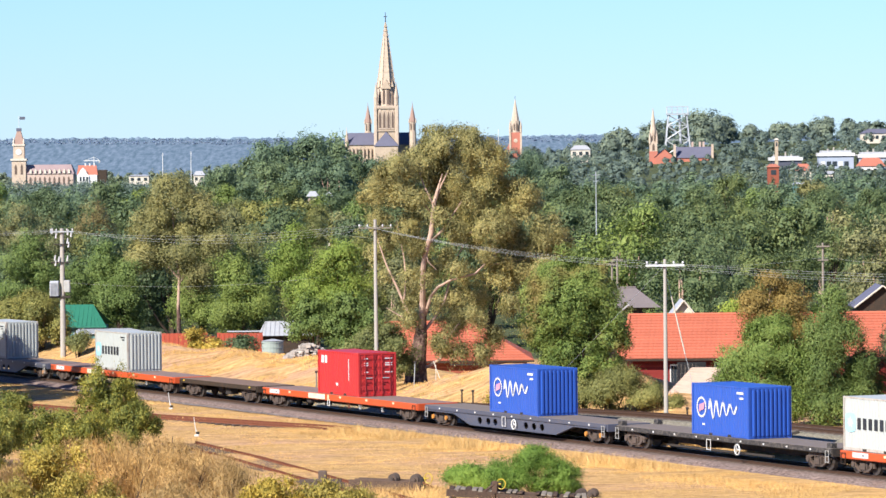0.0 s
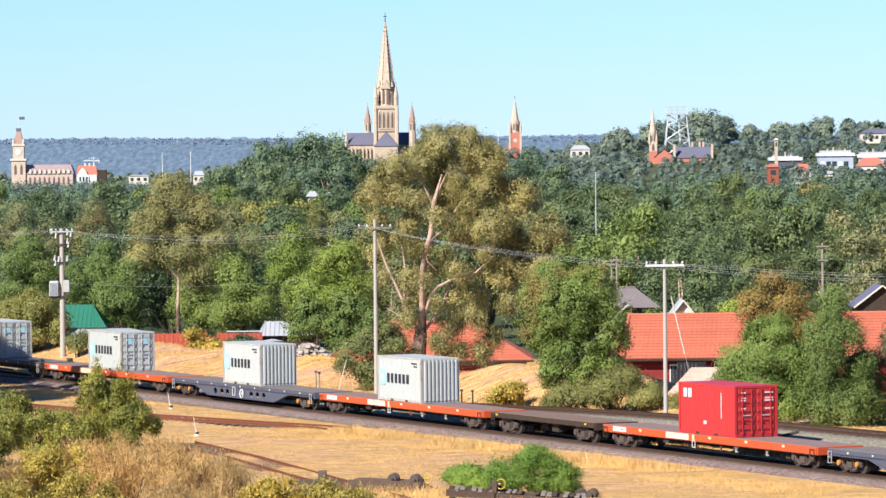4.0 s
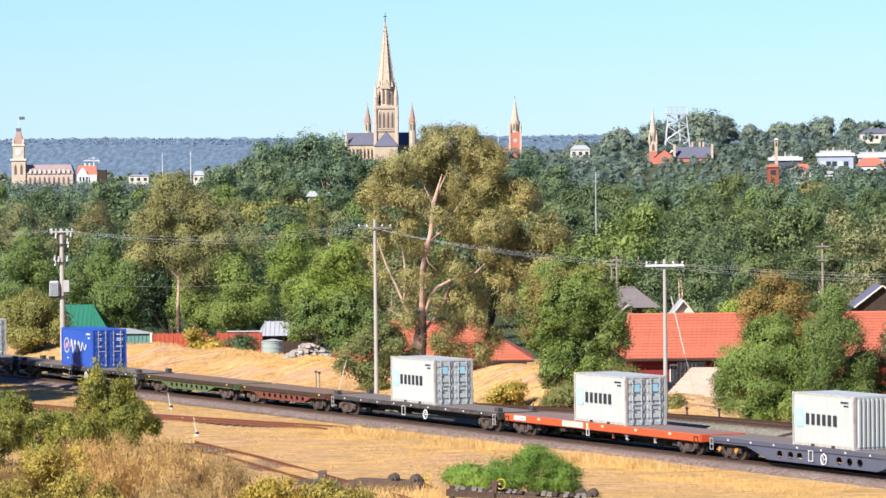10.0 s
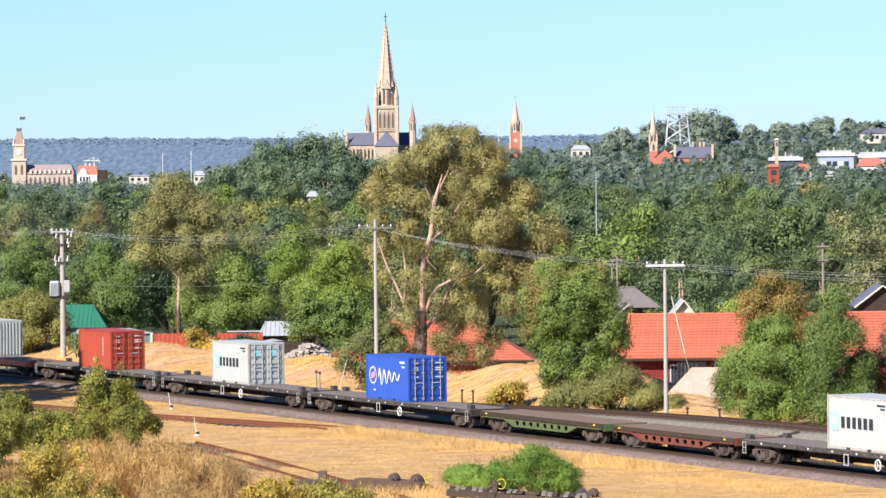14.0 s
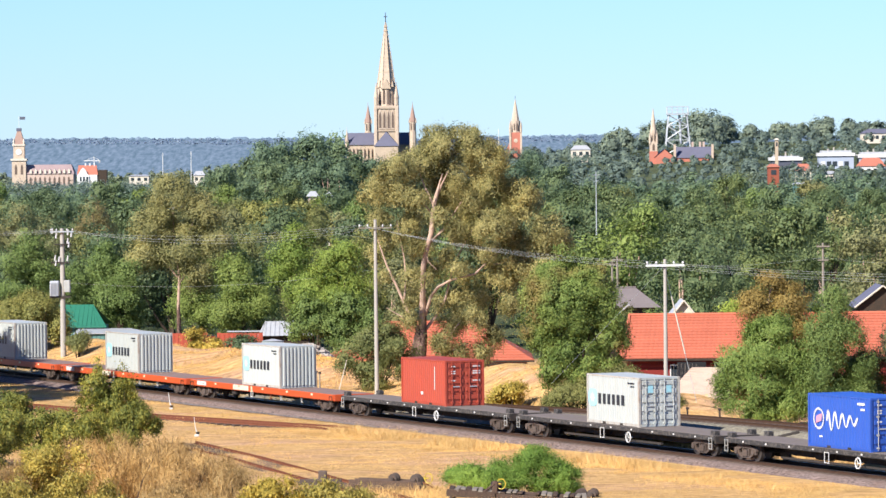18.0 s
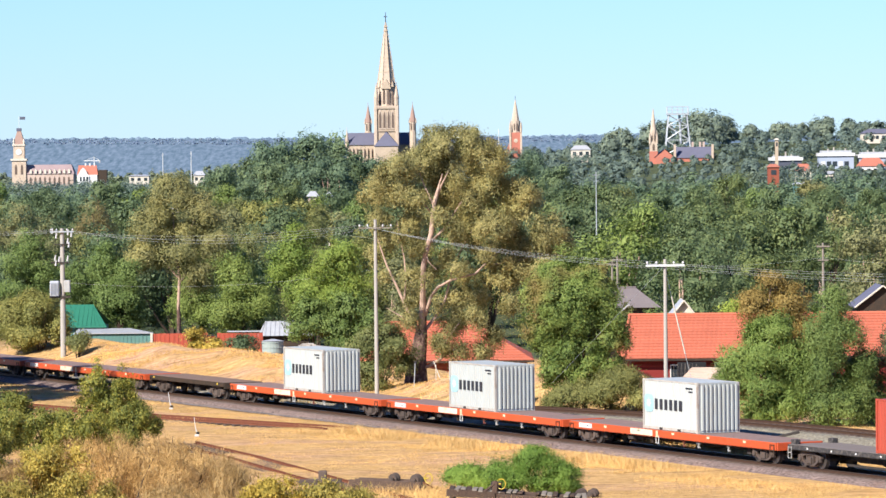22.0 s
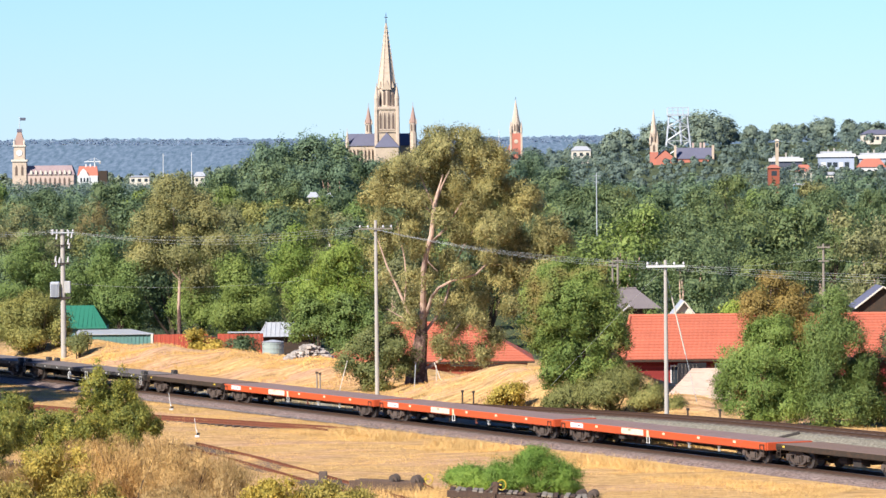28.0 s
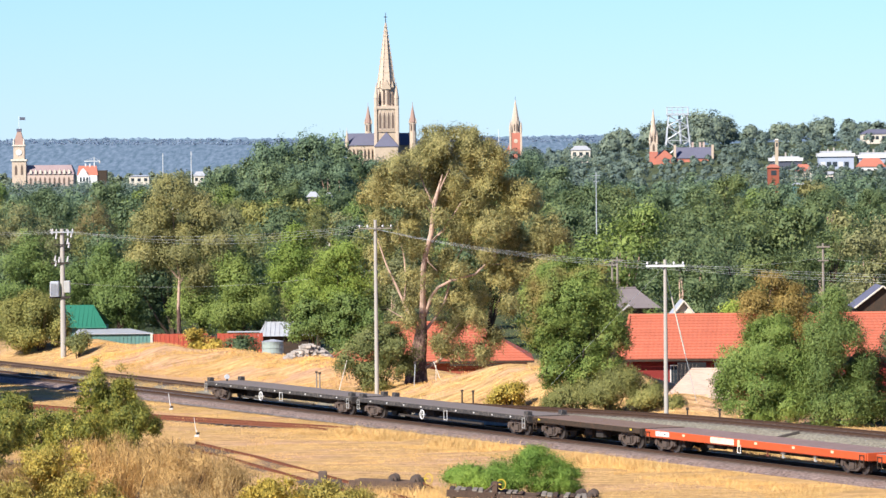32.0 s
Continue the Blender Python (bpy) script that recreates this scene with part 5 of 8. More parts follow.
# the tall gum and the green belt behind the sheds
tree("gum_tree", -22.5, 405.0, [(-0.4, 0, 13.4, 2.4, 2.4, 2.2), (-2.2, 0, 11.0, 2.3, 2.3, 2.2), (1.8, 0, 11.6, 2.3, 2.2, 2.2), (3.4, 0, 9.2, 2.0, 2.0, 2.0), (0.2, -0.5, 9.0, 2.6, 2.4, 2.2), (-3.0, 0, 8.2, 1.9, 1.9, 1.7), (1.6, 0, 6.9, 2.2, 2.0, 1.5)],
     LEAF_GUM, BARK_EUC, "tall gum tree with a bare pink trunk behind the sheds", count=900, per=50, size=0.13, spread=0.7, seed=61, sway=0.25, droop=0.5, z=-1.2,
     bones=[([(0, 0, -0.3), (0.05, 0, 2.0), (0.0, 0, 4.5)], [0.26, 0.19, 0.12]), ([(0.04, 0, 1.6), (0.0, 0, 4.0), (0.12, 0, 6.6), (-0.25, -0.2, 9.0), (-0.4, 0, 12.5)], [0.27, 0.25, 0.21, 0.16, 0.05]), ([(0.05, 0, 5.8), (1.2, -0.2, 7.6), (2.6, 0, 9.2)], [0.16, 0.12, 0.05]), ([(0.0, 0, 6.4), (-1.3, -0.2, 8.0), (-2.4, 0, 10.4)], [0.16, 0.12, 0.05]), ([(-0.2, -0.1, 8.6), (0.9, 0, 10.2), (1.6, 0, 11.6)], [0.12, 0.09, 0.04])])
for i, (x, y, h, w, leaf, text) in enumerate([
        (-34.7, 401.0, 10.0, 3.0, LEAF_GREEN, "bright green tree in a garden"), (-39.5, 408.0, 9.0, 3.0, LEAF_GREEN, "full green garden tree behind sheds"), (-30.6, 409.0, 9.6, 2.6, LEAF_GREEN, "leafy green tree behind the sheds"),
        (-27.0, 396.0, 9.6, 2.4, LEAF_GREEN, "upright green tree behind the sheds"), (-21.4, 424.0, 9.6, 2.6, LEAF_GREEN, "green tree standing behind the fence"), (-17.4, 412.0, 10.2, 2.8, LEAF_GREEN, "broad green tree behind the fence"),
        (-12.2, 402.0, 11.2, 2.7, LEAF_BRIGHT, "bright yellow-green tree in the sun"), (-8.6, 396.0, 9.4, 2.2, LEAF_BRIGHT, "light green tree in the sun"), (-16.6, 393.0, 9.0, 2.4, LEAF_GREEN, "leafy green tree behind the red fence"), (-33.9, 480.0, 14.0, 3.0, LEAF_BROWN, "brownish drought-worn tree behind sheds"),
        (-38.4, 470.0, 12.4, 3.0, LEAF_GUM, "olive gum tree with a rounded crown"), (-43.5, 482.0, 13.6, 3.4, LEAF_GUM, "olive gum tree with a rounded crown"), (-29.6, 455.0, 10.6, 2.6, LEAF_OLIVE, "olive tree with a ragged crown"),
        (-13.0, 470.0, 12.6, 3.0, LEAF_OLIVE, "dull green tree with a ragged crown"), (-17.5, 455.0, 11.6, 2.8, LEAF_OLIVE, "dull green tree with a ragged crown")]):
    r = random.Random(300 + i)
    blobs = [(r.uniform(-0.5, 0.5) * w, r.uniform(-0.4, 0.4) * w, h * k, w * q, w * q, h * 0.19) for k, q in ((0.86, 0.55), (0.74, 0.8), (0.72, 0.75), (0.56, 0.95), (0.55, 0.9), (0.44, 0.9), (0.42, 0.85)) + (((0.26, 0.8),) if i in (0, 1, 6, 7) or i > 8 else ())]
    tree("garden_tree", x, y, blobs, leaf, BARK_DARK, text, trunk=(h * 0.7, 0.2), count=380, per=42, size=0.14, spread=0.62, seed=400 + i, sway=0.25 if i < 9 else 0.0, group="trees behind the railway")
# scrub on the near side of the yard
for i, (x, y, h, w, leaf, text) in enumerate([
        (-18.2, 258.0, 4.9, 1.8, LEAF_WATTLE, "green wattle shrub with yellowing tips"), (-24.0, 258.0, 3.9, 1.6, LEAF_WATTLE, "leafy green shrub in the lineside scrub"), (-20.9, 252.0, 2.9, 2.0, LEAF_WATTLE, "low green shrub in the lineside scrub"),
        (-23.6, 246.0, 3.6, 2.1, LEAF_WATTLE, "olive shrub in the lineside scrub"), (-16.6, 254.0, 3.0, 1.2, LEAF_WATTLE, "olive shrub with thin shoots"), (-18.6, 243.0, 3.1, 1.7, LEAF_WATTLE, "yellow-green shrub in the scrub"), (-23.0, 236.0, 3.0, 2.0, LEAF_WATTLE, "olive shrub in the lineside scrub"),
        (-14.4, 213.0, 3.9, 1.9, LEAF_DRY, "dry brown leafless scrub bush"), (-11.4, 210.0, 3.5, 1.7, LEAF_DRY, "dry brown leafless scrub bush"), (-17.6, 214.0, 3.5, 1.9, LEAF_YELLOW, "dull yellow-olive scrub bush with thin shoots"), (-20.4, 212.0, 3.2, 1.8, LEAF_DRY, "dry straw-coloured leafless scrub bush"),
        (-9.0, 207.0, 2.9, 1.4, LEAF_DRY, "dry brown leafless scrub bush"), (-15.6, 204.0, 2.6, 1.8, LEAF_YELLOW, "yellow-green leafy scrub bush"), (-7.4, 205.5, 2.3, 1.3, LEAF_YELLOW, "yellow-green leafy scrub bush"), (-5.6, 206.0, 2.0, 1.2, LEAF_YELLOW, "yellow-green leafy scrub bush"),
        (-11.8, 203.0, 2.2, 1.6, LEAF_DRY, "dry brown leafless scrub bush"), (-18.8, 204.5, 2.4, 1.8, LEAF_YELLOW, "yellow-green leafy scrub bush"), (-3.9, 205.0, 1.6, 1.0, LEAF_YELLOW, "low yellow-green scrub bush"), (-13.0, 222.0, 3.4, 1.5, LEAF_DRY, "dry brown leafless scrub bush"), (-15.2, 226.0, 3.2, 1.9, LEAF_DRY, "dry brown leafless scrub bush"), (-17.8, 222.0, 3.2, 1.9, LEAF_DRY, "dry brown leafless scrub bush"), (-10.4, 214.0, 2.9, 1.5, LEAF_DRY, "dry brown leafless scrub bush"),
        (1.1, 225.4, 1.05, 1.3, LEAF_FRESH, "low green bush beside the old bogies")]):
    r = random.Random(700 + i)
    blobs = [(r.uniform(-0.55, 0.55) * w, r.uniform(-0.4, 0.4) * w, h * k, w * q, w * q, h * 0.24) for k, q in ((0.8, 0.45), (0.68, 0.6), (0.5, 0.8), (0.45, 0.85), (0.3, 0.95), (0.25, 0.9))]
    if i < 22:
        # leafy shoots that stand up out of the mass
        blobs = [(a, b, c * 0.86, p * 0.8, q * 0.8, s * 0.8) for a, b, c, p, q, s in blobs]
        for _ in range(16):
            q = r.uniform(-1.0, 1.0)
            k = r.uniform(0.55, 1.0) * (1.0 - 0.45 * q * q)
            blobs.append((q * w * 1.05, r.uniform(-0.6, 0.6) * w, h * k * 0.85, r.uniform(0.14, 0.26), r.uniform(0.14, 0.26), h * r.uniform(0.13, 0.24)))
    dry = leaf is LEAF_DRY
    tree("scrub_bush", x, y, blobs, leaf, BARK_DARK, text, "shrub", None, count=420 if i < 7 else 330, fine=1.0, per=54 if i < 22 else 120, size=(0.08 if i < 22 else 0.075) if not dry else 0.085, spread=0.36 if i < 7 or i > 21 else 0.42, seed=800 + i, sway=0.6, group="scrub near the yard", droop=0.1, narrow=(0.5 if i < 22 else 0.28) if not dry else 0.16, inner=0.35, upright=0.75 if dry else 0.45 if i < 22 else 0.3)
tree("scrub_bush", 4.1, 220.0, [(0, 0, 1.5, 1.3, 1.1, 0.95), (-1.3, 0, 1.0, 1.0, 0.9, 0.9), (1.0, 0, 1.15, 0.95, 0.9, 0.95), (-0.3, 0, 0.6, 1.7, 1.2, 0.7), (0.9, -0.2, 0.55, 1.2, 1.0, 0.6), (1.75, 0, 0.7, 0.5, 0.5, 0.75)] + [(1.5 * math.sin(2.4 * k), 0.7 * math.cos(1.7 * k), 1.75 - 0.5 * abs(math.sin(2.4 * k)) + 0.25 * math.sin(5.1 * k), 0.22, 0.22, 0.42) for k in range(18)], LEAF_FRESH, BARK_DARK,
     "round bright green bush beside the old bogies", "shrub", None, fine=1.0, count=640, per=110, size=0.062, spread=0.36, seed=819, sway=0.6, group="scrub near the yard", droop=0.1, narrow=0.26, inner=0.35, upright=0.3)
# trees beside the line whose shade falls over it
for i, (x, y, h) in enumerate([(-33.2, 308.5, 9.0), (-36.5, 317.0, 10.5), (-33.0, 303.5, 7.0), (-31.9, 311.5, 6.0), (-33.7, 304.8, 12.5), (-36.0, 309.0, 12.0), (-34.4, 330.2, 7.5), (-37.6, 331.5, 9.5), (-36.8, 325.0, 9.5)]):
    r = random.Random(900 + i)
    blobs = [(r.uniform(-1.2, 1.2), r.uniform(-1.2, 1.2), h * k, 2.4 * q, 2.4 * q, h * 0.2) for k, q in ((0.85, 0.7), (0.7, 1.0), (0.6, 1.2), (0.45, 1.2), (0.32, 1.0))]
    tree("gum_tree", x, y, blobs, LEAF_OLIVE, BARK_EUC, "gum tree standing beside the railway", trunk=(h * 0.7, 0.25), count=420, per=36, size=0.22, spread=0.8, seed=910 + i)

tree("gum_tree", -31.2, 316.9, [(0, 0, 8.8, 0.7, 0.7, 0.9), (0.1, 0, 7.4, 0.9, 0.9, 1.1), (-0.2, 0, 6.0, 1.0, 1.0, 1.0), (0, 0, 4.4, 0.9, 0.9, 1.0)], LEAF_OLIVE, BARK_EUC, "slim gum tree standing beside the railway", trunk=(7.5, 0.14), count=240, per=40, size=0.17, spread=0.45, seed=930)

# ---- the wooded town: trees that share a few crowns ----
PROTO = []
for i in range(7):
    r = random.Random(50 + i)
    conifer = i >= 5
    if conifer:
        blobs = [(0, 0, k, (13.0 - k) * 0.34 + 0.5, (13.0 - k) * 0.34 + 0.5, 1.2) for k in (2.5, 4, 5.5, 7, 8.5, 10, 11.5)]
    else:
        blobs = [(r.uniform(-2.6, 2.6), r.uniform(-2.4, 2.4), z, q, q, q * 0.75) for z, q in ((9.0, 1.7), (8.2, 2.1), (7.8, 1.9), (6.6, 2.4), (6.2, 2.3), (5.4, 2.5), (4.6, 2.4), (3.6, 2.2), (3.0, 2.0))]
    c, d = clumps(blobs, 330, 60 + i, 0.5)
    crown = leaf_mesh("crown", c, d, np.random.default_rng(i).uniform(0.4, 1.0, 330), 24, 0.195, 70 + i, 0.25, 0.6, ruffle=0.25)
    crown.materials.append(LEAF_OLIVE)
    stem = trunk_shape(7.0, 0.24, [(b[0] * 0.8, b[1] * 0.8, b[2]) for b in blobs[:4]], 80 + i, n=6).mesh("trunk")
    stem.materials.append(BARK_EUC if i % 3 == 0 else BARK_DARK)
    fine = leaf_mesh("crown", c, d, np.random.default_rng(i).uniform(0.4, 0.95, 330), 36, 0.145, 70 + i, 0.25, 0.6, ruffle=0.3)
    fine.materials.append(LEAF_OLIVE)
    PROTO.append((crown, stem, fine))
TOWN_LEAVES = [(LEAF_DARK, "dark green tree among town roofs")] * 4 + [(LEAF_GREEN, "green leafy tree among town roofs"), (LEAF_OLIVE, "olive green tree among town roofs"), (LEAF_GUM, "grey-olive gum tree in the town")]


def town_tree(x, y, scale, which, leaf, label, stretch=1.0, turn=0.0, name="town_tree"):
    crown, stem, fine = PROTO[which]
    crown = fine if y < 530 else crown
    z = float(ground_z(x, y))
    root = thing(name, pose(x, y, z, 0, 0, turn) @ Matrix.Diagonal((scale, scale, scale * stretch, 1)), label, "tree", "trees of the wooded town")
    c = part("crown", crown, None, root)
    c.material_slots[0].link = "OBJECT"
    c.material_slots[0].material = leaf
    part("trunk", stem, None, root)


rng = random.Random(5)
rows_y = [388, 404, 424, 448, 474, 504, 538, 576, 618, 664, 716, 774, 838, 908, 985]
for y0 in rows_y:
    half = 0.096 * y0 + 6
    gap = 5.6 + y0 * 0.0062
    x = -half + rng.uniform(0, gap)
    while x < half:
        y = y0 + rng.uniform(-0.35, 0.35) * gap * 2
        slope = x / y
        near_left = slope < -0.02 and y < 440
        house = y < 425 and -0.02 < slope
        if not near_left and not house:
            leaf, text = TOWN_LEAVES[rng.randrange(7)]
            if slope > 0.012 and rng.random() < 0.75:
                leaf, text = LEAF_TOWN, "dark green tree among town roofs"
            k = rng.uniform(0.85, 1.25)
            town_tree(x, y, k, rng.randrange(5), leaf, text, rng.uniform(0.9, 1.1), rng.uniform(0, 360))
        x += gap * rng.uniform(0.7, 1.3)
# conifers standing tall below the cathedral
for x, y, k, st in [(-46.5, 1150, 1.50, 1.12), (-43.0, 1120, 1.6, 1.22), (-49.5, 1140, 1.3, 1.05), (-38.5, 1160, 1.6, 1.15), (-35.0, 1180, 1.35, 1.05), (-28.4, 1130, 1.75, 1.20), (-25.2, 1150, 1.7, 1.2), (-52.0, 1180, 1.1, 1.0), (-21.6, 1140, 1.25, 1.1), (-32.0, 1120, 1.05, 1.0), (29.5, 1500, 1.25, 1.3), (27.0, 1450, 1.0, 1.0)]:
    if int(x) % 3 == 0:
        town_tree(x, y, k, 5 + (int(x) % 2), LEAF_DARK, "tall dark conifer on the rise", st, x * 7, "conifer")
    else:
        town_tree(x, y, k * 1.08, int(x) % 5, LEAF_CEDAR, "tall rounded dark tree on the rise", st, x * 7)


for i, (x, y, k) in enumerate([(-53.0, 1120, 1.35), (-49.0, 1100, 1.5), (-41.0, 1105, 1.65), (-36.0, 1110, 1.55), (-31.5, 1095, 1.5), (-26.5, 1100, 1.7), (-22.5, 1110, 1.72), (-18.0, 1120, 1.68), (-13.5, 1110, 1.62), (-9.0, 1120, 1.5), (-57.0, 1130, 1.2), (15.5, 1120, 1.5), (20.5, 1140, 1.55), (26.0, 1120, 1.45), (11.0, 1130, 1.4)]):
    town_tree(x, y, k, i % 5, LEAF_CEDAR if i % 3 else LEAF_DARK, "broad dark cedar on the rise", 0.98, i * 47)


def woods(name, label, spots, leaf, per, size, seed, knots=16):
    """Far trees, joined: crowns of clumps on short stems."""
    r = np.random.default_rng(seed)
    cs, ds, sp = [], [], []
    for x, y, h in spots:
        z = float(ground_z(x, y))
        w = h * r.uniform(0.30, 0.46)
        for k in range(knots):
            d = r.normal(size=3)
            d[2] = abs(d[2]) * 0.9 + 0.05
            d /= np.linalg.norm(d)
            cs.append((x + d[0] * w, y + d[1] * w, z + h * 0.42 + d[2] * h * 0.5 * r.uniform(0.7, 1.05) - (h * 0.2 if k % 4 == 3 else 0)))
            ds.append(d)
            sp.append(h * r.uniform(0.08, 0.17))
    me = leaf_mesh(name, cs, ds, sp, per, size, seed, 0.2, 0.8, ruffle=0.2)
    tagged(part(name, me, leaf), label, "woods", kind="stuff")


r = random.Random(77)
mid_spots = []
for y0 in (1040, 1110, 1190, 1280, 1370, 1470):
    x = -0.10 * y0
    while x < 0.10 * y0:
        if not (-0.045 < x / y0 < -0.018 and y0 < 1200):
            mid_spots.append((x, y0 + r.uniform(-30, 30), r.uniform(7.0, 11.5)))
        x += r.uniform(8, 14)
woods("town_woods", "mixed green trees filling the town below the hill", mid_spots, LEAF_CEDAR, 34, 0.40, 31, 24)
hill_spots = []
for y0 in (1550, 1610, 1670, 1730, 1790, 1850, 1910, 1970, 2030, 2090, 2150, 2220, 2300):
    x = -0.10 * y0
    while x < 0.105 * y0:
        slope = x / y0
        clear = (abs(slope - 0.0505) < 0.0085 and 1640 < y0 < 1920) or (abs(slope - 0.080) < 0.013 and 1700 < y0 < 1800) or (abs(slope - 0.0145) < 0.004 and 2000 < y0 < 2300)
        hill_spots.append((x, y0 + r.uniform(-25, 25), r.uniform(2.3, 3.4) if clear else r.uniform(9.0, 12.5) if slope < -0.056 else r.uniform(5.5, 9.5) if y0 < 1900 or slope < 0.02 else r.uniform(3.5, 7.5)))
        x += r.uniform(2.2, 3.6) if clear else r.uniform(5.5, 9.5)
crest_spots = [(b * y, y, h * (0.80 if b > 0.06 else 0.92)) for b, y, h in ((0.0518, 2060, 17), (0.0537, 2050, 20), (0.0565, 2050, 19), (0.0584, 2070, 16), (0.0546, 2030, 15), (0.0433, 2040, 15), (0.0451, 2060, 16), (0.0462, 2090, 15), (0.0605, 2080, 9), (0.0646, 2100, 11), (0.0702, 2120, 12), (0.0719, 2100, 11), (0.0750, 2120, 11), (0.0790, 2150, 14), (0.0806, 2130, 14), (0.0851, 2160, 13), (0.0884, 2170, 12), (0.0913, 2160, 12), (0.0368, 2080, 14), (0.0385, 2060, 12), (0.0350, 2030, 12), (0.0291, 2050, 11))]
# crest, hill and plain woods wear the leaf colour with haze in it
woods("crest_trees", "tall spreading trees along the crest of the hill", crest_spots, LEAF_FAR_HAZE, 46, 0.62, 35, 34)
woods("hill_woods", "dark green trees covering the far hill", hill_spots, LEAF_FAR_HAZE, 19, 0.45, 32, 26)
plain_spots = []
for y0 in (2340, 2420, 2500, 2600, 2720, 2860, 3050, 3250, 3500, 3800):
    x = -0.11 * y0
    while x < 0.02 * y0:
        if not (-0.092 < x / y0 < -0.062 and y0 < 2560):
            plain_spots.append((x, y0 + r.uniform(-80, 80), r.uniform(5, 9)))
        x += r.uniform(8, 15)
woods("plain_woods", "green trees on the far plain, tinted with haze blue", plain_spots, LEAF_FAR_HAZE, 24, 0.8, 33)


# ---- dry grass ----
def grass(name, label, patches, seed):
    g = np.random.default_rng(seed)
    v, f = [], []
    for s0, s1, u0, u1, count, h in patches:
        s, u = g.uniform(s0, s1, count), g.uniform(u0, u1, count)
        x, y = s * SA + u * CA, D0 - s * CA + u * SA
        keep = np.array([noise.noise(Vector((a * 0.25, b * 0.25, seed))) for a, b in zip(s, u)]) > -0.12
        z = ground_z(x, y)
        for xx, yy, zz in zip(x[keep], y[keep], z[keep]):
            for _ in range(7):
                a, hh = g.uniform(0, 6.283), h * g.uniform(0.5, 1.2)
                dx, dy = math.cos(a), math.sin(a)
                bx, by = xx + g.normal() * 0.16, yy + g.normal() * 0.16
                lx, ly = g.normal() * 0.5 * hh, g.normal() * 0.5 * hh
                n = len(v)
                v += [(bx - dx * 0.014, by - dy * 0.014, zz - 0.03), (bx + dx * 0.014, by + dy * 0.014, zz - 0.03), (bx + lx, by + ly, zz + hh)]
                f.append((n, n + 1, n + 2))
    sh = Shape()
    sh.v, sh.f = v, f
    tagged(part(name, sh, STRAW), label, "grass", kind="stuff")


grass("dry_grass", "tall dry yellow grass along the tracks", [(-8, 62, -7.5, -1.8, 9000, 0.12), (-30, 62, -22.0, -5.0, 8000, 0.09), (-4, 34, -5.6, -3.2, 900, 0.48), (36, 60, -26.0, -19.0, 1100, 0.45), (-70, -6, -6.0, -1.9, 2800, 0.10), (-100, 40, 3.7, 4.9, 2600, 0.42), (-95, -20, 3.2, 4.0, 500, 0.3)], 3)
grass("bank_grass", "dry straw grass on the bank behind the line", [(-95, 20, 11.0, 22.0, 8000, 0.14), (-100, -45, 11.5, 18.0, 2600, 0.16)], 4)


# ---- houses behind the line ----
def tiled_plane(root, a, b, c, d, rows, cols, material, name="roof_tile_course"):
    """A roof slope a-b (eave) to d-c (ridge), laid in overlapping courses."""
    a, b, c, d = Vector(a), Vector(b), Vector(c), Vector(d)
    nrm = (b - a).cross(d - a).normalized()
    if nrm.z < 0:
        nrm = -nrm
    for i in range(rows):
        t0, t1 = i / rows, (i + 1.12) / rows if i < rows - 1 else 1.0
        p, q = a.lerp(d, t0) + nrm * 0.055, b.lerp(c, t0) + nrm * 0.055
        s, r = a.lerp(d, t1) + nrm * 0.015, b.lerp(c, t1) + nrm * 0.015
        sh = Shape()
        n = max(2, int((q - p).length / cols))
        for k in range(n):
            u0, u1 = k / n, (k + 0.994) / n
            w = [p.lerp(q, u0), p.lerp(q, (u0 + u1) / 2) + nrm * 0.012, p.lerp(q, u1), s.lerp(r, u1), s.lerp(r, (u0 + u1) / 2) + nrm * 0.012, s.lerp(r, u0)]
            low = [w[0] - nrm * 0.045, w[2] - nrm * 0.045]
            sh.add(w + low, [(0, 1, 4, 5), (1, 2, 3, 4), (0, 6, 7, 2, 1)])
        part(name, sh, material, root)


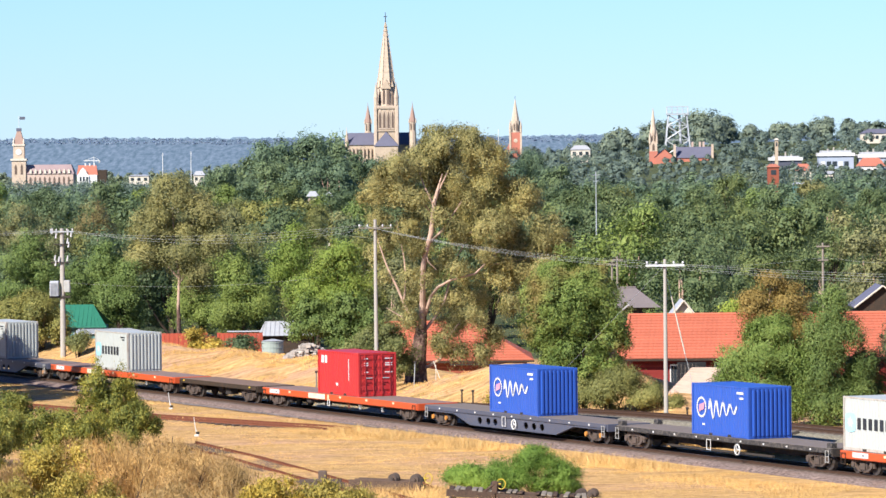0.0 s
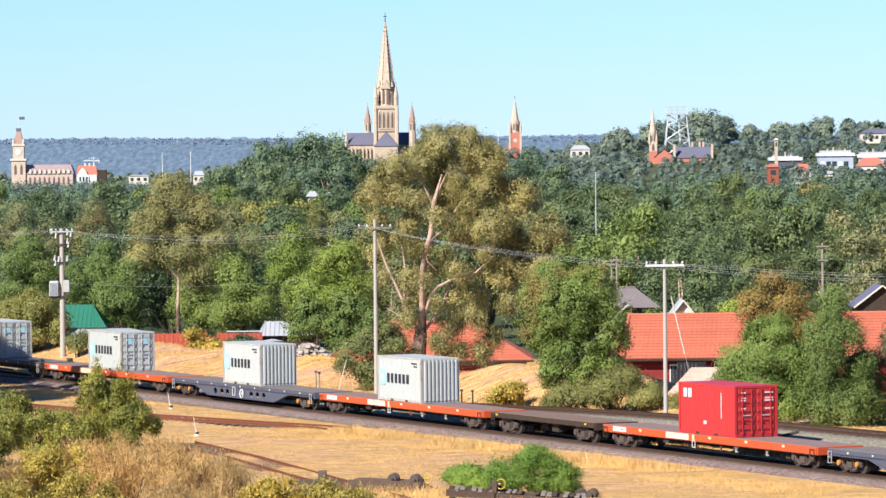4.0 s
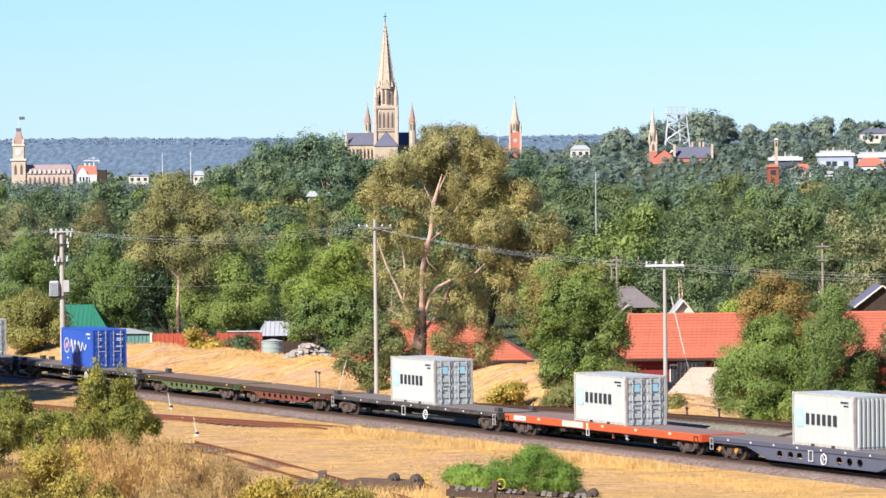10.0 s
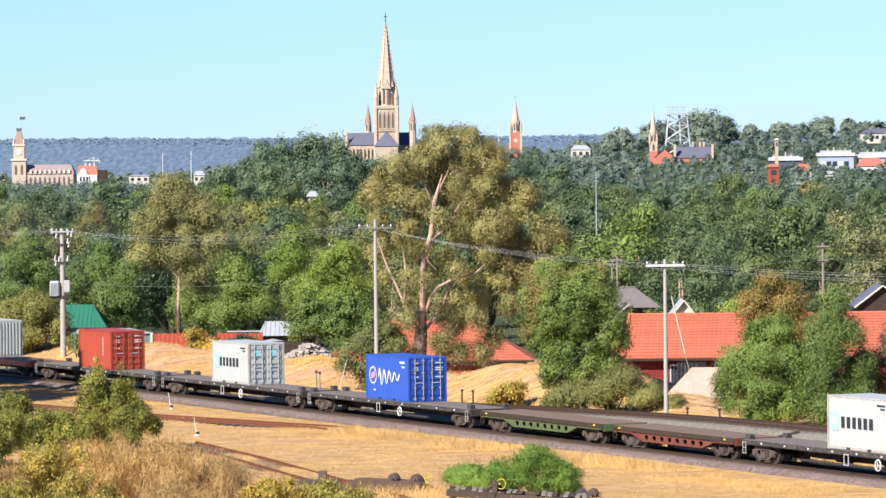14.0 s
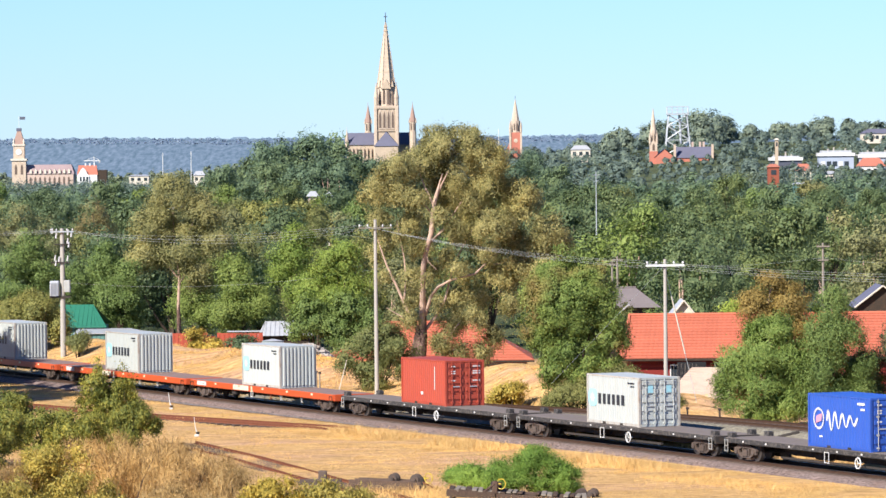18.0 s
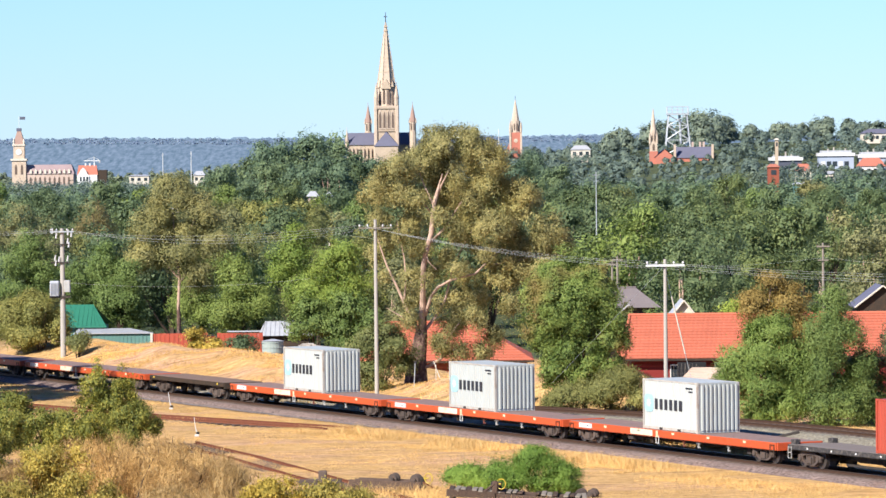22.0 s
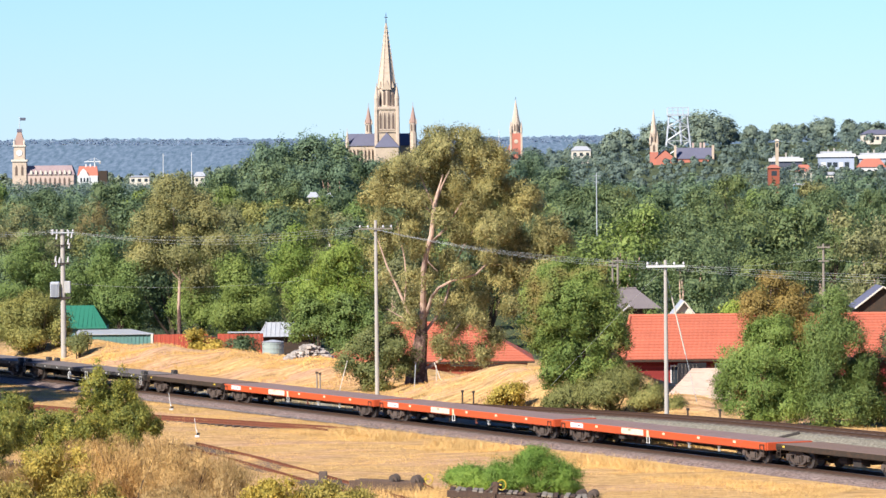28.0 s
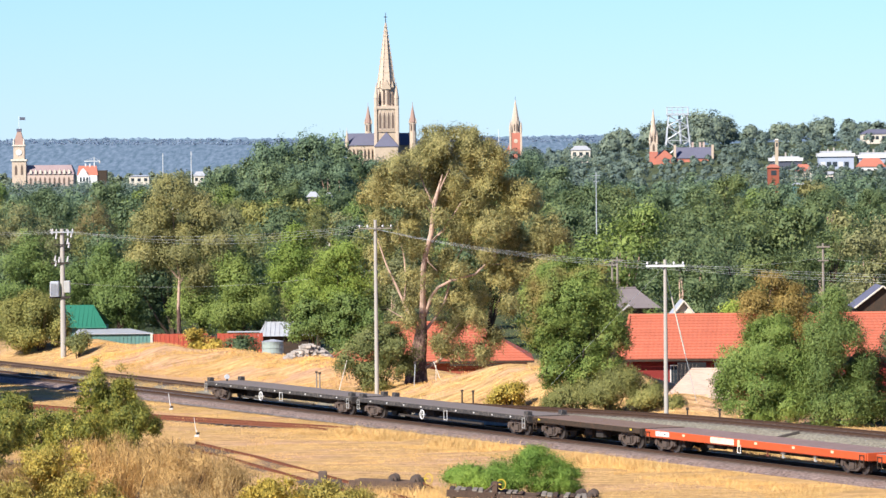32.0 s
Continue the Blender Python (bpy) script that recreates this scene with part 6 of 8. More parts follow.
def hip_house(name, x0, x1, y0, y1, z0, wall_h, ridge_h, wall, roof, label, hip=3.0, eave=0.5, hip_right=True):
    root = thing(name, pose(0, 0, 0), label, "house")
    ze, zr = z0 + wall_h, z0 + wall_h + ridge_h
    ym = (y0 + y1) / 2
    part("wall", Shape().box(x0 + eave, x1 - eave, y0 + eave, y0 + eave + 0.25, z0 - 1.5, ze), wall, root)
    part("wall", Shape().box(x0 + eave, x1 - eave, y1 - eave - 0.25, y1 - eave, z0 - 1.5, ze), wall, root)
    for x in (x0 + eave, x1 - eave - 0.25):
        part("wall", Shape().box(x, x + 0.25, y0 + eave + 0.25, y1 - eave - 0.25, z0 - 1.5, ze), wall, root)
    xr1 = x1 - hip if hip_right else x1
    A, B, C, D = (x0, y0, ze), (x1, y0, ze), (x1, y1, ze), (x0, y1, ze)
    R0, R1 = (x0 + hip, ym, zr), (xr1, ym, zr)
    part("roof_deck", Shape().add([A, B, C, D, R0, R1], [(0, 1, 5, 4), (2, 3, 4, 5), (3, 0, 4), (1, 2, 5), (3, 2, 1, 0)]), roof, root)
    tiled_plane(root, A, B, R1, R0, 15, 0.30, roof)
    tiled_plane(root, D, A, R0, R0, 12, 0.34, roof)
    part("ridge_capping", Shape().tube((R0[0], ym, zr + 0.05), (R1[0], ym, zr + 0.05), 0.11, n=8), roof, root)
    part("hip_capping", Shape().tube((x0, y0, ze + 0.06), (R0[0], ym, zr + 0.05), 0.10, n=8), roof, root)
    part("gutter", Shape().box(x0, x1, y0 - 0.12, y0 - 0.005, ze - 0.13, ze - 0.005), DARKBROWN, root, "dark brown gutter")
    return root


def opening(root, name, x, w, z, h, y, frame_mat=WHITE, glass=GLASS):
    fr = Shape()
    for a, b, c, d in ((x, x + w, z, z + 0.07), (x, x + w, z + h - 0.07, z + h), (x, x + 0.07, z + 0.07, z + h - 0.07), (x + w - 0.07, x + w, z + 0.07, z + h - 0.07), (x + w / 2 - 0.03, x + w / 2 + 0.03, z + 0.07, z + h - 0.07)):
        fr.box(a, b, y - 0.05, y - 0.004, c, d)
    win = part(name, fr, frame_mat, root)
    part("pane", Shape().box(x + 0.07, x + w - 0.07, y - 0.03, y - 0.012, z + 0.07, z + h - 0.07), glass, win)


big = hip_house("red_roofed_house", 11.3, 33.0, 300.0, 312.0, 0.0, 2.68, 2.5, MAROON, TILE, "long low house with an orange-red tiled roof and maroon walls", hip=0.6)
opening(big, "window", 14.2, 1.9, 1.0, 1.3, 300.5)
opening(big, "window", 17.0, 1.6, 0.9, 1.5, 300.5)
opening(big, "window", 22.5, 1.8, 1.0, 1.3, 300.5)
part("verandah_screen", Shape().box(14.6, 16.4, 299.2, 299.3, 0.2, 2.5), VOID, big)
lower = hip_house("red_roofed_house", -8.4, 6.4, 339.0, 351.0, -2.05, 2.95, 2.5, BRICK, TILE, "low brick house with an orange-red tiled hip roof", hip=4.2)
part("verandah_beam", Shape().box(0.4, 5.8, 338.5, 338.7, 0.60, 0.72), DARKBROWN, lower)

lean = thing("garden_shed", pose(0, 0, 0), "low shed with a tan sheet roof beside the house", "shed")
sh = Shape()
sh.add([(13.2, 285.2, 1.15), (17.1, 285.2, 0.85), (17.1, 289.4, 2.62), (15.0, 289.4, 2.62)], [(0, 1, 2, 3)])
sh.add([(13.2, 285.2, 1.09), (17.1, 285.2, 0.79), (17.1, 289.4, 2.56), (15.0, 289.4, 2.56)], [(3, 2, 1, 0)])
part("roof", sh, TANROOF, lean)
for k in range(11):
    t = k / 11 + 0.03
    part("roof_rib", Shape().tube((13.2 + 1.8 * t, 285.2 + 4.2 * t, 1.17 + 1.47 * t), (17.1, 285.2 + 4.2 * t, 0.87 + 1.77 * t), 0.03, n=5), TANROOF, lean)
part("wall", Shape().box(13.9, 16.9, 286.0, 286.15, 0.0, 1.05).box(16.75, 16.9, 286.15, 289.3, 0.0, 1.15), CREAM, lean)
dish = thing("wire_aviary", pose(15.0, 296.5, 0.4), "arched wire-mesh enclosure beside the house", "enclosure")
for k in range(7):
    pts = [(-0.7 + 0.23 * k, 0.0, 0.0)] + [(-0.7 + 0.23 * k, 0.75 - 0.75 * math.cos(a), 1.55 + 0.55 * math.sin(a)) for a in (0.0, 0.8, 1.6, 2.4, 3.14)] + [(-0.7 + 0.23 * k, 1.5, 0.0)]
    part("hoop", Shape().bent(pts, [0.009] * 7, 5), POLE_WOOD, dish)
for z in (0.5, 1.0, 1.5):
    part("rail", Shape().tube((-0.7, 0.0, z), (0.68, 0.0, z), 0.008, n=5), POLE_WOOD, dish)

green = thing("green_barn", pose(0, 0, 0), "shed with a dark green pitched sheet roof", "shed")
part("roof_sheet", Shape().add([(-32.4, 388.0, 1.75), (-27.4, 388.0, 1.75), (-28.7, 391.5, 3.45), (-32.4, 391.5, 3.45), (-32.4, 388.0, 1.68), (-27.4, 388.0, 1.68), (-28.7, 391.5, 3.38), (-32.4, 391.5, 3.38)], [(0, 1, 2, 3), (7, 6, 5, 4), (0, 4, 5, 1), (1, 5, 6, 2)]), GREENROOF, green)
for k in range(14):
    x = -32.3 + 0.36 * k
    part("roof_rib", Shape().tube((x, 388.0, 1.79), (min(x, -28.75), 391.5, 3.45), 0.012, n=5), GREENROOF, green)
part("wall", Shape().box(-32.3, -27.6, 388.4, 388.6, -2.6, 1.75).box(-27.8, -27.6, 388.6, 393.0, -2.6, 1.8), TEAL, green)
part("back_roof_sheet", Shape().add([(-32.4, 395.0, 1.75), (-27.4, 395.0, 1.75), (-28.7, 391.55, 3.44), (-32.4, 391.55, 3.44)], [(0, 1, 2, 3)]), GREENROOF, green)
teal = thing("teal_shed", pose(0, 0, 0), "long low shed with teal sheet walls and pale tin roof", "shed")
part("wall", Shape().box(-29.6, -23.4, 383.0, 383.2, -2.5, 1.35), TEAL, teal)
for k in range(20):
    part("wall_rib", Shape().box(-29.5 + 0.31 * k, -29.44 + 0.31 * k, 382.95, 383.0, -2.5, 1.32), TEAL, teal)
part("roof", Shape().add([(-29.7, 382.8, 1.36), (-23.3, 382.8, 1.36), (-25.5, 388.5, 1.52), (-29.7, 388.5, 1.52), (-29.7, 382.8, 1.42), (-23.3, 382.8, 1.42), (-25.5, 388.5, 1.59), (-29.7, 388.5, 1.59)], [(3, 2, 1, 0), (4, 5, 6, 7), (0, 1, 5, 4), (1, 2, 6, 5)]), TINROOF, teal)
fence = thing("sheet_fence", pose(0, 0, 0), "tall red sheet-metal fence behind the mound", "fence")
for k in range(24):
    x = -23.1 + 0.364 * k
    if -18.9 < x < -18.2:
        continue
    part("fence_panel", Shape().box(x, x + 0.35, 379.0, 379.03, -2.6, 1.48 + 0.012 * (k % 3)).box(x + 0.15, x + 0.2, 378.96, 379.0, -2.6, 1.46), REDFENCE, fence)
part("gate_post", Shape().box(-23.3, -23.12, 378.9, 379.1, -2.6, 1.52), CREAM, fence, "pale end post")
part("capping", Shape().box(-17.2, -14.3, 378.9, 379.6, 1.56, 1.64), TINROOF, fence, "grey sheet capping")
hoop = thing("basketball_hoop", pose(-18.55, 378.7, -3.25), "dark-framed basketball backboard and hoop at the red fence", "hoop")
part("post", Shape().tube((0, 0.1, 0), (0, 0.1, 4.3), 0.05, n=8), DARKROD, hoop)
bb = part("backboard", Shape().box(-0.5, 0.5, 0.0, 0.04, 3.85, 4.6), MAROON, hoop, "weathered backboard")
part("border", Shape().box(-0.5, 0.5, -0.03, -0.004, 3.85, 3.93).box(-0.5, 0.5, -0.03, -0.004, 4.52, 4.6).box(-0.5, -0.42, -0.03, -0.004, 3.93, 4.52).box(0.42, 0.5, -0.03, -0.004, 3.93, 4.52), DARKROD, bb)
part("ring", Shape().ring((0, -0.3, 4.0), (0, 0, 1), 0.23, 0.025), RUSTRED, hoop)
tank = thing("water_tank", pose(-13.5, 376.0, -2.4), "round grey-green corrugated water tank", "tank")
part("body", Shape().tube((0, 0, 0), (0, 0, 3.35), 0.85, n=22), GREYTANK, tank)
for k in range(9):
    part("hoop", Shape().ring((0, 0, 0.25 + 0.37 * k), (0, 0, 1), 0.86, 0.03, 22), GREYTANK, tank)
part("lid", Shape().cone((0, 0, 3.35), 0.9, 0.15, 22, 0.1), TINROOF, tank)
cott = thing("cottage", pose(0, 0, 0), "small cottage with a worn tin roof", "house")
part("wall", Shape().box(-14.8, -11.0, 388.8, 392.5, -2.8, 0.9), DARKBROWN, cott)
part("roof", Shape().add([(-15.2, 388.3, 0.85), (-10.6, 388.3, 0.85), (-10.6, 392.9, 0.85), (-15.2, 392.9, 0.85), (-14.6, 390.6, 1.95), (-11.3, 390.6, 1.95)], [(0, 1, 5, 4), (2, 3, 4, 5), (3, 0, 4), (1, 2, 5), (3, 2, 1, 0)]), TINROOF, cott)
for k in range(12):
    x = -14.9 + 0.37 * k
    part("roof_rib", Shape().tube((x, 388.3, 0.88), (min(max(x, -14.6), -11.3), 390.6, 1.98), 0.025, n=5), TINROOF, cott)
heap = Shape()
g = np.random.default_rng(9)
for _ in range(520):
    a, q = g.uniform(-1, 1), g.uniform(0, 1)
    cx, cy = -9.6 + a * 1.7, 338.0 + g.normal() * 0.35
    cz = float(ground_z(cx, cy)) + (1 - abs(a) ** 1.5) * 0.8 * q
    k = g.uniform(0.06, 0.16)
    pts = g.normal(size=(8, 3)) * 0.14 + np.array([[x, y, z] for z in (-1, 1) for x, y in ((-1, -1), (1, -1), (1, 1), (-1, 1))]) * [1.0, 0.8, 0.6]
    heap.add([(cx + p[0] * k, cy + p[1] * k, cz + p[2] * k) for p in pts], [(3, 2, 1, 0), (4, 5, 6, 7), (0, 1, 5, 4), (1, 2, 6, 5), (2, 3, 7, 6), (3, 0, 4, 7)])
tagged(part("rubble_heap", heap, RUBBLE), "heap of broken concrete and stone on the mound", "rubble", kind="stuff")
# roofs among the trees behind the long house
hipped = thing("far_cottage", pose(14.6, 384.0, -0.25), "cottage with a mauve-grey hipped roof among trees", "house")
part("wall", Shape().box(-2.7, 2.4, 0.5, 6.0, -3.5, 3.3), DARKBROWN, hipped)
part("roof", Shape().add([(-3.2, 0, 3.25), (2.9, 0, 3.25), (2.9, 6.5, 3.25), (-3.2, 6.5, 3.25), (-1.4, 3.2, 4.75), (1.0, 3.2, 4.75)], [(0, 1, 5, 4), (2, 3, 4, 5), (3, 0, 4), (1, 2, 5), (3, 2, 1, 0)]), MAUVEROOF, hipped)
part("ridge_capping", Shape().tube((-1.4, 3.2, 4.78), (1.0, 3.2, 4.78), 0.09, n=6), MAUVEROOF, hipped)
for name, x, y, w, d, zr, rm, wm, text in [("far_cottage", 19.4, 386.0, 2.2, 5.0, 3.5, TINROOF, CREAM, "white gabled cottage among trees"), ("far_cottage", 35.3, 384.0, 4.0, 6.0, 4.6, SLATE, DARKBROWN, "gabled house with white bargeboards")]:
    z0 = float(ground_z(x, y)) - 0.3
    h = thing(name, pose(x, y, 0), text, "house")
    part("wall", Shape().prism([(-w / 2, z0), (w / 2, z0), (w / 2, zr - 1.5), (0, zr - 0.1), (-w / 2, zr - 1.5)], 0, d), wm, h)
    for sg in (-1, 1):
        part("roof_slope", Shape().add([(sg * (w / 2 + 0.3), -0.35, zr - 1.72), (sg * (w / 2 + 0.3), d + 0.3, zr - 1.72), (0, d + 0.3, zr), (0, -0.35, zr), (sg * (w / 2 + 0.3), -0.35, zr - 1.80), (sg * (w / 2 + 0.3), d + 0.3, zr - 1.80), (0, d + 0.3, zr - 0.08), (0, -0.35, zr - 0.08)],
             [(0, 1, 2, 3), (7, 6, 5, 4), (0, 3, 7, 4), (1, 0, 4, 5)]), rm, h)
        part("bargeboard", Shape().bent([(sg * (w / 2 + 0.3), -0.4, zr - 1.76), (0, -0.4, zr - 0.02)], [0.07, 0.07], 5), CREAM, h)
    opening(h, "window", -0.6, 1.2, zr - 3.2, 1.1, -0.003)


# ---- poles and wires ----
def pole(name, x, y, z0, z1, r, material, label, arm=None, arm_z=0.35, lean=0.0, arm_mat=None, arm_h=0.06):
    root = thing(name, pose(x, y, z0), label, "power pole")
    part("shaft", Shape().bent([(0, 0, -0.4), (lean * 0.5, 0, (z1 - z0) * 0.5), (lean, 0, z1 - z0)], [r, r * 0.85, r * 0.68], 12), material, root)
    if arm:
        h = z1 - z0 - arm_z
        part("crossarm", Shape().box(-arm + lean, arm + lean, -r - 0.10, -r, h - arm_h, h + arm_h), arm_mat or (WHITE if material is CONCRETE else POLE_WOOD), root)
        for k in (-arm + 0.08, -arm * 0.45, arm * 0.45, arm - 0.08):
            part("insulator", Shape().tube((k + lean, -r - 0.05, h + 0.06), (k + lean, -r - 0.05, h + 0.14), 0.025, n=6).cone((k + lean, -r - 0.05, h + 0.12), 0.07, 0.12, 8, 0.04), PORCELAIN if material is CONCRETE else DARKROD, root)
    return root


p1 = pole("transformer_pole", -29.1, 365.0, 0.4, 10.15, 0.225, CONCRETE, "grey concrete power pole with transformer and switchgear", 0.9, 0.25, arm_mat=GALV, arm_h=0.045)
t = part("transformer", Shape().block(-0.95, -0.25, -0.45, 0.3, 4.6, 5.75, 0.06), GALV, p1, "pale grey pole transformer")
for k in range(6):
    part("cooling_fin", Shape().box(-0.9 + 0.11 * k, -0.86 + 0.11 * k, -0.52, -0.45, 4.7, 5.6), GALV, t)
part("bracket", Shape().box(-1.0, 0.6, -0.3, -0.2, 4.45, 4.6), DARKROD, p1)
part("switch_box", Shape().block(0.12, 0.6, -0.4, 0.1, 4.9, 5.8, 0.05), LADDER_GREY, p1, "grey switch box")
for k, (x, z) in enumerate([(-0.75, 9.35), (-0.45, 9.0), (0.45, 9.25), (0.7, 9.1), (0.42, 8.6), (0.5, 8.3), (-0.55, 7.3), (-0.25, 7.2), (0.4, 7.25), (-0.5, 6.9)]):
    part("bushing", Shape().tube((x, -0.25, z), (x + 0.05, -0.25, z + 0.42), 0.075, 0.05, 8), PORCELAIN, p1)
part("switch_frame", Shape().box(-0.85, 0.6, -0.3, -0.22, 7.1, 7.2).box(-0.6, 0.75, -0.3, -0.22, 8.5, 8.58), DARKROD, p1)
p2 = pole("power_pole", -4.4, 310.6, 0.2, 11.45, 0.145, CONCRETE, "tall grey concrete power pole beside the line", 1.1, 0.55, arm_mat=POLE_WOOD, arm_h=0.035)
p3 = pole("power_pole", 12.4, 267.2, 0.4, 9.75, 0.135, CONCRETE, "grey concrete power pole with white crossarm", 1.08, 0.35)
part("stay", Shape().tube((0.0, 0.12, 8.8), (1.75, 0.9, 1.3), 0.014, n=6), GALV, p3)
part("stay_guard", Shape().tube((0.36, 0.28, 7.25), (1.12, 0.62, 4.0), 0.04, n=6), CREAM, p3, "pale stay guard")
for name, x, y, h, arm, text in [("power_pole", 15.3, 420.0, 8.6, 0.5, "timber power pole among the trees"), ("power_pole", 14.9, 421.5, 8.2, 0.3, "timber power pole among the trees"), ("power_pole", 31.8, 400.0, 9.4, 0.55, "timber power pole with two crossarms")]:
    z0 = float(ground_z(x, y))
    pp = pole(name, x, y, z0, z0 + h, 0.14, POLE_WOOD, text, arm, 0.3)
    if arm == 0.55:
        part("lower_crossarm", Shape().box(-0.45, 0.45, -0.22, -0.13, h - 1.5, h - 1.4), POLE_WOOD, pp)
mast = thing("radio_mast", pose(18.0, 560.0, float(ground_z(18.0, 560.0))), "tall thin grey radio mast", "mast")
top = 12.9 - float(ground_z(18.0, 560.0))
part("shaft", Shape().tube((0, 0, -0.3), (0, 0, top), 0.09, 0.045, 8), GALV, mast)
part("aerial", Shape().tube((-0.5, 0, top - 0.4), (0.5, 0, top - 0.4), 0.03, n=5).tube((-0.3, 0, top - 1.1), (0.3, 0, top - 1.1), 0.03, n=5), GALV, mast)


def wire(a, b, sag, r=0.0058, n=14):
    a, b = Vector(a), Vector(b)
    pts = [a.lerp(b, i / n) - Vector((0, 0, sag * 4 * (i / n) * (1 - i / n))) for i in range(n + 1)]
    tagged(part("power_line", Shape().bent(pts, [r] * (n + 1), 4), WIRE), "thin grey power line sagging between the poles", "cable", "power lines along the railway")


for k, (o1, o2) in enumerate([(-0.8, -1.0), (-0.4, -0.5), (0.4, 0.5), (0.8, 1.0)]):
    wire((-29.1 + o1, 364.7, 10.05 - 0.1 * (k % 2)), (-4.4 + o2, 310.3, 11.1), 0.6 + 0.16 * k)
    drop = (0.0, 0.14, 0.36, 0.5)[k]
    wire((-4.4 + o2, 310.3, 11.1 - drop), (12.4 + o2, 266.9, 9.65 - drop), 0.4)
    wire((12.4 + o2, 266.9, 9.65 - drop), (32.0 + o2, 222.0, 9.9 - drop), 0.3)
    wire((-29.1 + o1, 364.7, 10.05 - 0.1 * (k % 2)), (-62.0 + o1, 432.0, 11.0), 0.9 + 0.1 * k)
wire((-28.6, 364.7, 6.0), (-4.6, 360.0, 7.0), 0.75)
wire((15.3, 419.9, 5.9), (31.8, 399.9, 6.5), 0.6)
wire((31.8, 399.9, 6.5), (46.0, 380.0, 7.0), 0.6)
wire((15.3, 419.9, 5.9), (-12.0, 440.0, 8.6), 0.5)
stay = thing("guy_wire", pose(0, 0, 0), "steel guy wire with an insulator staying the pole", "cable")
part("insulator", Shape().tube((10.55, 272.0, 7.05), (10.25, 272.7, 6.75), 0.05, n=6), PORCELAIN, stay)
part("strand", Shape().tube((12.3, 267.3, 9.3), (6.3, 283.0, 2.0), 0.007, n=5), GALV, stay)

# ---- lineside furniture ----
for s, u, h, lean, mat, text in [(-43.4, 10.8, 1.35, 0, POLE_WOOD, "short timber post with dark cap"), (-43.1, 10.9, 1.3, 0, POLE_WOOD, "short weathered timber post"), (-24.0, 12.3, 0.75, 0, DARKROD, "dark steel fence post"), (-22.6, 12.4, 0.75, 0, DARKROD, "dark steel fence post"),
                                 (8.0, 11.3, 1.05, 0, DARKROD, "rusty steel fence post"), (12.2, 11.1, 1.1, 0, DARKROD, "rusty steel fence post"), (-37.6, 15.2, 1.6, 0.1, GALV, "leaning white marker post")]:
    q = plan(s, u)
    z = float(ground_z(q.x, q.y))
    po = thing("marker_post" if mat is not DARKROD else "fence_post", pose(q.x, q.y, z), text, "post")
    part("shaft", Shape().bent([(0, 0, -0.2), (lean, 0, h)], [0.03, 0.026] if lean else [0.06, 0.05], 7), mat, po)
    part("cap", Shape().block(lean - 0.09, lean + 0.09, -0.09, 0.09, h, h + 0.12, 0.02), DARKROD, po)
for a, b, text in [((-6.95, 313.4, 0.1), (-6.4, 314.0, 2.2), "leaning white steel stake"), ((0.05, 311.9, 0.1), (-0.7, 312.6, 2.1), "leaning white steel stake"), ((-0.55, 312.4, 0.1), (-0.55, 312.4, 1.9), "thin upright steel stake")]:
    st = thing("steel_stake", pose(0, 0, 0), text, "stake")
    part("rod", Shape().tube(a, b, 0.028, n=6), CREAM, st)
    part("tip", Shape().tube(b, (b[0], b[1], b[2] + 0.06), 0.05, n=6), DARKROD, st)
for x, y, text in [(-17.0, 296.4, "white point indicator leaning beside the track"), (-13.9, 267.4, "small white point lever stand")]:
    z = float(ground_z(x, y))
    si = thing("point_lever", pose(x, y, z) @ Matrix.Diagonal((0.75, 0.75, 0.85, 1)), text, "rail signal")
    part("base", Shape().block(-0.17, 0.17, -0.12, 0.12, 0, 0.12, 0.03), WHITE, si)
    part("lever", Shape().bent([(0.0, 0, 0.1), (-0.10, 0, 0.6), (-0.20, 0, 1.25)], [0.032, 0.026, 0.022], 6), WHITE, si)
    part("strut", Shape().tube((0.16, 0, 0.0), (-0.08, 0, 0.55), 0.018, n=5), WHITE, si)
    part("weight", Shape().block(-0.05, 0.2, -0.08, 0.08, 0.14, 0.3, 0.03), UNDER, si)
TIMBER = surface("rotten_brown_timber", (0.17, 0.115, 0.085), (0.085, 0.058, 0.046), (0.045, 0.034, 0.03), scale=5.0, rough=0.95, bump=0.8, depth=0.05, dirty=0.85, vary=0.4)
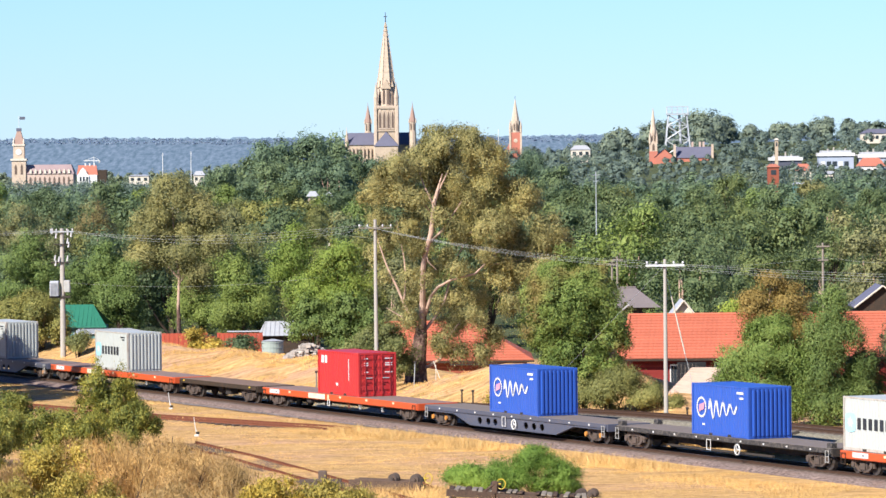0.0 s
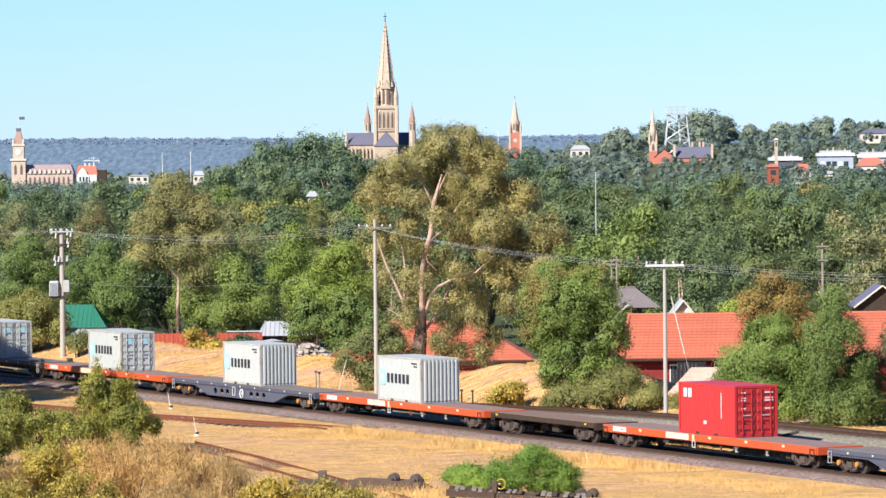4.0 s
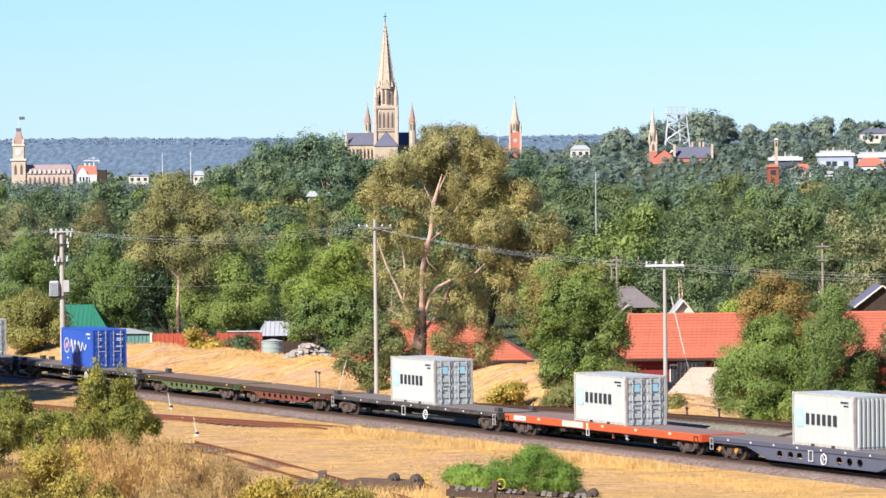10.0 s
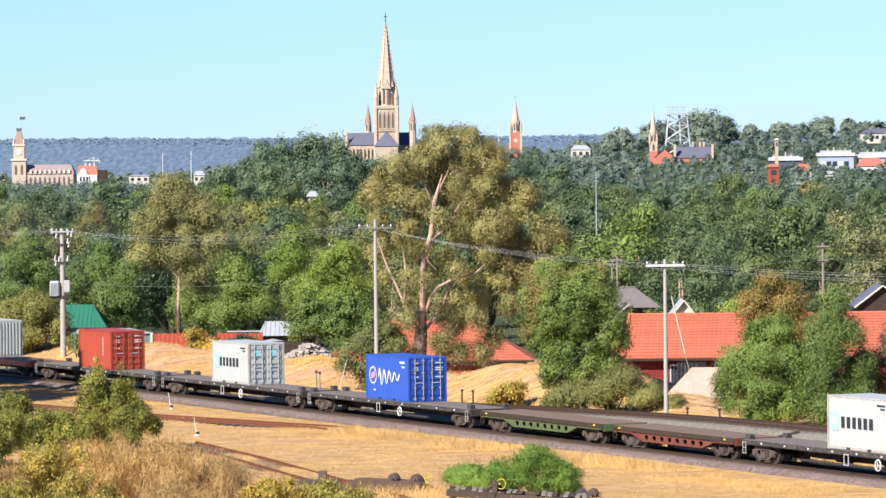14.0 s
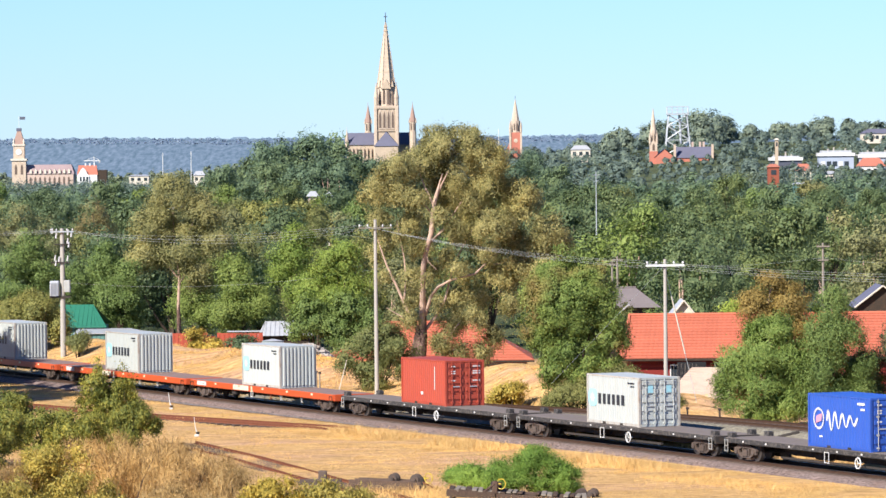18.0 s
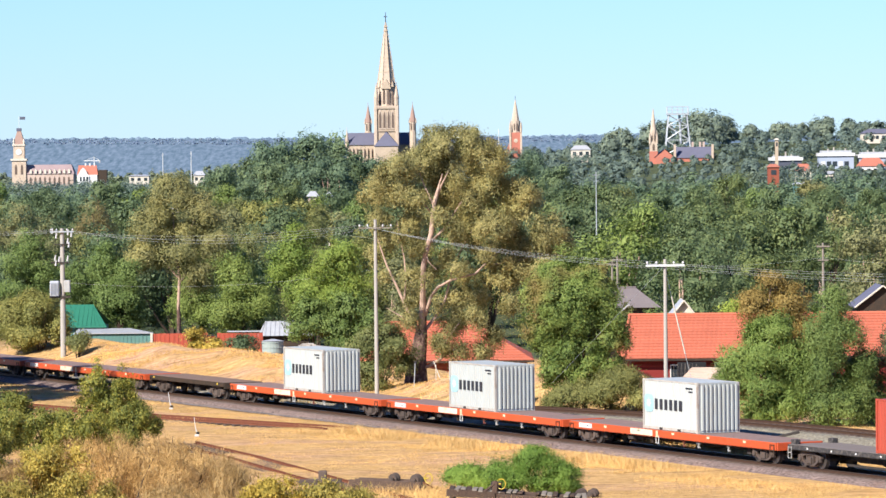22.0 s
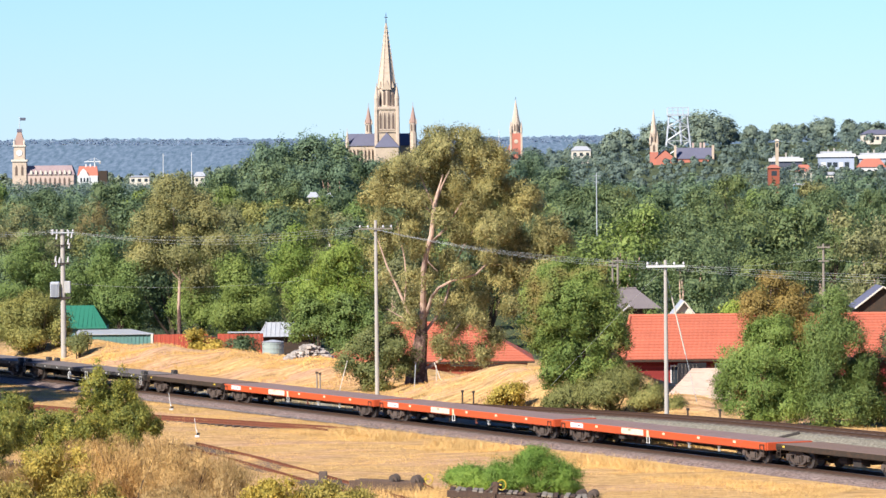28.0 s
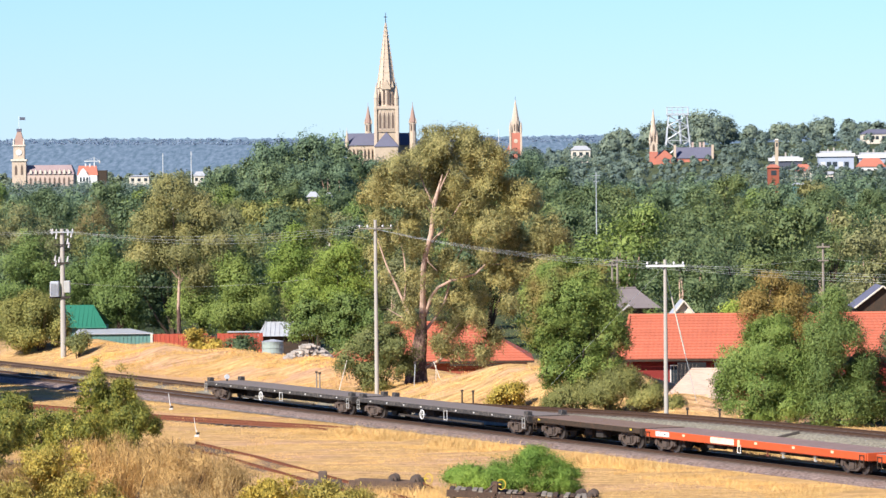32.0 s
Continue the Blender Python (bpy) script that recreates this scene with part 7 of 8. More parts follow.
# old bogies and frames dumped in the grass
for x, y, turn, n, text in [(-2.7, 225.5, -10, 2, "derelict brown wagon underframe with small wheels"), (6.2, 218.6, -10, 3, "rusty wheelset abandoned in the grass")]:
    z = float(ground_z(x, y)) - (0.45 if n == 3 else 0.05)
    old = thing("derelict_underframe", pose(x, y, z, 0, 2.0 if n == 2 else 0, turn), text, "wreck")
    jig = random.Random(int(x * 10))
    if n < 3:
        for yy in (-0.75, 0.0, 0.75):
            part("frame_beam", Shape().block(-1.7 + jig.uniform(0, 0.3), 1.6 - jig.uniform(0, 0.3), yy - 0.10, yy + 0.10, 0.22, 0.50 + jig.uniform(-0.06, 0.06), 0.03), TIMBER, old)
        for k in range(9):
            w = jig.uniform(0.16, 0.30)
            t = part("cross_timber", Shape().block(-w / 2, w / 2, -0.68, 0.68, 0, 0.10, 0.02), TIMBER, old)
            t.matrix_basis = pose(-1.5 + 0.36 * k, jig.uniform(-0.03, 0.03), 0.40 + jig.uniform(-0.02, 0.02), jig.uniform(-1, 1), 0, jig.uniform(-3, 3))
        part("side_plank", Shape().block(-1.75, 1.7, -0.90, -0.86, 0.16, 0.56, 0.01), TIMBER, old)
        part("end_box", Shape().block(1.35, 1.75, -0.30, 0.30, 0.2, 0.72, 0.04), UNDER, old)
        part("hand_wheel", Shape().ring((2.0, -0.5, 0.72), (0.6, 1, 0), 0.24, 0.025).tube((2.0, -0.5, 0.72), (1.7, -0.2, 0.7), 0.03, n=6), YELLOW, old, "yellow brake hand wheel")
        part("bent_rod", Shape().bent([(1.7, -0.3, 0.5), (2.4, -0.4, 0.2), (3.1, -0.5, 0.02)], [0.04, 0.035, 0.03], 6), RUST_RAIL, old)
    for x0 in ((0.25, 1.3) if n == 2 else (1.45,) if n == 1 else (0.0, 0.55)):
        ws = part("wheelset", Shape().tube((x0, -0.5, 0.62), (x0, 0.5, 0.62), 0.07, n=8), BOGIE, old)
        for yy in (-0.3, 0.3):
            part("wheel", Shape().tube((x0, yy - 0.07, 0.62), (x0, yy + 0.07, 0.62), 0.20, n=16).tube((x0, yy + 0.07, 0.62), (x0, yy + 0.11, 0.62), 0.24, n=16), BOGIE, ws)
        part("axle_stand", Shape().block(x0 - 0.15, x0 + 0.15, -0.2, 0.2, 0.0, 0.56, 0.03), SLEEPER, old)
wreck = thing("derelict_underframe", pose(0.05, 217.2, -0.10, 0, 4.0, -3), "broken timber wagon frame with weathered planks lying in grass", "wreck")
jig = random.Random(41)
for yy in (-0.85, -0.28, 0.28, 0.85):
    part("frame_beam", Shape().block(0.05 + jig.uniform(0, 0.25), 6.4 - jig.uniform(0, 0.6), yy - 0.09, yy + 0.09, 0.48, 0.74 + jig.uniform(-0.03, 0.03), 0.03), TIMBER, wreck)
for k in range(24):
    if k in (6, 13, 14, 19):
        continue
    w = jig.uniform(0.17, 0.25)
    b = part("deck_plank", Shape().block(-w / 2, w / 2, -0.95 + jig.uniform(-0.08, 0.1), 0.95 + jig.uniform(-0.1, 0.08), 0, 0.06, 0.012), POLE_WOOD if k % 3 else TIMBER, wreck)
    b.matrix_basis = pose(0.2 + 0.262 * k, 0, 0.755 + jig.uniform(-0.015, 0.03), jig.uniform(-2, 2), jig.uniform(-3, 3), jig.uniform(-3, 3))
part("side_plank", Shape().block(0.0, 2.2, -1.02, -0.96, 0.46, 0.78, 0.01), TIMBER, wreck)
part("side_plank", Shape().block(2.5, 6.2, -1.02, -0.96, 0.40, 0.68, 0.01), TIMBER, wreck)
for x in (0.25, 2.25, 4.3, 6.1):
    part("prop", Shape().block(x - 0.12, x + 0.12, -0.7, 0.7, -0.1, 0.5 if x < 3 else 0.62, 0.03), SLEEPER, wreck)
part("end_post", Shape().block(2.05, 2.30, -0.95, -0.70, 0.70, 1.28, 0.03), TIMBER, wreck)
part("bolster_block", Shape().block(1.95, 2.45, -0.45, 0.25, 0.78, 1.18, 0.04), UNDER, wreck)
part("brace", Shape().bent([(1.35, -0.9, 0.55), (1.8, -0.92, 0.85), (2.15, -0.92, 1.15)], [0.05, 0.05, 0.05], 6), TIMBER, wreck)
part("hand_wheel", Shape().ring((2.45, -0.9, 1.16), (0.5, 1, 0), 0.23, 0.022).tube((2.45, -0.9, 1.16), (2.25, -0.8, 1.16), 0.03, n=6), YELLOW, wreck, "yellow brake hand wheel")
stump = thing("buffer_stop", pose(-5.8, 225.6, float(ground_z(-5.8, 225.6))), "weathered timber buffer stop in the grass", "buffer stop")
part("post", Shape().block(-0.2, 0.2, -0.2, 0.2, -0.2, 1.0, 0.03), SLEEPER, stump)
part("beam", Shape().block(-1.1, 0.9, -0.14, 0.14, 0.35, 0.6, 0.02), SLEEPER, stump)
bolt = thing("drain_chute", pose(0, 0, 0), "dark steel drain chute on the ballast bank", "drain")
part("channel", Shape().bent([plan(28.7, 4.3, 0.72), plan(29.2, 5.4, 1.0), plan(29.7, 6.4, 1.28)], [0.09, 0.10, 0.10], 6), DARKROD, bolt)


# ---- landmarks of the town, far off ----
def lancet(root, x, z, w, h, y, material=OPENING_SHADE, name="lancet_window"):
    sh = Shape().prism([(x - w / 2, z), (x + w / 2, z), (x + w / 2, z + h * 0.72), (x + w * 0.25, z + h * 0.9), (x, z + h), (x - w * 0.25, z + h * 0.9), (x - w / 2, z + h * 0.72)], y - 0.10, y - 0.02)
    part(name, sh, material, root)


def pinnacle(root, x, y, z, r, h, mat, roof=None):
    p = part("pinnacle", Shape().tube((x, y, z), (x, y, z + h * 0.35), r, n=8), mat, root)
    part("pinnacle_spire", Shape().cone((x, y, z + h * 0.35), r * 1.15, h * 0.62, 8, 0.05).tube((x, y, z + h * 0.95), (x, y, z + h * 1.04), 0.1, n=5), roof or mat, p)


CX, CY, CB = -28.9, 2500.0, -2.0
cath = thing("cathedral", pose(0, 0, 0), "great sandstone cathedral with a tall pale spire", "church")
part("tower", Shape().box(CX - 5.6, CX + 5.6, CY - 5.6, CY + 5.6, CB, 35.5), SANDSTONE, cath)
for sx in (-1, 1):
    for sy in (-1, 1):
        part("buttress", Shape().block(CX + sx * 5.6 - 0.9, CX + sx * 5.6 + 0.9, CY + sy * 5.6 - 0.9, CY + sy * 5.6 + 0.9, CB, 36.5, 0.3), PALESTONE, cath)
        pinnacle(cath, CX + sx * 5.3, CY + sy * 5.3, 36.5, 1.15, 12.0, PALESTONE)
part("parapet", Shape().box(CX - 6.3, CX + 6.3, CY - 6.3, CY + 6.3, 35.5, 36.6), PALESTONE, cath)
part("belfry", Shape().tube((CX, CY, 36.6), (CX, CY, 46.0), 4.9, 4.75, n=8), PALESTONE, cath)
part("spire", Shape().cone((CX, CY, 46.0), 5.15, 34.2, 8, 0.32, 0.5), PALESTONE, cath, "pale stone octagonal spire")
part("cross", Shape().tube((CX, CY, 79.8), (CX, CY, 85.4), 0.28, 0.14, 6).box(CX - 0.9, CX + 0.9, CY - 0.12, CY + 0.12, 83.0, 83.4), DARKROD, cath, "dark iron cross")
for k in range(8):
    # the ribs of the spire, studded with crockets
    a = 6.2832 * (k + 0.5) / 8
    rib = part("spire_rib", Shape().tube((CX + 5.2 * math.cos(a), CY + 5.2 * math.sin(a), 46.0), (CX + 0.35 * math.cos(a), CY + 0.35 * math.sin(a), 80.0), 0.26, 0.12, 5), SANDSTONE, cath)
    for q in range(1, 15):
        r = 5.2 - 4.85 * q / 15
        part("crocket", Shape().cone((CX + (r + 0.12) * math.cos(a), CY + (r + 0.12) * math.sin(a), 46.0 + 34.0 * q / 15), 0.34, 0.7, 5, 0.08), SANDSTONE, rib)
for z in (54.0, 61.0, 68.0):
    part("spire_band", Shape().cone((CX, CY, z), 4.85 * (80.5 - z) / 34.2 + 0.36, 0.6, 8, 4.85 * (79.9 - z) / 34.2 + 0.30, 0.5), SANDSTONE, cath)
for k in (-3.3, -1.1, 1.1, 3.3):
    part("window_surround", Shape().prism([(CX + k - 0.95, 24.2), (CX + k + 0.95, 24.2), (CX + k + 0.95, 33.0), (CX + k, 35.0), (CX + k - 0.95, 33.0)], CY - 5.9, CY - 5.6), PALESTONE, cath)
    lancet(cath, CX + k, 25.0, 1.15, 8.6, CY - 5.9)
lancet(cath, CX - 1.15, 37.5, 1.3, 8.0, CY - 4.6)
lancet(cath, CX + 1.15, 37.5, 1.3, 8.0, CY - 4.6)
for k in (-3.3, 3.3):
    lancet(cath, CX + k, 37.5, 1.0, 7.0, CY - 3.9)
part("belfry_gable", Shape().prism([(CX - 2.6, 45.4), (CX + 2.6, 45.4), (CX, 50.6)], CY - 5.2, CY - 3.2), SANDSTONE, cath)
for k in (-3.6, 3.6):
    part("lucarne", Shape().prism([(CX + k * 0.9 - 0.7, 46.4), (CX + k * 0.9 + 0.7, 46.4), (CX + k * 0.9, 50.0)], CY - 4.0, CY - 2.6), SANDSTONE, cath)
for z in (23.2, 35.0):
    part("string_course", Shape().box(CX - 6.2, CX + 6.2, CY - 6.2, CY + 6.2, z, z + 0.5), SANDSTONE, cath)
part("nave", Shape().box(CX - 21.0, CX + 14.0, CY + 6.0, CY + 20.0, CB, 16.2), SANDSTONE, cath)
part("nave_roof", Shape().add([(CX - 21.5, CY + 5.4, 16.2), (CX + 14.5, CY + 5.4, 16.2), (CX + 14.5, CY + 20.6, 16.2), (CX - 21.5, CY + 20.6, 16.2), (CX - 21.0, CY + 13.0, 22.6), (CX + 14.0, CY + 13.0, 22.6)], [(0, 1, 5, 4), (2, 3, 4, 5), (3, 0, 4), (1, 2, 5), (3, 2, 1, 0)]), SLATE, cath, "blue-grey slate roof")
part("porch", Shape().box(CX - 6.0, CX + 6.0, CY - 15.0, CY - 6.3, CB, 15.6), SANDSTONE, cath)
part("porch_roof", Shape().add([(CX - 6.6, CY - 15.5, 15.5), (CX + 6.6, CY - 15.5, 15.5), (CX + 6.6, CY - 6.3, 15.5), (CX - 6.6, CY - 6.3, 15.5), (CX - 0.2, CY - 9.0, 23.0), (CX + 0.2, CY - 6.3, 23.0)], [(0, 1, 4), (1, 2, 5, 4), (3, 0, 4, 5), (3, 2, 1, 0)]), SLATE, cath)
for k in range(8):
    lancet(cath, CX - 19.0 + k * 1.9, 9.5, 0.9, 4.5, CY + 6.0)
    part("nave_buttress", Shape().box(CX - 20.2 + k * 1.95, CX - 19.8 + k * 1.95, CY + 5.2, CY + 6.0, CB, 14.6), PALESTONE, cath)
for x, z in ((CX - 10.0, 28.0), (CX + 13.6, 28.0)):
    ty = CY + (22.6 if x < CX else 1.0)
    tw = part("turret", Shape().tube((x, ty, CB), (x, ty, z - 5.0), 2.0, 1.9, n=8).tube((x, ty, z - 5.0), (x, ty, z), 1.75, n=8), PALESTONE, cath)
    part("turret_spire", Shape().cone((x, ty, z), 2.05, 9.4, 8, 0.06, 0.5).tube((x, ty, z + 9.2), (x, ty, z + 10.6), 0.12, n=5), REDSPIRE, tw, "brown stone turret spire")
    for a in (-0.8, 0.8):
        part("turret_opening", Shape().box(x + a - 0.3, x + a + 0.3, ty - 1.85, ty - 1.74, z - 4.2, z - 0.8), OPENING_SHADE, tw)
    for a in (-1.75, 1.75):
        part("turret_pinnacle", Shape().cone((x + a, ty - 1.0, z - 0.5), 0.45, 2.8, 6, 0.04), PALESTONE, tw)
pinnacle(cath, CX - 21.0, CY + 6.0, 14.0, 0.9, 11.0, PALESTONE)

X2, Y2 = 34.8, 2300.0
steeple = thing("church_steeple", pose(0, 0, 0), "slim red brick and cream church steeple", "church")
part("tower", Shape().box(X2 - 2.0, X2 + 3.2, Y2 - 2.5, Y2 + 2.5, 0.0, 21.5), PALEBRICK, steeple)
part("belfry", Shape().tube((X2 + 0.6, Y2, 21.5), (X2 + 0.6, Y2, 27.0), 2.3, n=8), PALESTONE, steeple)
part("spire", Shape().cone((X2 + 0.6, Y2, 27.0), 2.1, 10.6, 8, 0.1, 0.5), PALESTONE, steeple)
part("finial", Shape().tube((X2 + 0.6, Y2, 37.4), (X2 + 0.6, Y2, 39.0), 0.12, n=5), DARKROD, steeple)
for sx in (-2.0, 3.2):
    pinnacle(steeple, X2 + sx, Y2 - 2.5, 21.5, 0.5, 6.0, PALESTONE)
    part("quoin", Shape().box(X2 + sx - 0.45, X2 + sx + 0.45, Y2 - 2.8, Y2 - 2.1, 0.0, 21.6), PALESTONE, steeple)
part("clock_face", Shape().tube((X2 + 0.6, Y2 - 2.62, 17.6), (X2 + 0.6, Y2 - 2.52, 17.6), 1.0, n=14), PALESTONE, steeple)
lancet(steeple, X2 + 0.0, 22.6, 0.7, 3.6, Y2 - 2.2)
lancet(steeple, X2 + 1.3, 22.6, 0.7, 3.6, Y2 - 2.2)
part("gable", Shape().prism([(X2 - 4.2, 0.0), (X2 - 2.0, 0.0), (X2 - 2.0, 17.0), (X2 - 3.0, 14.6), (X2 - 4.2, 13.0)], Y2 - 1.5, Y2 + 12), PALEBRICK, steeple)

X3, Y3 = 84.0, 1900.0
red = thing("brick_church", pose(0, 0, 0), "red brick church with slate roof and small cream spire", "church")
part("nave", Shape().box(92.6, 107.2, Y3, Y3 + 9, -2, 9.9), PALEBRICK, red)
part("nave_roof", Shape().add([(92.2, Y3 - 0.4, 9.8), (107.4, Y3 - 0.4, 9.8), (107.4, Y3 + 9.4, 9.8), (92.2, Y3 + 9.4, 9.8), (92.2, Y3 + 4.5, 14.2), (107.4, Y3 + 4.5, 14.2)], [(0, 1, 5, 4), (2, 3, 4, 5), (3, 0, 4), (1, 2, 5), (3, 2, 1, 0)]), SLATE, red)
for x in (92.0, 107.0):
    part("gable_coping", Shape().prism([(x, 8.5), (x + 0.9, 8.5), (x + 0.9, 15.2), (x, 15.2)], Y3 - 0.8, Y3 + 0.2), PALESTONE, red)
for k in range(4):
    lancet(red, 94.6 + 3.4 * k, 4.4, 1.8, 3.6, Y3, PALESTONE, "arched_window_surround")
    lancet(red, 94.6 + 3.4 * k, 4.6, 1.1, 2.9, Y3 - 0.09, VOID)
part("transept", Shape().prism([(84.6, -2), (92.0, -2), (92.0, 10.4), (88.4, 13.2), (84.6, 10.4)], Y3 - 2.5, Y3 + 8), PALEBRICK, red)
part("transept_roof", Shape().add([(84.2, Y3 - 2.8, 10.2), (88.4, Y3 - 2.8, 13.7), (88.4, Y3 + 8, 13.7), (84.2, Y3 + 8, 10.2), (92.4, Y3 - 2.8, 10.2), (92.4, Y3 + 8, 10.2)], [(0, 1, 2, 3), (1, 4, 5, 2)]), SLATE, red)
part("tower", Shape().box(82.5, 85.5, Y3 - 1.5, Y3 + 1.5, -2, 16.2), PALESTONE, red)
part("belfry", Shape().tube((X3, Y3, 16.2), (X3, Y3, 19.6), 1.35, n=8), PALESTONE, red)
part("tower_base", Shape().box(82.4, 85.6, Y3 - 1.6, Y3 + 1.6, -2, 12.6), PALEBRICK, red)
part("spire", Shape().cone((X3, Y3, 19.6), 1.5, 10.0, 8, 0.1, 0.5), PALESTONE, red, "cream stone spire")
for x in (82.6, 85.4):
    pinnacle(red, x, Y3 - 1.4, 15.5, 0.45, 5.0, PALESTONE)
lancet(red, X3, 12.9, 0.9, 2.8, Y3 - 1.5)
lancet(red, X3 - 0.45, 16.8, 0.45, 2.4, Y3 - 1.25)
lancet(red, X3 + 0.5, 16.8, 0.45, 2.4, Y3 - 1.25)
for x in (99.6, 102.6, 104.0):
    part("chimney", Shape().box(x, x + 0.8, Y3 + 8, Y3 + 8.8, 13.0, 16.2), PINKSTONE, red)

lk = thing("lookout_tower", pose(98.6, 2000.0, 0), "white steel lattice lookout tower with railed platform", "tower")
corners = [(-4.4, -3.5), (4.4, -3.5), (4.4, 3.5), (-4.4, 3.5)]
levels = [(10.0, 1.35), (17.0, 1.12), (23.0, 0.98), (27.6, 0.9)]
for i in range(4):
    a, b = corners[i], corners[(i + 1) % 4]
    part("leg", Shape().tube((a[0] * 1.3, a[1] * 1.3, 8.0), (a[0] * 0.85, a[1] * 0.85, 27.6), 0.28, n=6), GALV, lk)
    for (z0, k0), (z1, k1) in zip(levels, levels[1:]):
        part("brace", Shape().tube((a[0] * k0, a[1] * k0, z0), (b[0] * k1, b[1] * k1, z1), 0.15, n=5).tube((b[0] * k0, b[1] * k0, z0), (a[0] * k1, a[1] * k1, z1), 0.15, n=5).tube((a[0] * k1, a[1] * k1, z1), (b[0] * k1, b[1] * k1, z1), 0.15, n=5), GALV, lk)
    part("railing", Shape().tube((a[0], a[1], 28.2), (b[0], b[1], 28.2), 0.12, n=5).tube((a[0], a[1], 30.9), (b[0], b[1], 30.9), 0.14, n=5).tube((a[0], a[1], 29.6), (b[0], b[1], 29.6), 0.08, n=5), GALV, lk)
    for j in range(4):
        t = j / 4
        x, y = a[0] + (b[0] - a[0]) * t, a[1] + (b[1] - a[1]) * t
        part("railing_post", Shape().tube((x, y, 27.8), (x, y, 30.9), 0.1, n=5), GALV, lk)
part("platform", Shape().box(-4.6, 4.6, -3.7, 3.7, 27.5, 27.9), GALV, lk)
part("stair_column", Shape().tube((1.8, 0, 6.0), (0.8, 0, 27.5), 0.55, n=6), GALV, lk)

MANSARD = surface("mansard_slate", (0.36, 0.27, 0.265), (0.27, 0.20, 0.20), scale=0.3, rough=0.8, bump=0.1)
TX, TY = -230.0, 2600.0
hall = thing("town_hall", pose(0, 0, 0), "ornate pink stucco town hall with a clock tower", "town hall")
part("tower", Shape().box(TX - 3.8, TX + 3.8, TY - 3.8, TY + 3.8, -14, 9.5), PALESTONE, hall)
part("cornice", Shape().box(TX - 4.4, TX + 4.4, TY - 4.4, TY + 4.4, 9.5, 10.6), CREAM, hall)
part("clock_stage", Shape().box(TX - 3.0, TX + 3.0, TY - 3.0, TY + 3.0, 10.6, 17.6), PALESTONE, hall)
part("clock_face", Shape().tube((TX, TY - 3.25, 14.2), (TX, TY - 3.05, 14.2), 1.6, n=16), WHITE, hall, "white clock face")
part("upper_cornice", Shape().box(TX - 3.5, TX + 3.5, TY - 3.5, TY + 3.5, 17.6, 18.4), CREAM, hall)
part("mansard", Shape().cone((TX, TY, 18.4), 4.3, 7.2, 4, 1.5, 0.5), REDSPIRE, hall, "brown mansard tower roof")
part("crown_rail", Shape().box(TX - 1.3, TX + 1.3, TY - 1.3, TY + 1.3, 25.6, 27.2), SLATE, hall)
part("flagpole", Shape().tube((TX, TY, 27.0), (TX, TY, 33.8), 0.14, n=6), WHITE, hall)
part("flag", Shape().box(TX + 0.4, TX + 3.4, TY - 0.05, TY + 0.05, 31.8, 33.4), BLUEGREY, hall, "small dark blue flag")
for k in (-1.6, 1.6):
    lancet(hall, TX + k, 2.0, 1.3, 5.6, TY - 3.8)
    pinnacle(hall, TX + k * 1.7, TY - 2.7, 18.2, 0.5, 4.0, CREAM)
part("wing", Shape().box(TX + 3.8, TX + 29.5, TY - 3.0, TY + 12.0, -14, 2.2), PINKSTONE, hall)
part("wing_roof", Shape().add([(TX + 3.8, TY - 3.4, 2.2), (TX + 30.0, TY - 3.4, 2.2), (TX + 30.0, TY + 12.4, 2.2), (TX + 3.8, TY + 12.4, 2.2), (TX + 3.8, TY + 2.0, 7.2), (TX + 28.0, TY + 2.0, 7.2), (TX + 28.0, TY + 8.0, 7.2), (TX + 3.8, TY + 8.0, 7.2)], [(0, 1, 5, 4), (1, 2, 6, 5), (4, 5, 6, 7), (2, 3, 7, 6)]), MANSARD, hall, "dusty pink-brown mansard roof")
for k in range(9):
    lancet(hall, TX + 6.2 + 2.6 * k, -3.4, 1.1, 4.2, TY - 3.0)
    part("roof_dormer", Shape().prism([(TX + 5.8 + 2.6 * k, 2.4), (TX + 7.0 + 2.6 * k, 2.4), (TX + 7.0 + 2.6 * k, 4.2), (TX + 6.4 + 2.6 * k, 4.9), (TX + 5.8 + 2.6 * k, 4.2)], TY - 3.7, TY - 1.5), CREAM, hall)

# slim masts and a crane over the far town
for px, py, z0, z1, text in [(-152.0, 2600.0, -6.0, 13.0, "slim white mast over the far town"), (-136.6, 2600.0, -6.0, 13.6, "slim white mast over the far town"), (30.8, 2600.0, 2.0, 24.0, "slim pale mast on the hill")]:
    mm = thing("radio_mast", pose(px, py, z0), text, "mast")
    part("shaft", Shape().tube((0, 0, 0), (0, 0, z1 - z0), 0.28, 0.16, 6), WHITE, mm)
    part("aerial", Shape().tube((-0.5, 0, z1 - z0 - 1.2), (0.5, 0, z1 - z0 - 1.2), 0.1, n=5), WHITE, mm)
crane = thing("tower_crane", pose(-193.0, 2650.0, -12.0), "white tower crane beside the town hall", "crane")
part("mast", Shape().box(-0.2, 0.2, -0.2, 0.2, 0, 21.5), WHITE, crane)
part("jib", Shape().box(-5.6, 3.4, -0.2, 0.2, 20.8, 21.2), WHITE, crane)
part("tie_bar", Shape().tube((0, 0, 23.0), (-4.6, 0, 21.3), 0.07, n=5).tube((0, 0, 23.0), (3.0, 0, 21.3), 0.07, n=5).tube((0, 0, 21.3), (0, 0, 23.2), 0.2, n=5), WHITE, crane)
part("counterweight", Shape().block(2.6, 3.4, -0.3, 0.3, 19.8, 20.8, 0.1), CONCRETE, crane)

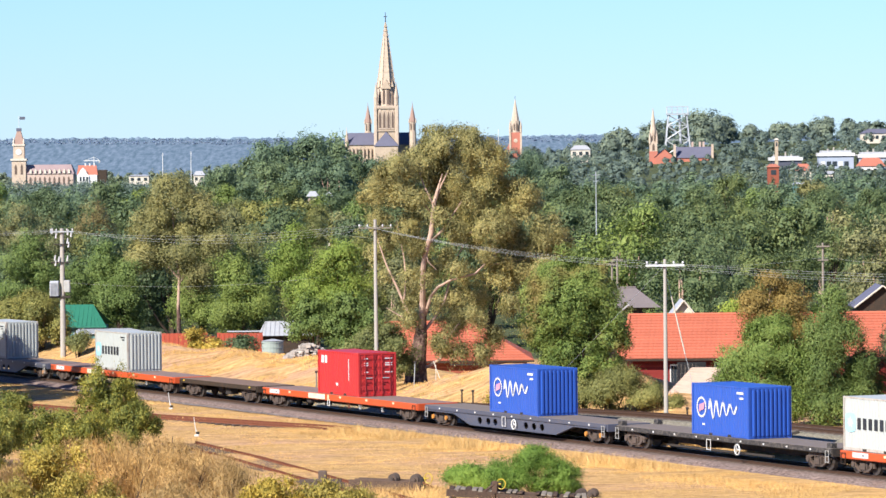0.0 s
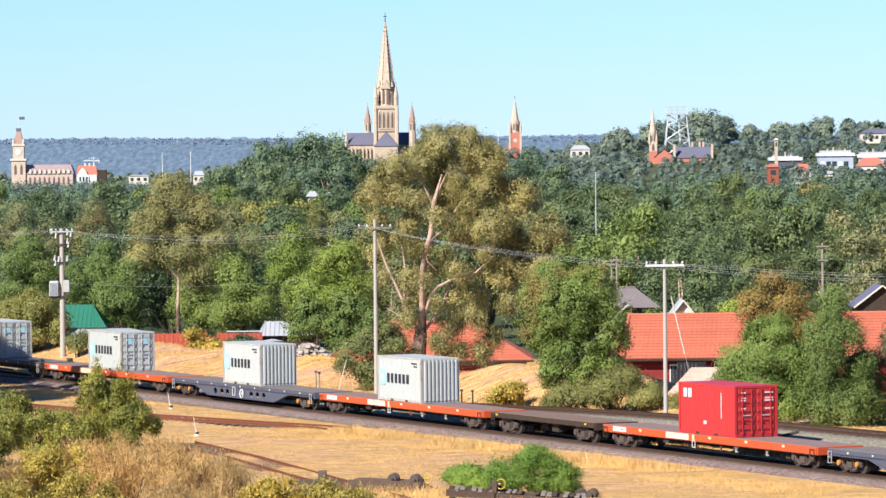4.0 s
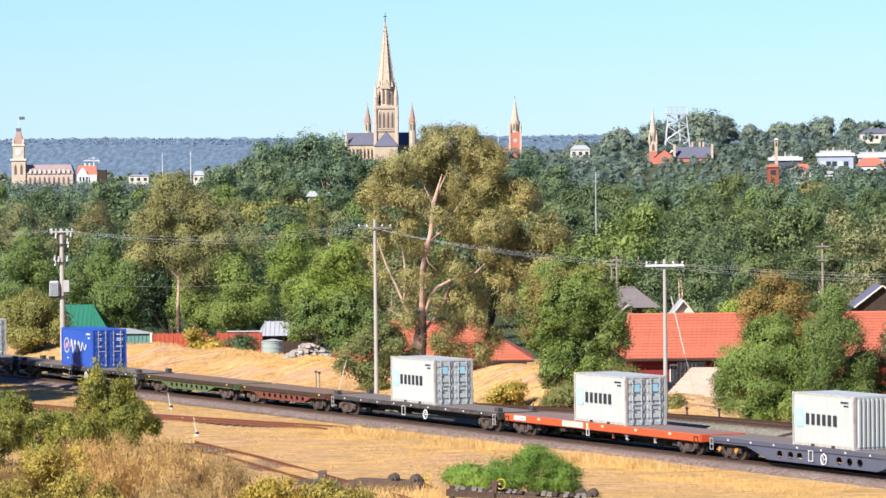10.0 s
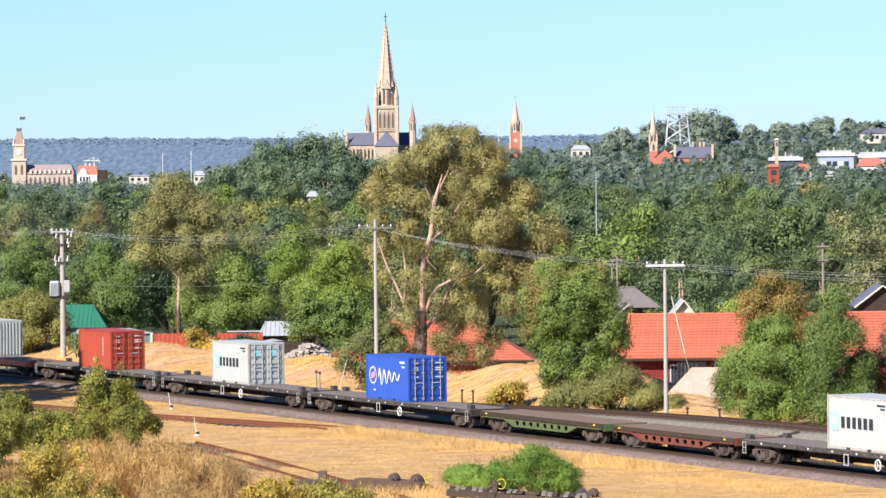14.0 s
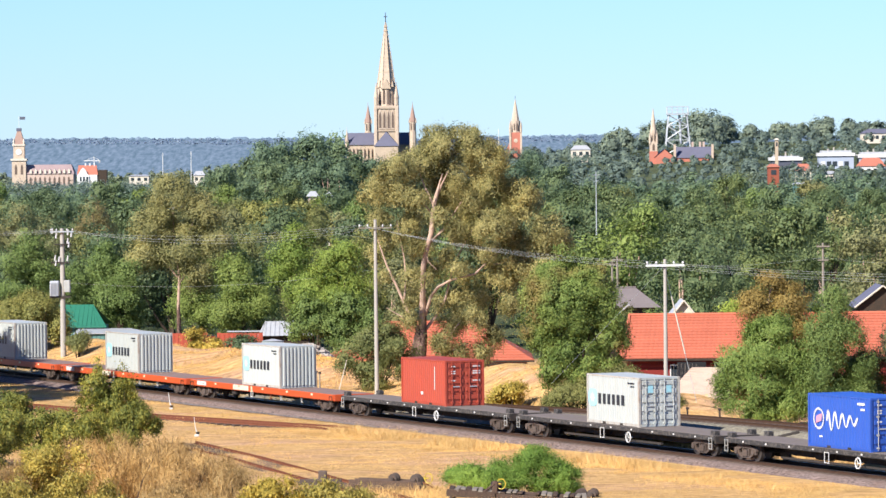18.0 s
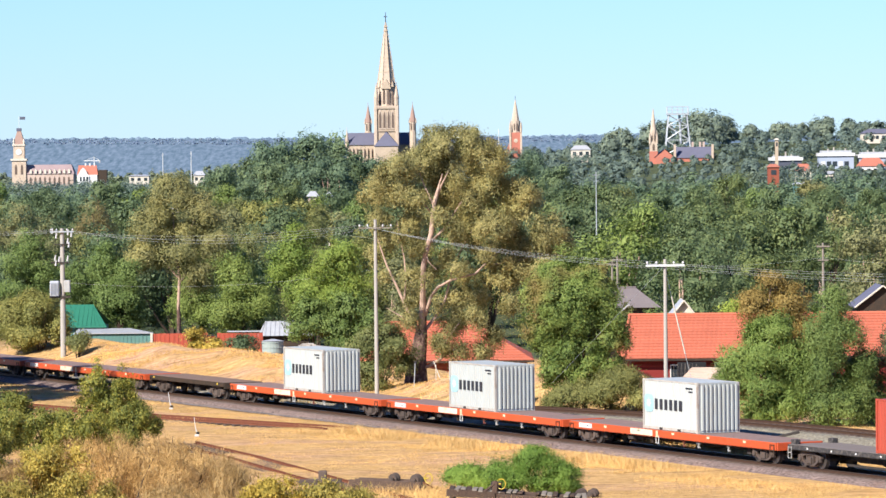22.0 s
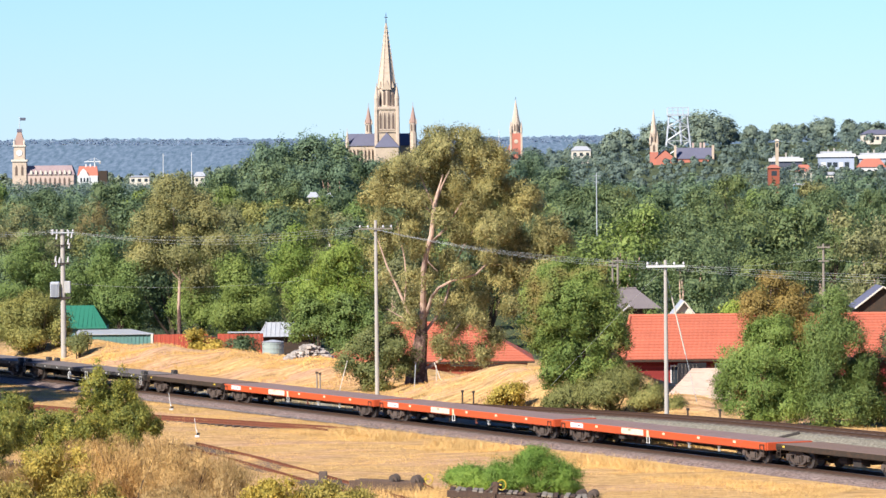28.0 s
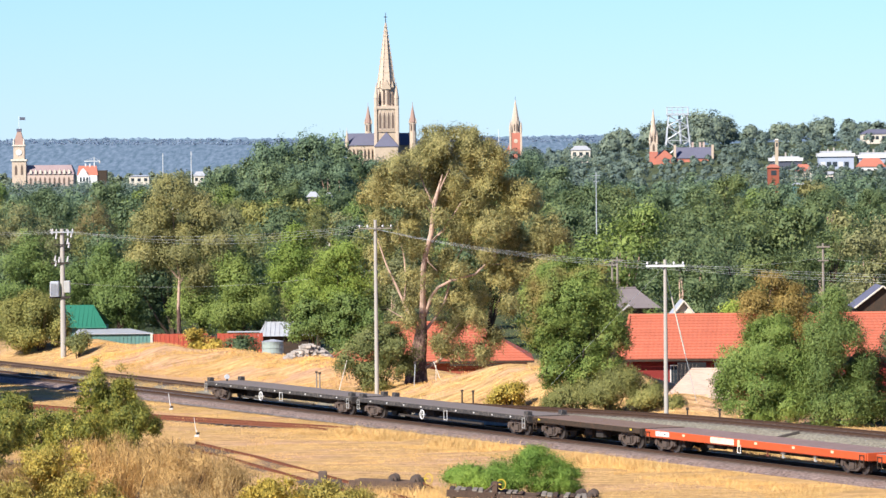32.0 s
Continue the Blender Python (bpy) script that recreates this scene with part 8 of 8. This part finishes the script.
# buildings scattered over the far town
for name, x, y, w, d, z0, h, rh, rm, wm, text in [
        ("far_house", -146.0, 2300.0, 9.5, 8.0, -4.0, 6.4, 0.6, TINROOF, CREAM, "long low white building"),
        ("far_house", -112.0, 2200.0, 5.0, 6.0, -4.0, 7.0, 2.0, TINROOF, CREAM, "small cream house in the trees"), ("far_house", -24.6, 905.0, 1.7, 3.0, -3.0, 9.6, 1.0, TINROOF, PINKSTONE, "small pink house half hidden by trees"), ("far_house", -21.6, 905.0, 1.0, 3.0, -3.0, 9.4, 1.0, TINROOF, CREAM, "cream chimneyed house in the trees"),
        ("far_house", 161.0, 1790.0, 10.0, 9.0, 0.0, 6.4, 3.2, ROOFPINK, WHITE, "house with orange tiled roof on the hill"),
        ("far_house", 128.5, 1700.0, 5.5, 5.0, 0.0, 5.6, 2.4, ROOFPINK, CREAM, "cream house with red gable"), ("far_house", 137.0, 1690.0, 4.5, 5.0, 0.0, 4.4, 1.0, TINROOF, CREAM, "cream house in the trees"), ("far_house", 58.0, 2000.0, 8.0, 6.0, 0.0, 13.4, 1.8, TINROOF, CREAM, "long roof among hill trees"),
        ("far_house", 188.0, 2050.0, 16.0, 8.0, 4.0, 15.0, 2.0, SLATE, CREAM, "house on the hill crest"), ("far_house", 104.0, 1500.0, 3.4, 5.0, 0.0, 8.0, 1.0, ROOFPINK, BRICK, "red brick house front in the trees"), ("far_house", 84.0, 1120.0, 3.2, 4.0, -3.0, 9.0, 0.5, TINROOF, TEAL, "pale green shed roof in the trees"), ("far_house", -46.0, 850.0, 4.4, 4.0, -3.0, 8.2, 0.7, TINROOF, CREAM, "pale roof showing between trees"), ("far_house", 124.6, 1780.0, 1.2, 1.2, 6.0, 10.6, 0.6, CREAM, SANDSTONE, "tan stone monument on the hill")]:
    h2 = thing(name, pose(x, y, z0), text, "building")
    part("wall", Shape().box(-w / 2, w / 2, 0, d, -12, h), wm, h2)
    part("roof", Shape().add([(-w / 2 - 0.4, -0.4, h), (w / 2 + 0.4, -0.4, h), (w / 2 + 0.4, d + 0.4, h), (-w / 2 - 0.4, d + 0.4, h), (-w / 2 + w * 0.2, d / 2, h + rh), (w / 2 - w * 0.2, d / 2, h + rh)], [(0, 1, 5, 4), (2, 3, 4, 5), (3, 0, 4), (1, 2, 5), (3, 2, 1, 0)]), rm, h2)
    n = max(1, int(w / 2.4))
    for k in range(n):
        part("window", Shape().box(-w / 2 + w * (k + 0.25) / n, -w / 2 + w * (k + 0.75) / n, -0.06, -0.004, h - 2.4, h - 0.9), GLASS if wm is not BLUEGREY else WHITE, h2)

gab = thing("gabled_hall", pose(-180.0, 2400.0, 0), "white gabled hall with an orange roof and dark annexe", "building")
part("gable_front", Shape().prism([(-3.4, -8), (2.6, -8), (2.6, 2.0), (1.6, 3.4), (0.9, 5.0), (-0.4, 6.2), (-1.7, 5.0), (-2.4, 3.4), (-3.4, 2.0)], -0.3, 0.3), WHITE, gab, "white stepped gable")
part("wall", Shape().box(-3.3, 6.6, 0.35, 9.0, -8, 2.6), WHITE, gab)
part("roof", Shape().add([(-3.6, 0.35, 2.6), (7.0, 0.35, 2.6), (7.0, 9.4, 2.6), (-3.6, 9.4, 2.6), (-3.0, 4.8, 7.4), (6.0, 4.8, 7.4)], [(0, 1, 5, 4), (2, 3, 4, 5), (3, 0, 4), (1, 2, 5), (3, 2, 1, 0)]), ROOFPINK, gab)
part("annexe", Shape().box(7.1, 11.4, 1.0, 8.0, -8, 5.0), DARKBROWN, gab, "dark brown annexe")
for k in (-1.6, 0.0, 1.6):
    part("window", Shape().box(k - 0.45, k + 0.45, -0.38, -0.305, -0.6, 1.6), GLASS, gab)
for k in range(3):
    part("chimney", Shape().box(0.2 + 2.2 * k, 0.8 + 2.2 * k, 4.4, 5.2, 6.4, 8.4), WHITE, gab)

PALEBLUE = surface("pale_blue_cladding", (0.40, 0.45, 0.54), (0.33, 0.38, 0.47), scale=0.3, rough=0.6, bump=0.05)
for x, w, top, text in [(129.6, 11.5, 10.4, "dark modern building with a white roof edge"), (148.5, 13.0, 11.9, "white and blue modern building on the hill"), (166.0, 18.0, 11.2, "long pale modern building with roof plant")]:
    mb = thing("modern_building", pose(x, 1800.0, 0), text, "building")
    part("wall", Shape().box(-w / 2, w / 2, 0, 9.0, -8, top - 1.6), BLUEGREY if w < 12 else PALEBLUE, mb)
    part("fascia", Shape().box(-w / 2 - 0.5, w / 2 + 0.5, -0.6, 9.4, top - 1.6, top - 0.4), WHITE, mb, "white roof fascia")
    part("roof_slab", Shape().box(-w / 2 + 0.8, w / 2 - 0.8, 0.4, 8.6, top - 0.4, top + (0.5 if w > 12 else 0.1)), TINROOF, mb)
    for k in range(int(w / 2.2)):
        if (k + int(x)) % 3 != 1:
            part("roof_unit", Shape().block(-w / 2 + 0.9 + 2.2 * k, -w / 2 + 1.5 + 2.2 * k, 1.0, 2.2, top + (0.5 if w > 12 else 0.1), top + 0.7 + 0.5 * (k % 3), 0.1), CONCRETE, mb)
        part("window", Shape().box(-w / 2 + 0.6 + 2.2 * k, -w / 2 + 2.3 + 2.2 * k, -0.08, -0.004, top - 5.4, top - 3.6), WHITE if k % 3 == 0 else GLASS, mb)

# ---- the range that closes the plain, its haze painted blue ----
sh = Shape()
g = random.Random(4)
cols = 700
for i in range(cols + 1):
    x = -1100 + 2200 * i / cols
    crest = 22.0 + 4.0 * noise.noise(Vector((x * 0.004, 3.3, 0)))
    sh.v += [(x, 4050.0, -22.0), (x, 4400.0, crest * 0.35), (x, 4600.0, crest), (x, 4603.0, crest + 0.6 + 2.2 * noise.noise(Vector((x * 0.06, 1.0, 0))) + 2.0 * g.random() ** 2), (x, 4800.0, crest * 0.5)]
sh.f = [(i * 5 + j, (i + 1) * 5 + j, (i + 1) * 5 + j + 1, i * 5 + j + 1) for i in range(cols) for j in range(4)]
# mottled blues stand for haze over the forest, put into the base colour
RANGE, nt, bsdf = tree_of("haze_blue_range")
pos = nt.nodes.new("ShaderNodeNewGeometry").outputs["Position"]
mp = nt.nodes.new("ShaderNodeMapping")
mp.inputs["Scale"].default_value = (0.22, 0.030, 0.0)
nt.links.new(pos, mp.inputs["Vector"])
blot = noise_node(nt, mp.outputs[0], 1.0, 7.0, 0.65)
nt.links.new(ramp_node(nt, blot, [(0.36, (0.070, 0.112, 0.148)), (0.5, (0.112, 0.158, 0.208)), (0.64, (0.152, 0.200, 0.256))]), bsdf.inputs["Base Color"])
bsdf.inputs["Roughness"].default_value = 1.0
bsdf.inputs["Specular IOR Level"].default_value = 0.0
g = np.random.default_rng(12)
cs, ds, sp = [], [], []
for _ in range(420):
    x, q = g.uniform(-500, 150), g.uniform(0.86, 1.0)
    crest = 22.0 + 4.0 * noise.noise(Vector((x * 0.004, 3.3, 0)))
    y = 4080 + 520 * q
    z = float(np.interp(y, [4050, 4400, 4600], [-22.0, crest * 0.35, crest]))
    h = g.uniform(1.0, 2.4) * (1.9 if g.random() < 0.12 else 1.0)
    for k in range(4):
        d = g.normal(size=3)
        d[2] = abs(d[2])
        d /= np.linalg.norm(d)
        cs.append((x + d[0] * h * 1.3, y + d[1] * h * 0.7, z + h * 0.35 + d[2] * h * 0.35))
        ds.append(d)
        sp.append(h * 0.34)
tagged(part("range_forest", leaf_mesh("range_forest", cs, ds, sp, 6, 0.8, 13, 0.0, 0.8), LEAF_RANGE), "forest along the crest of the far range, haze blue in its colour", "forest", kind="stuff")
tagged(part("backdrop", sh, RANGE), "forested range on the horizon, painted in haze blue", "hills", kind="structure")

motions()
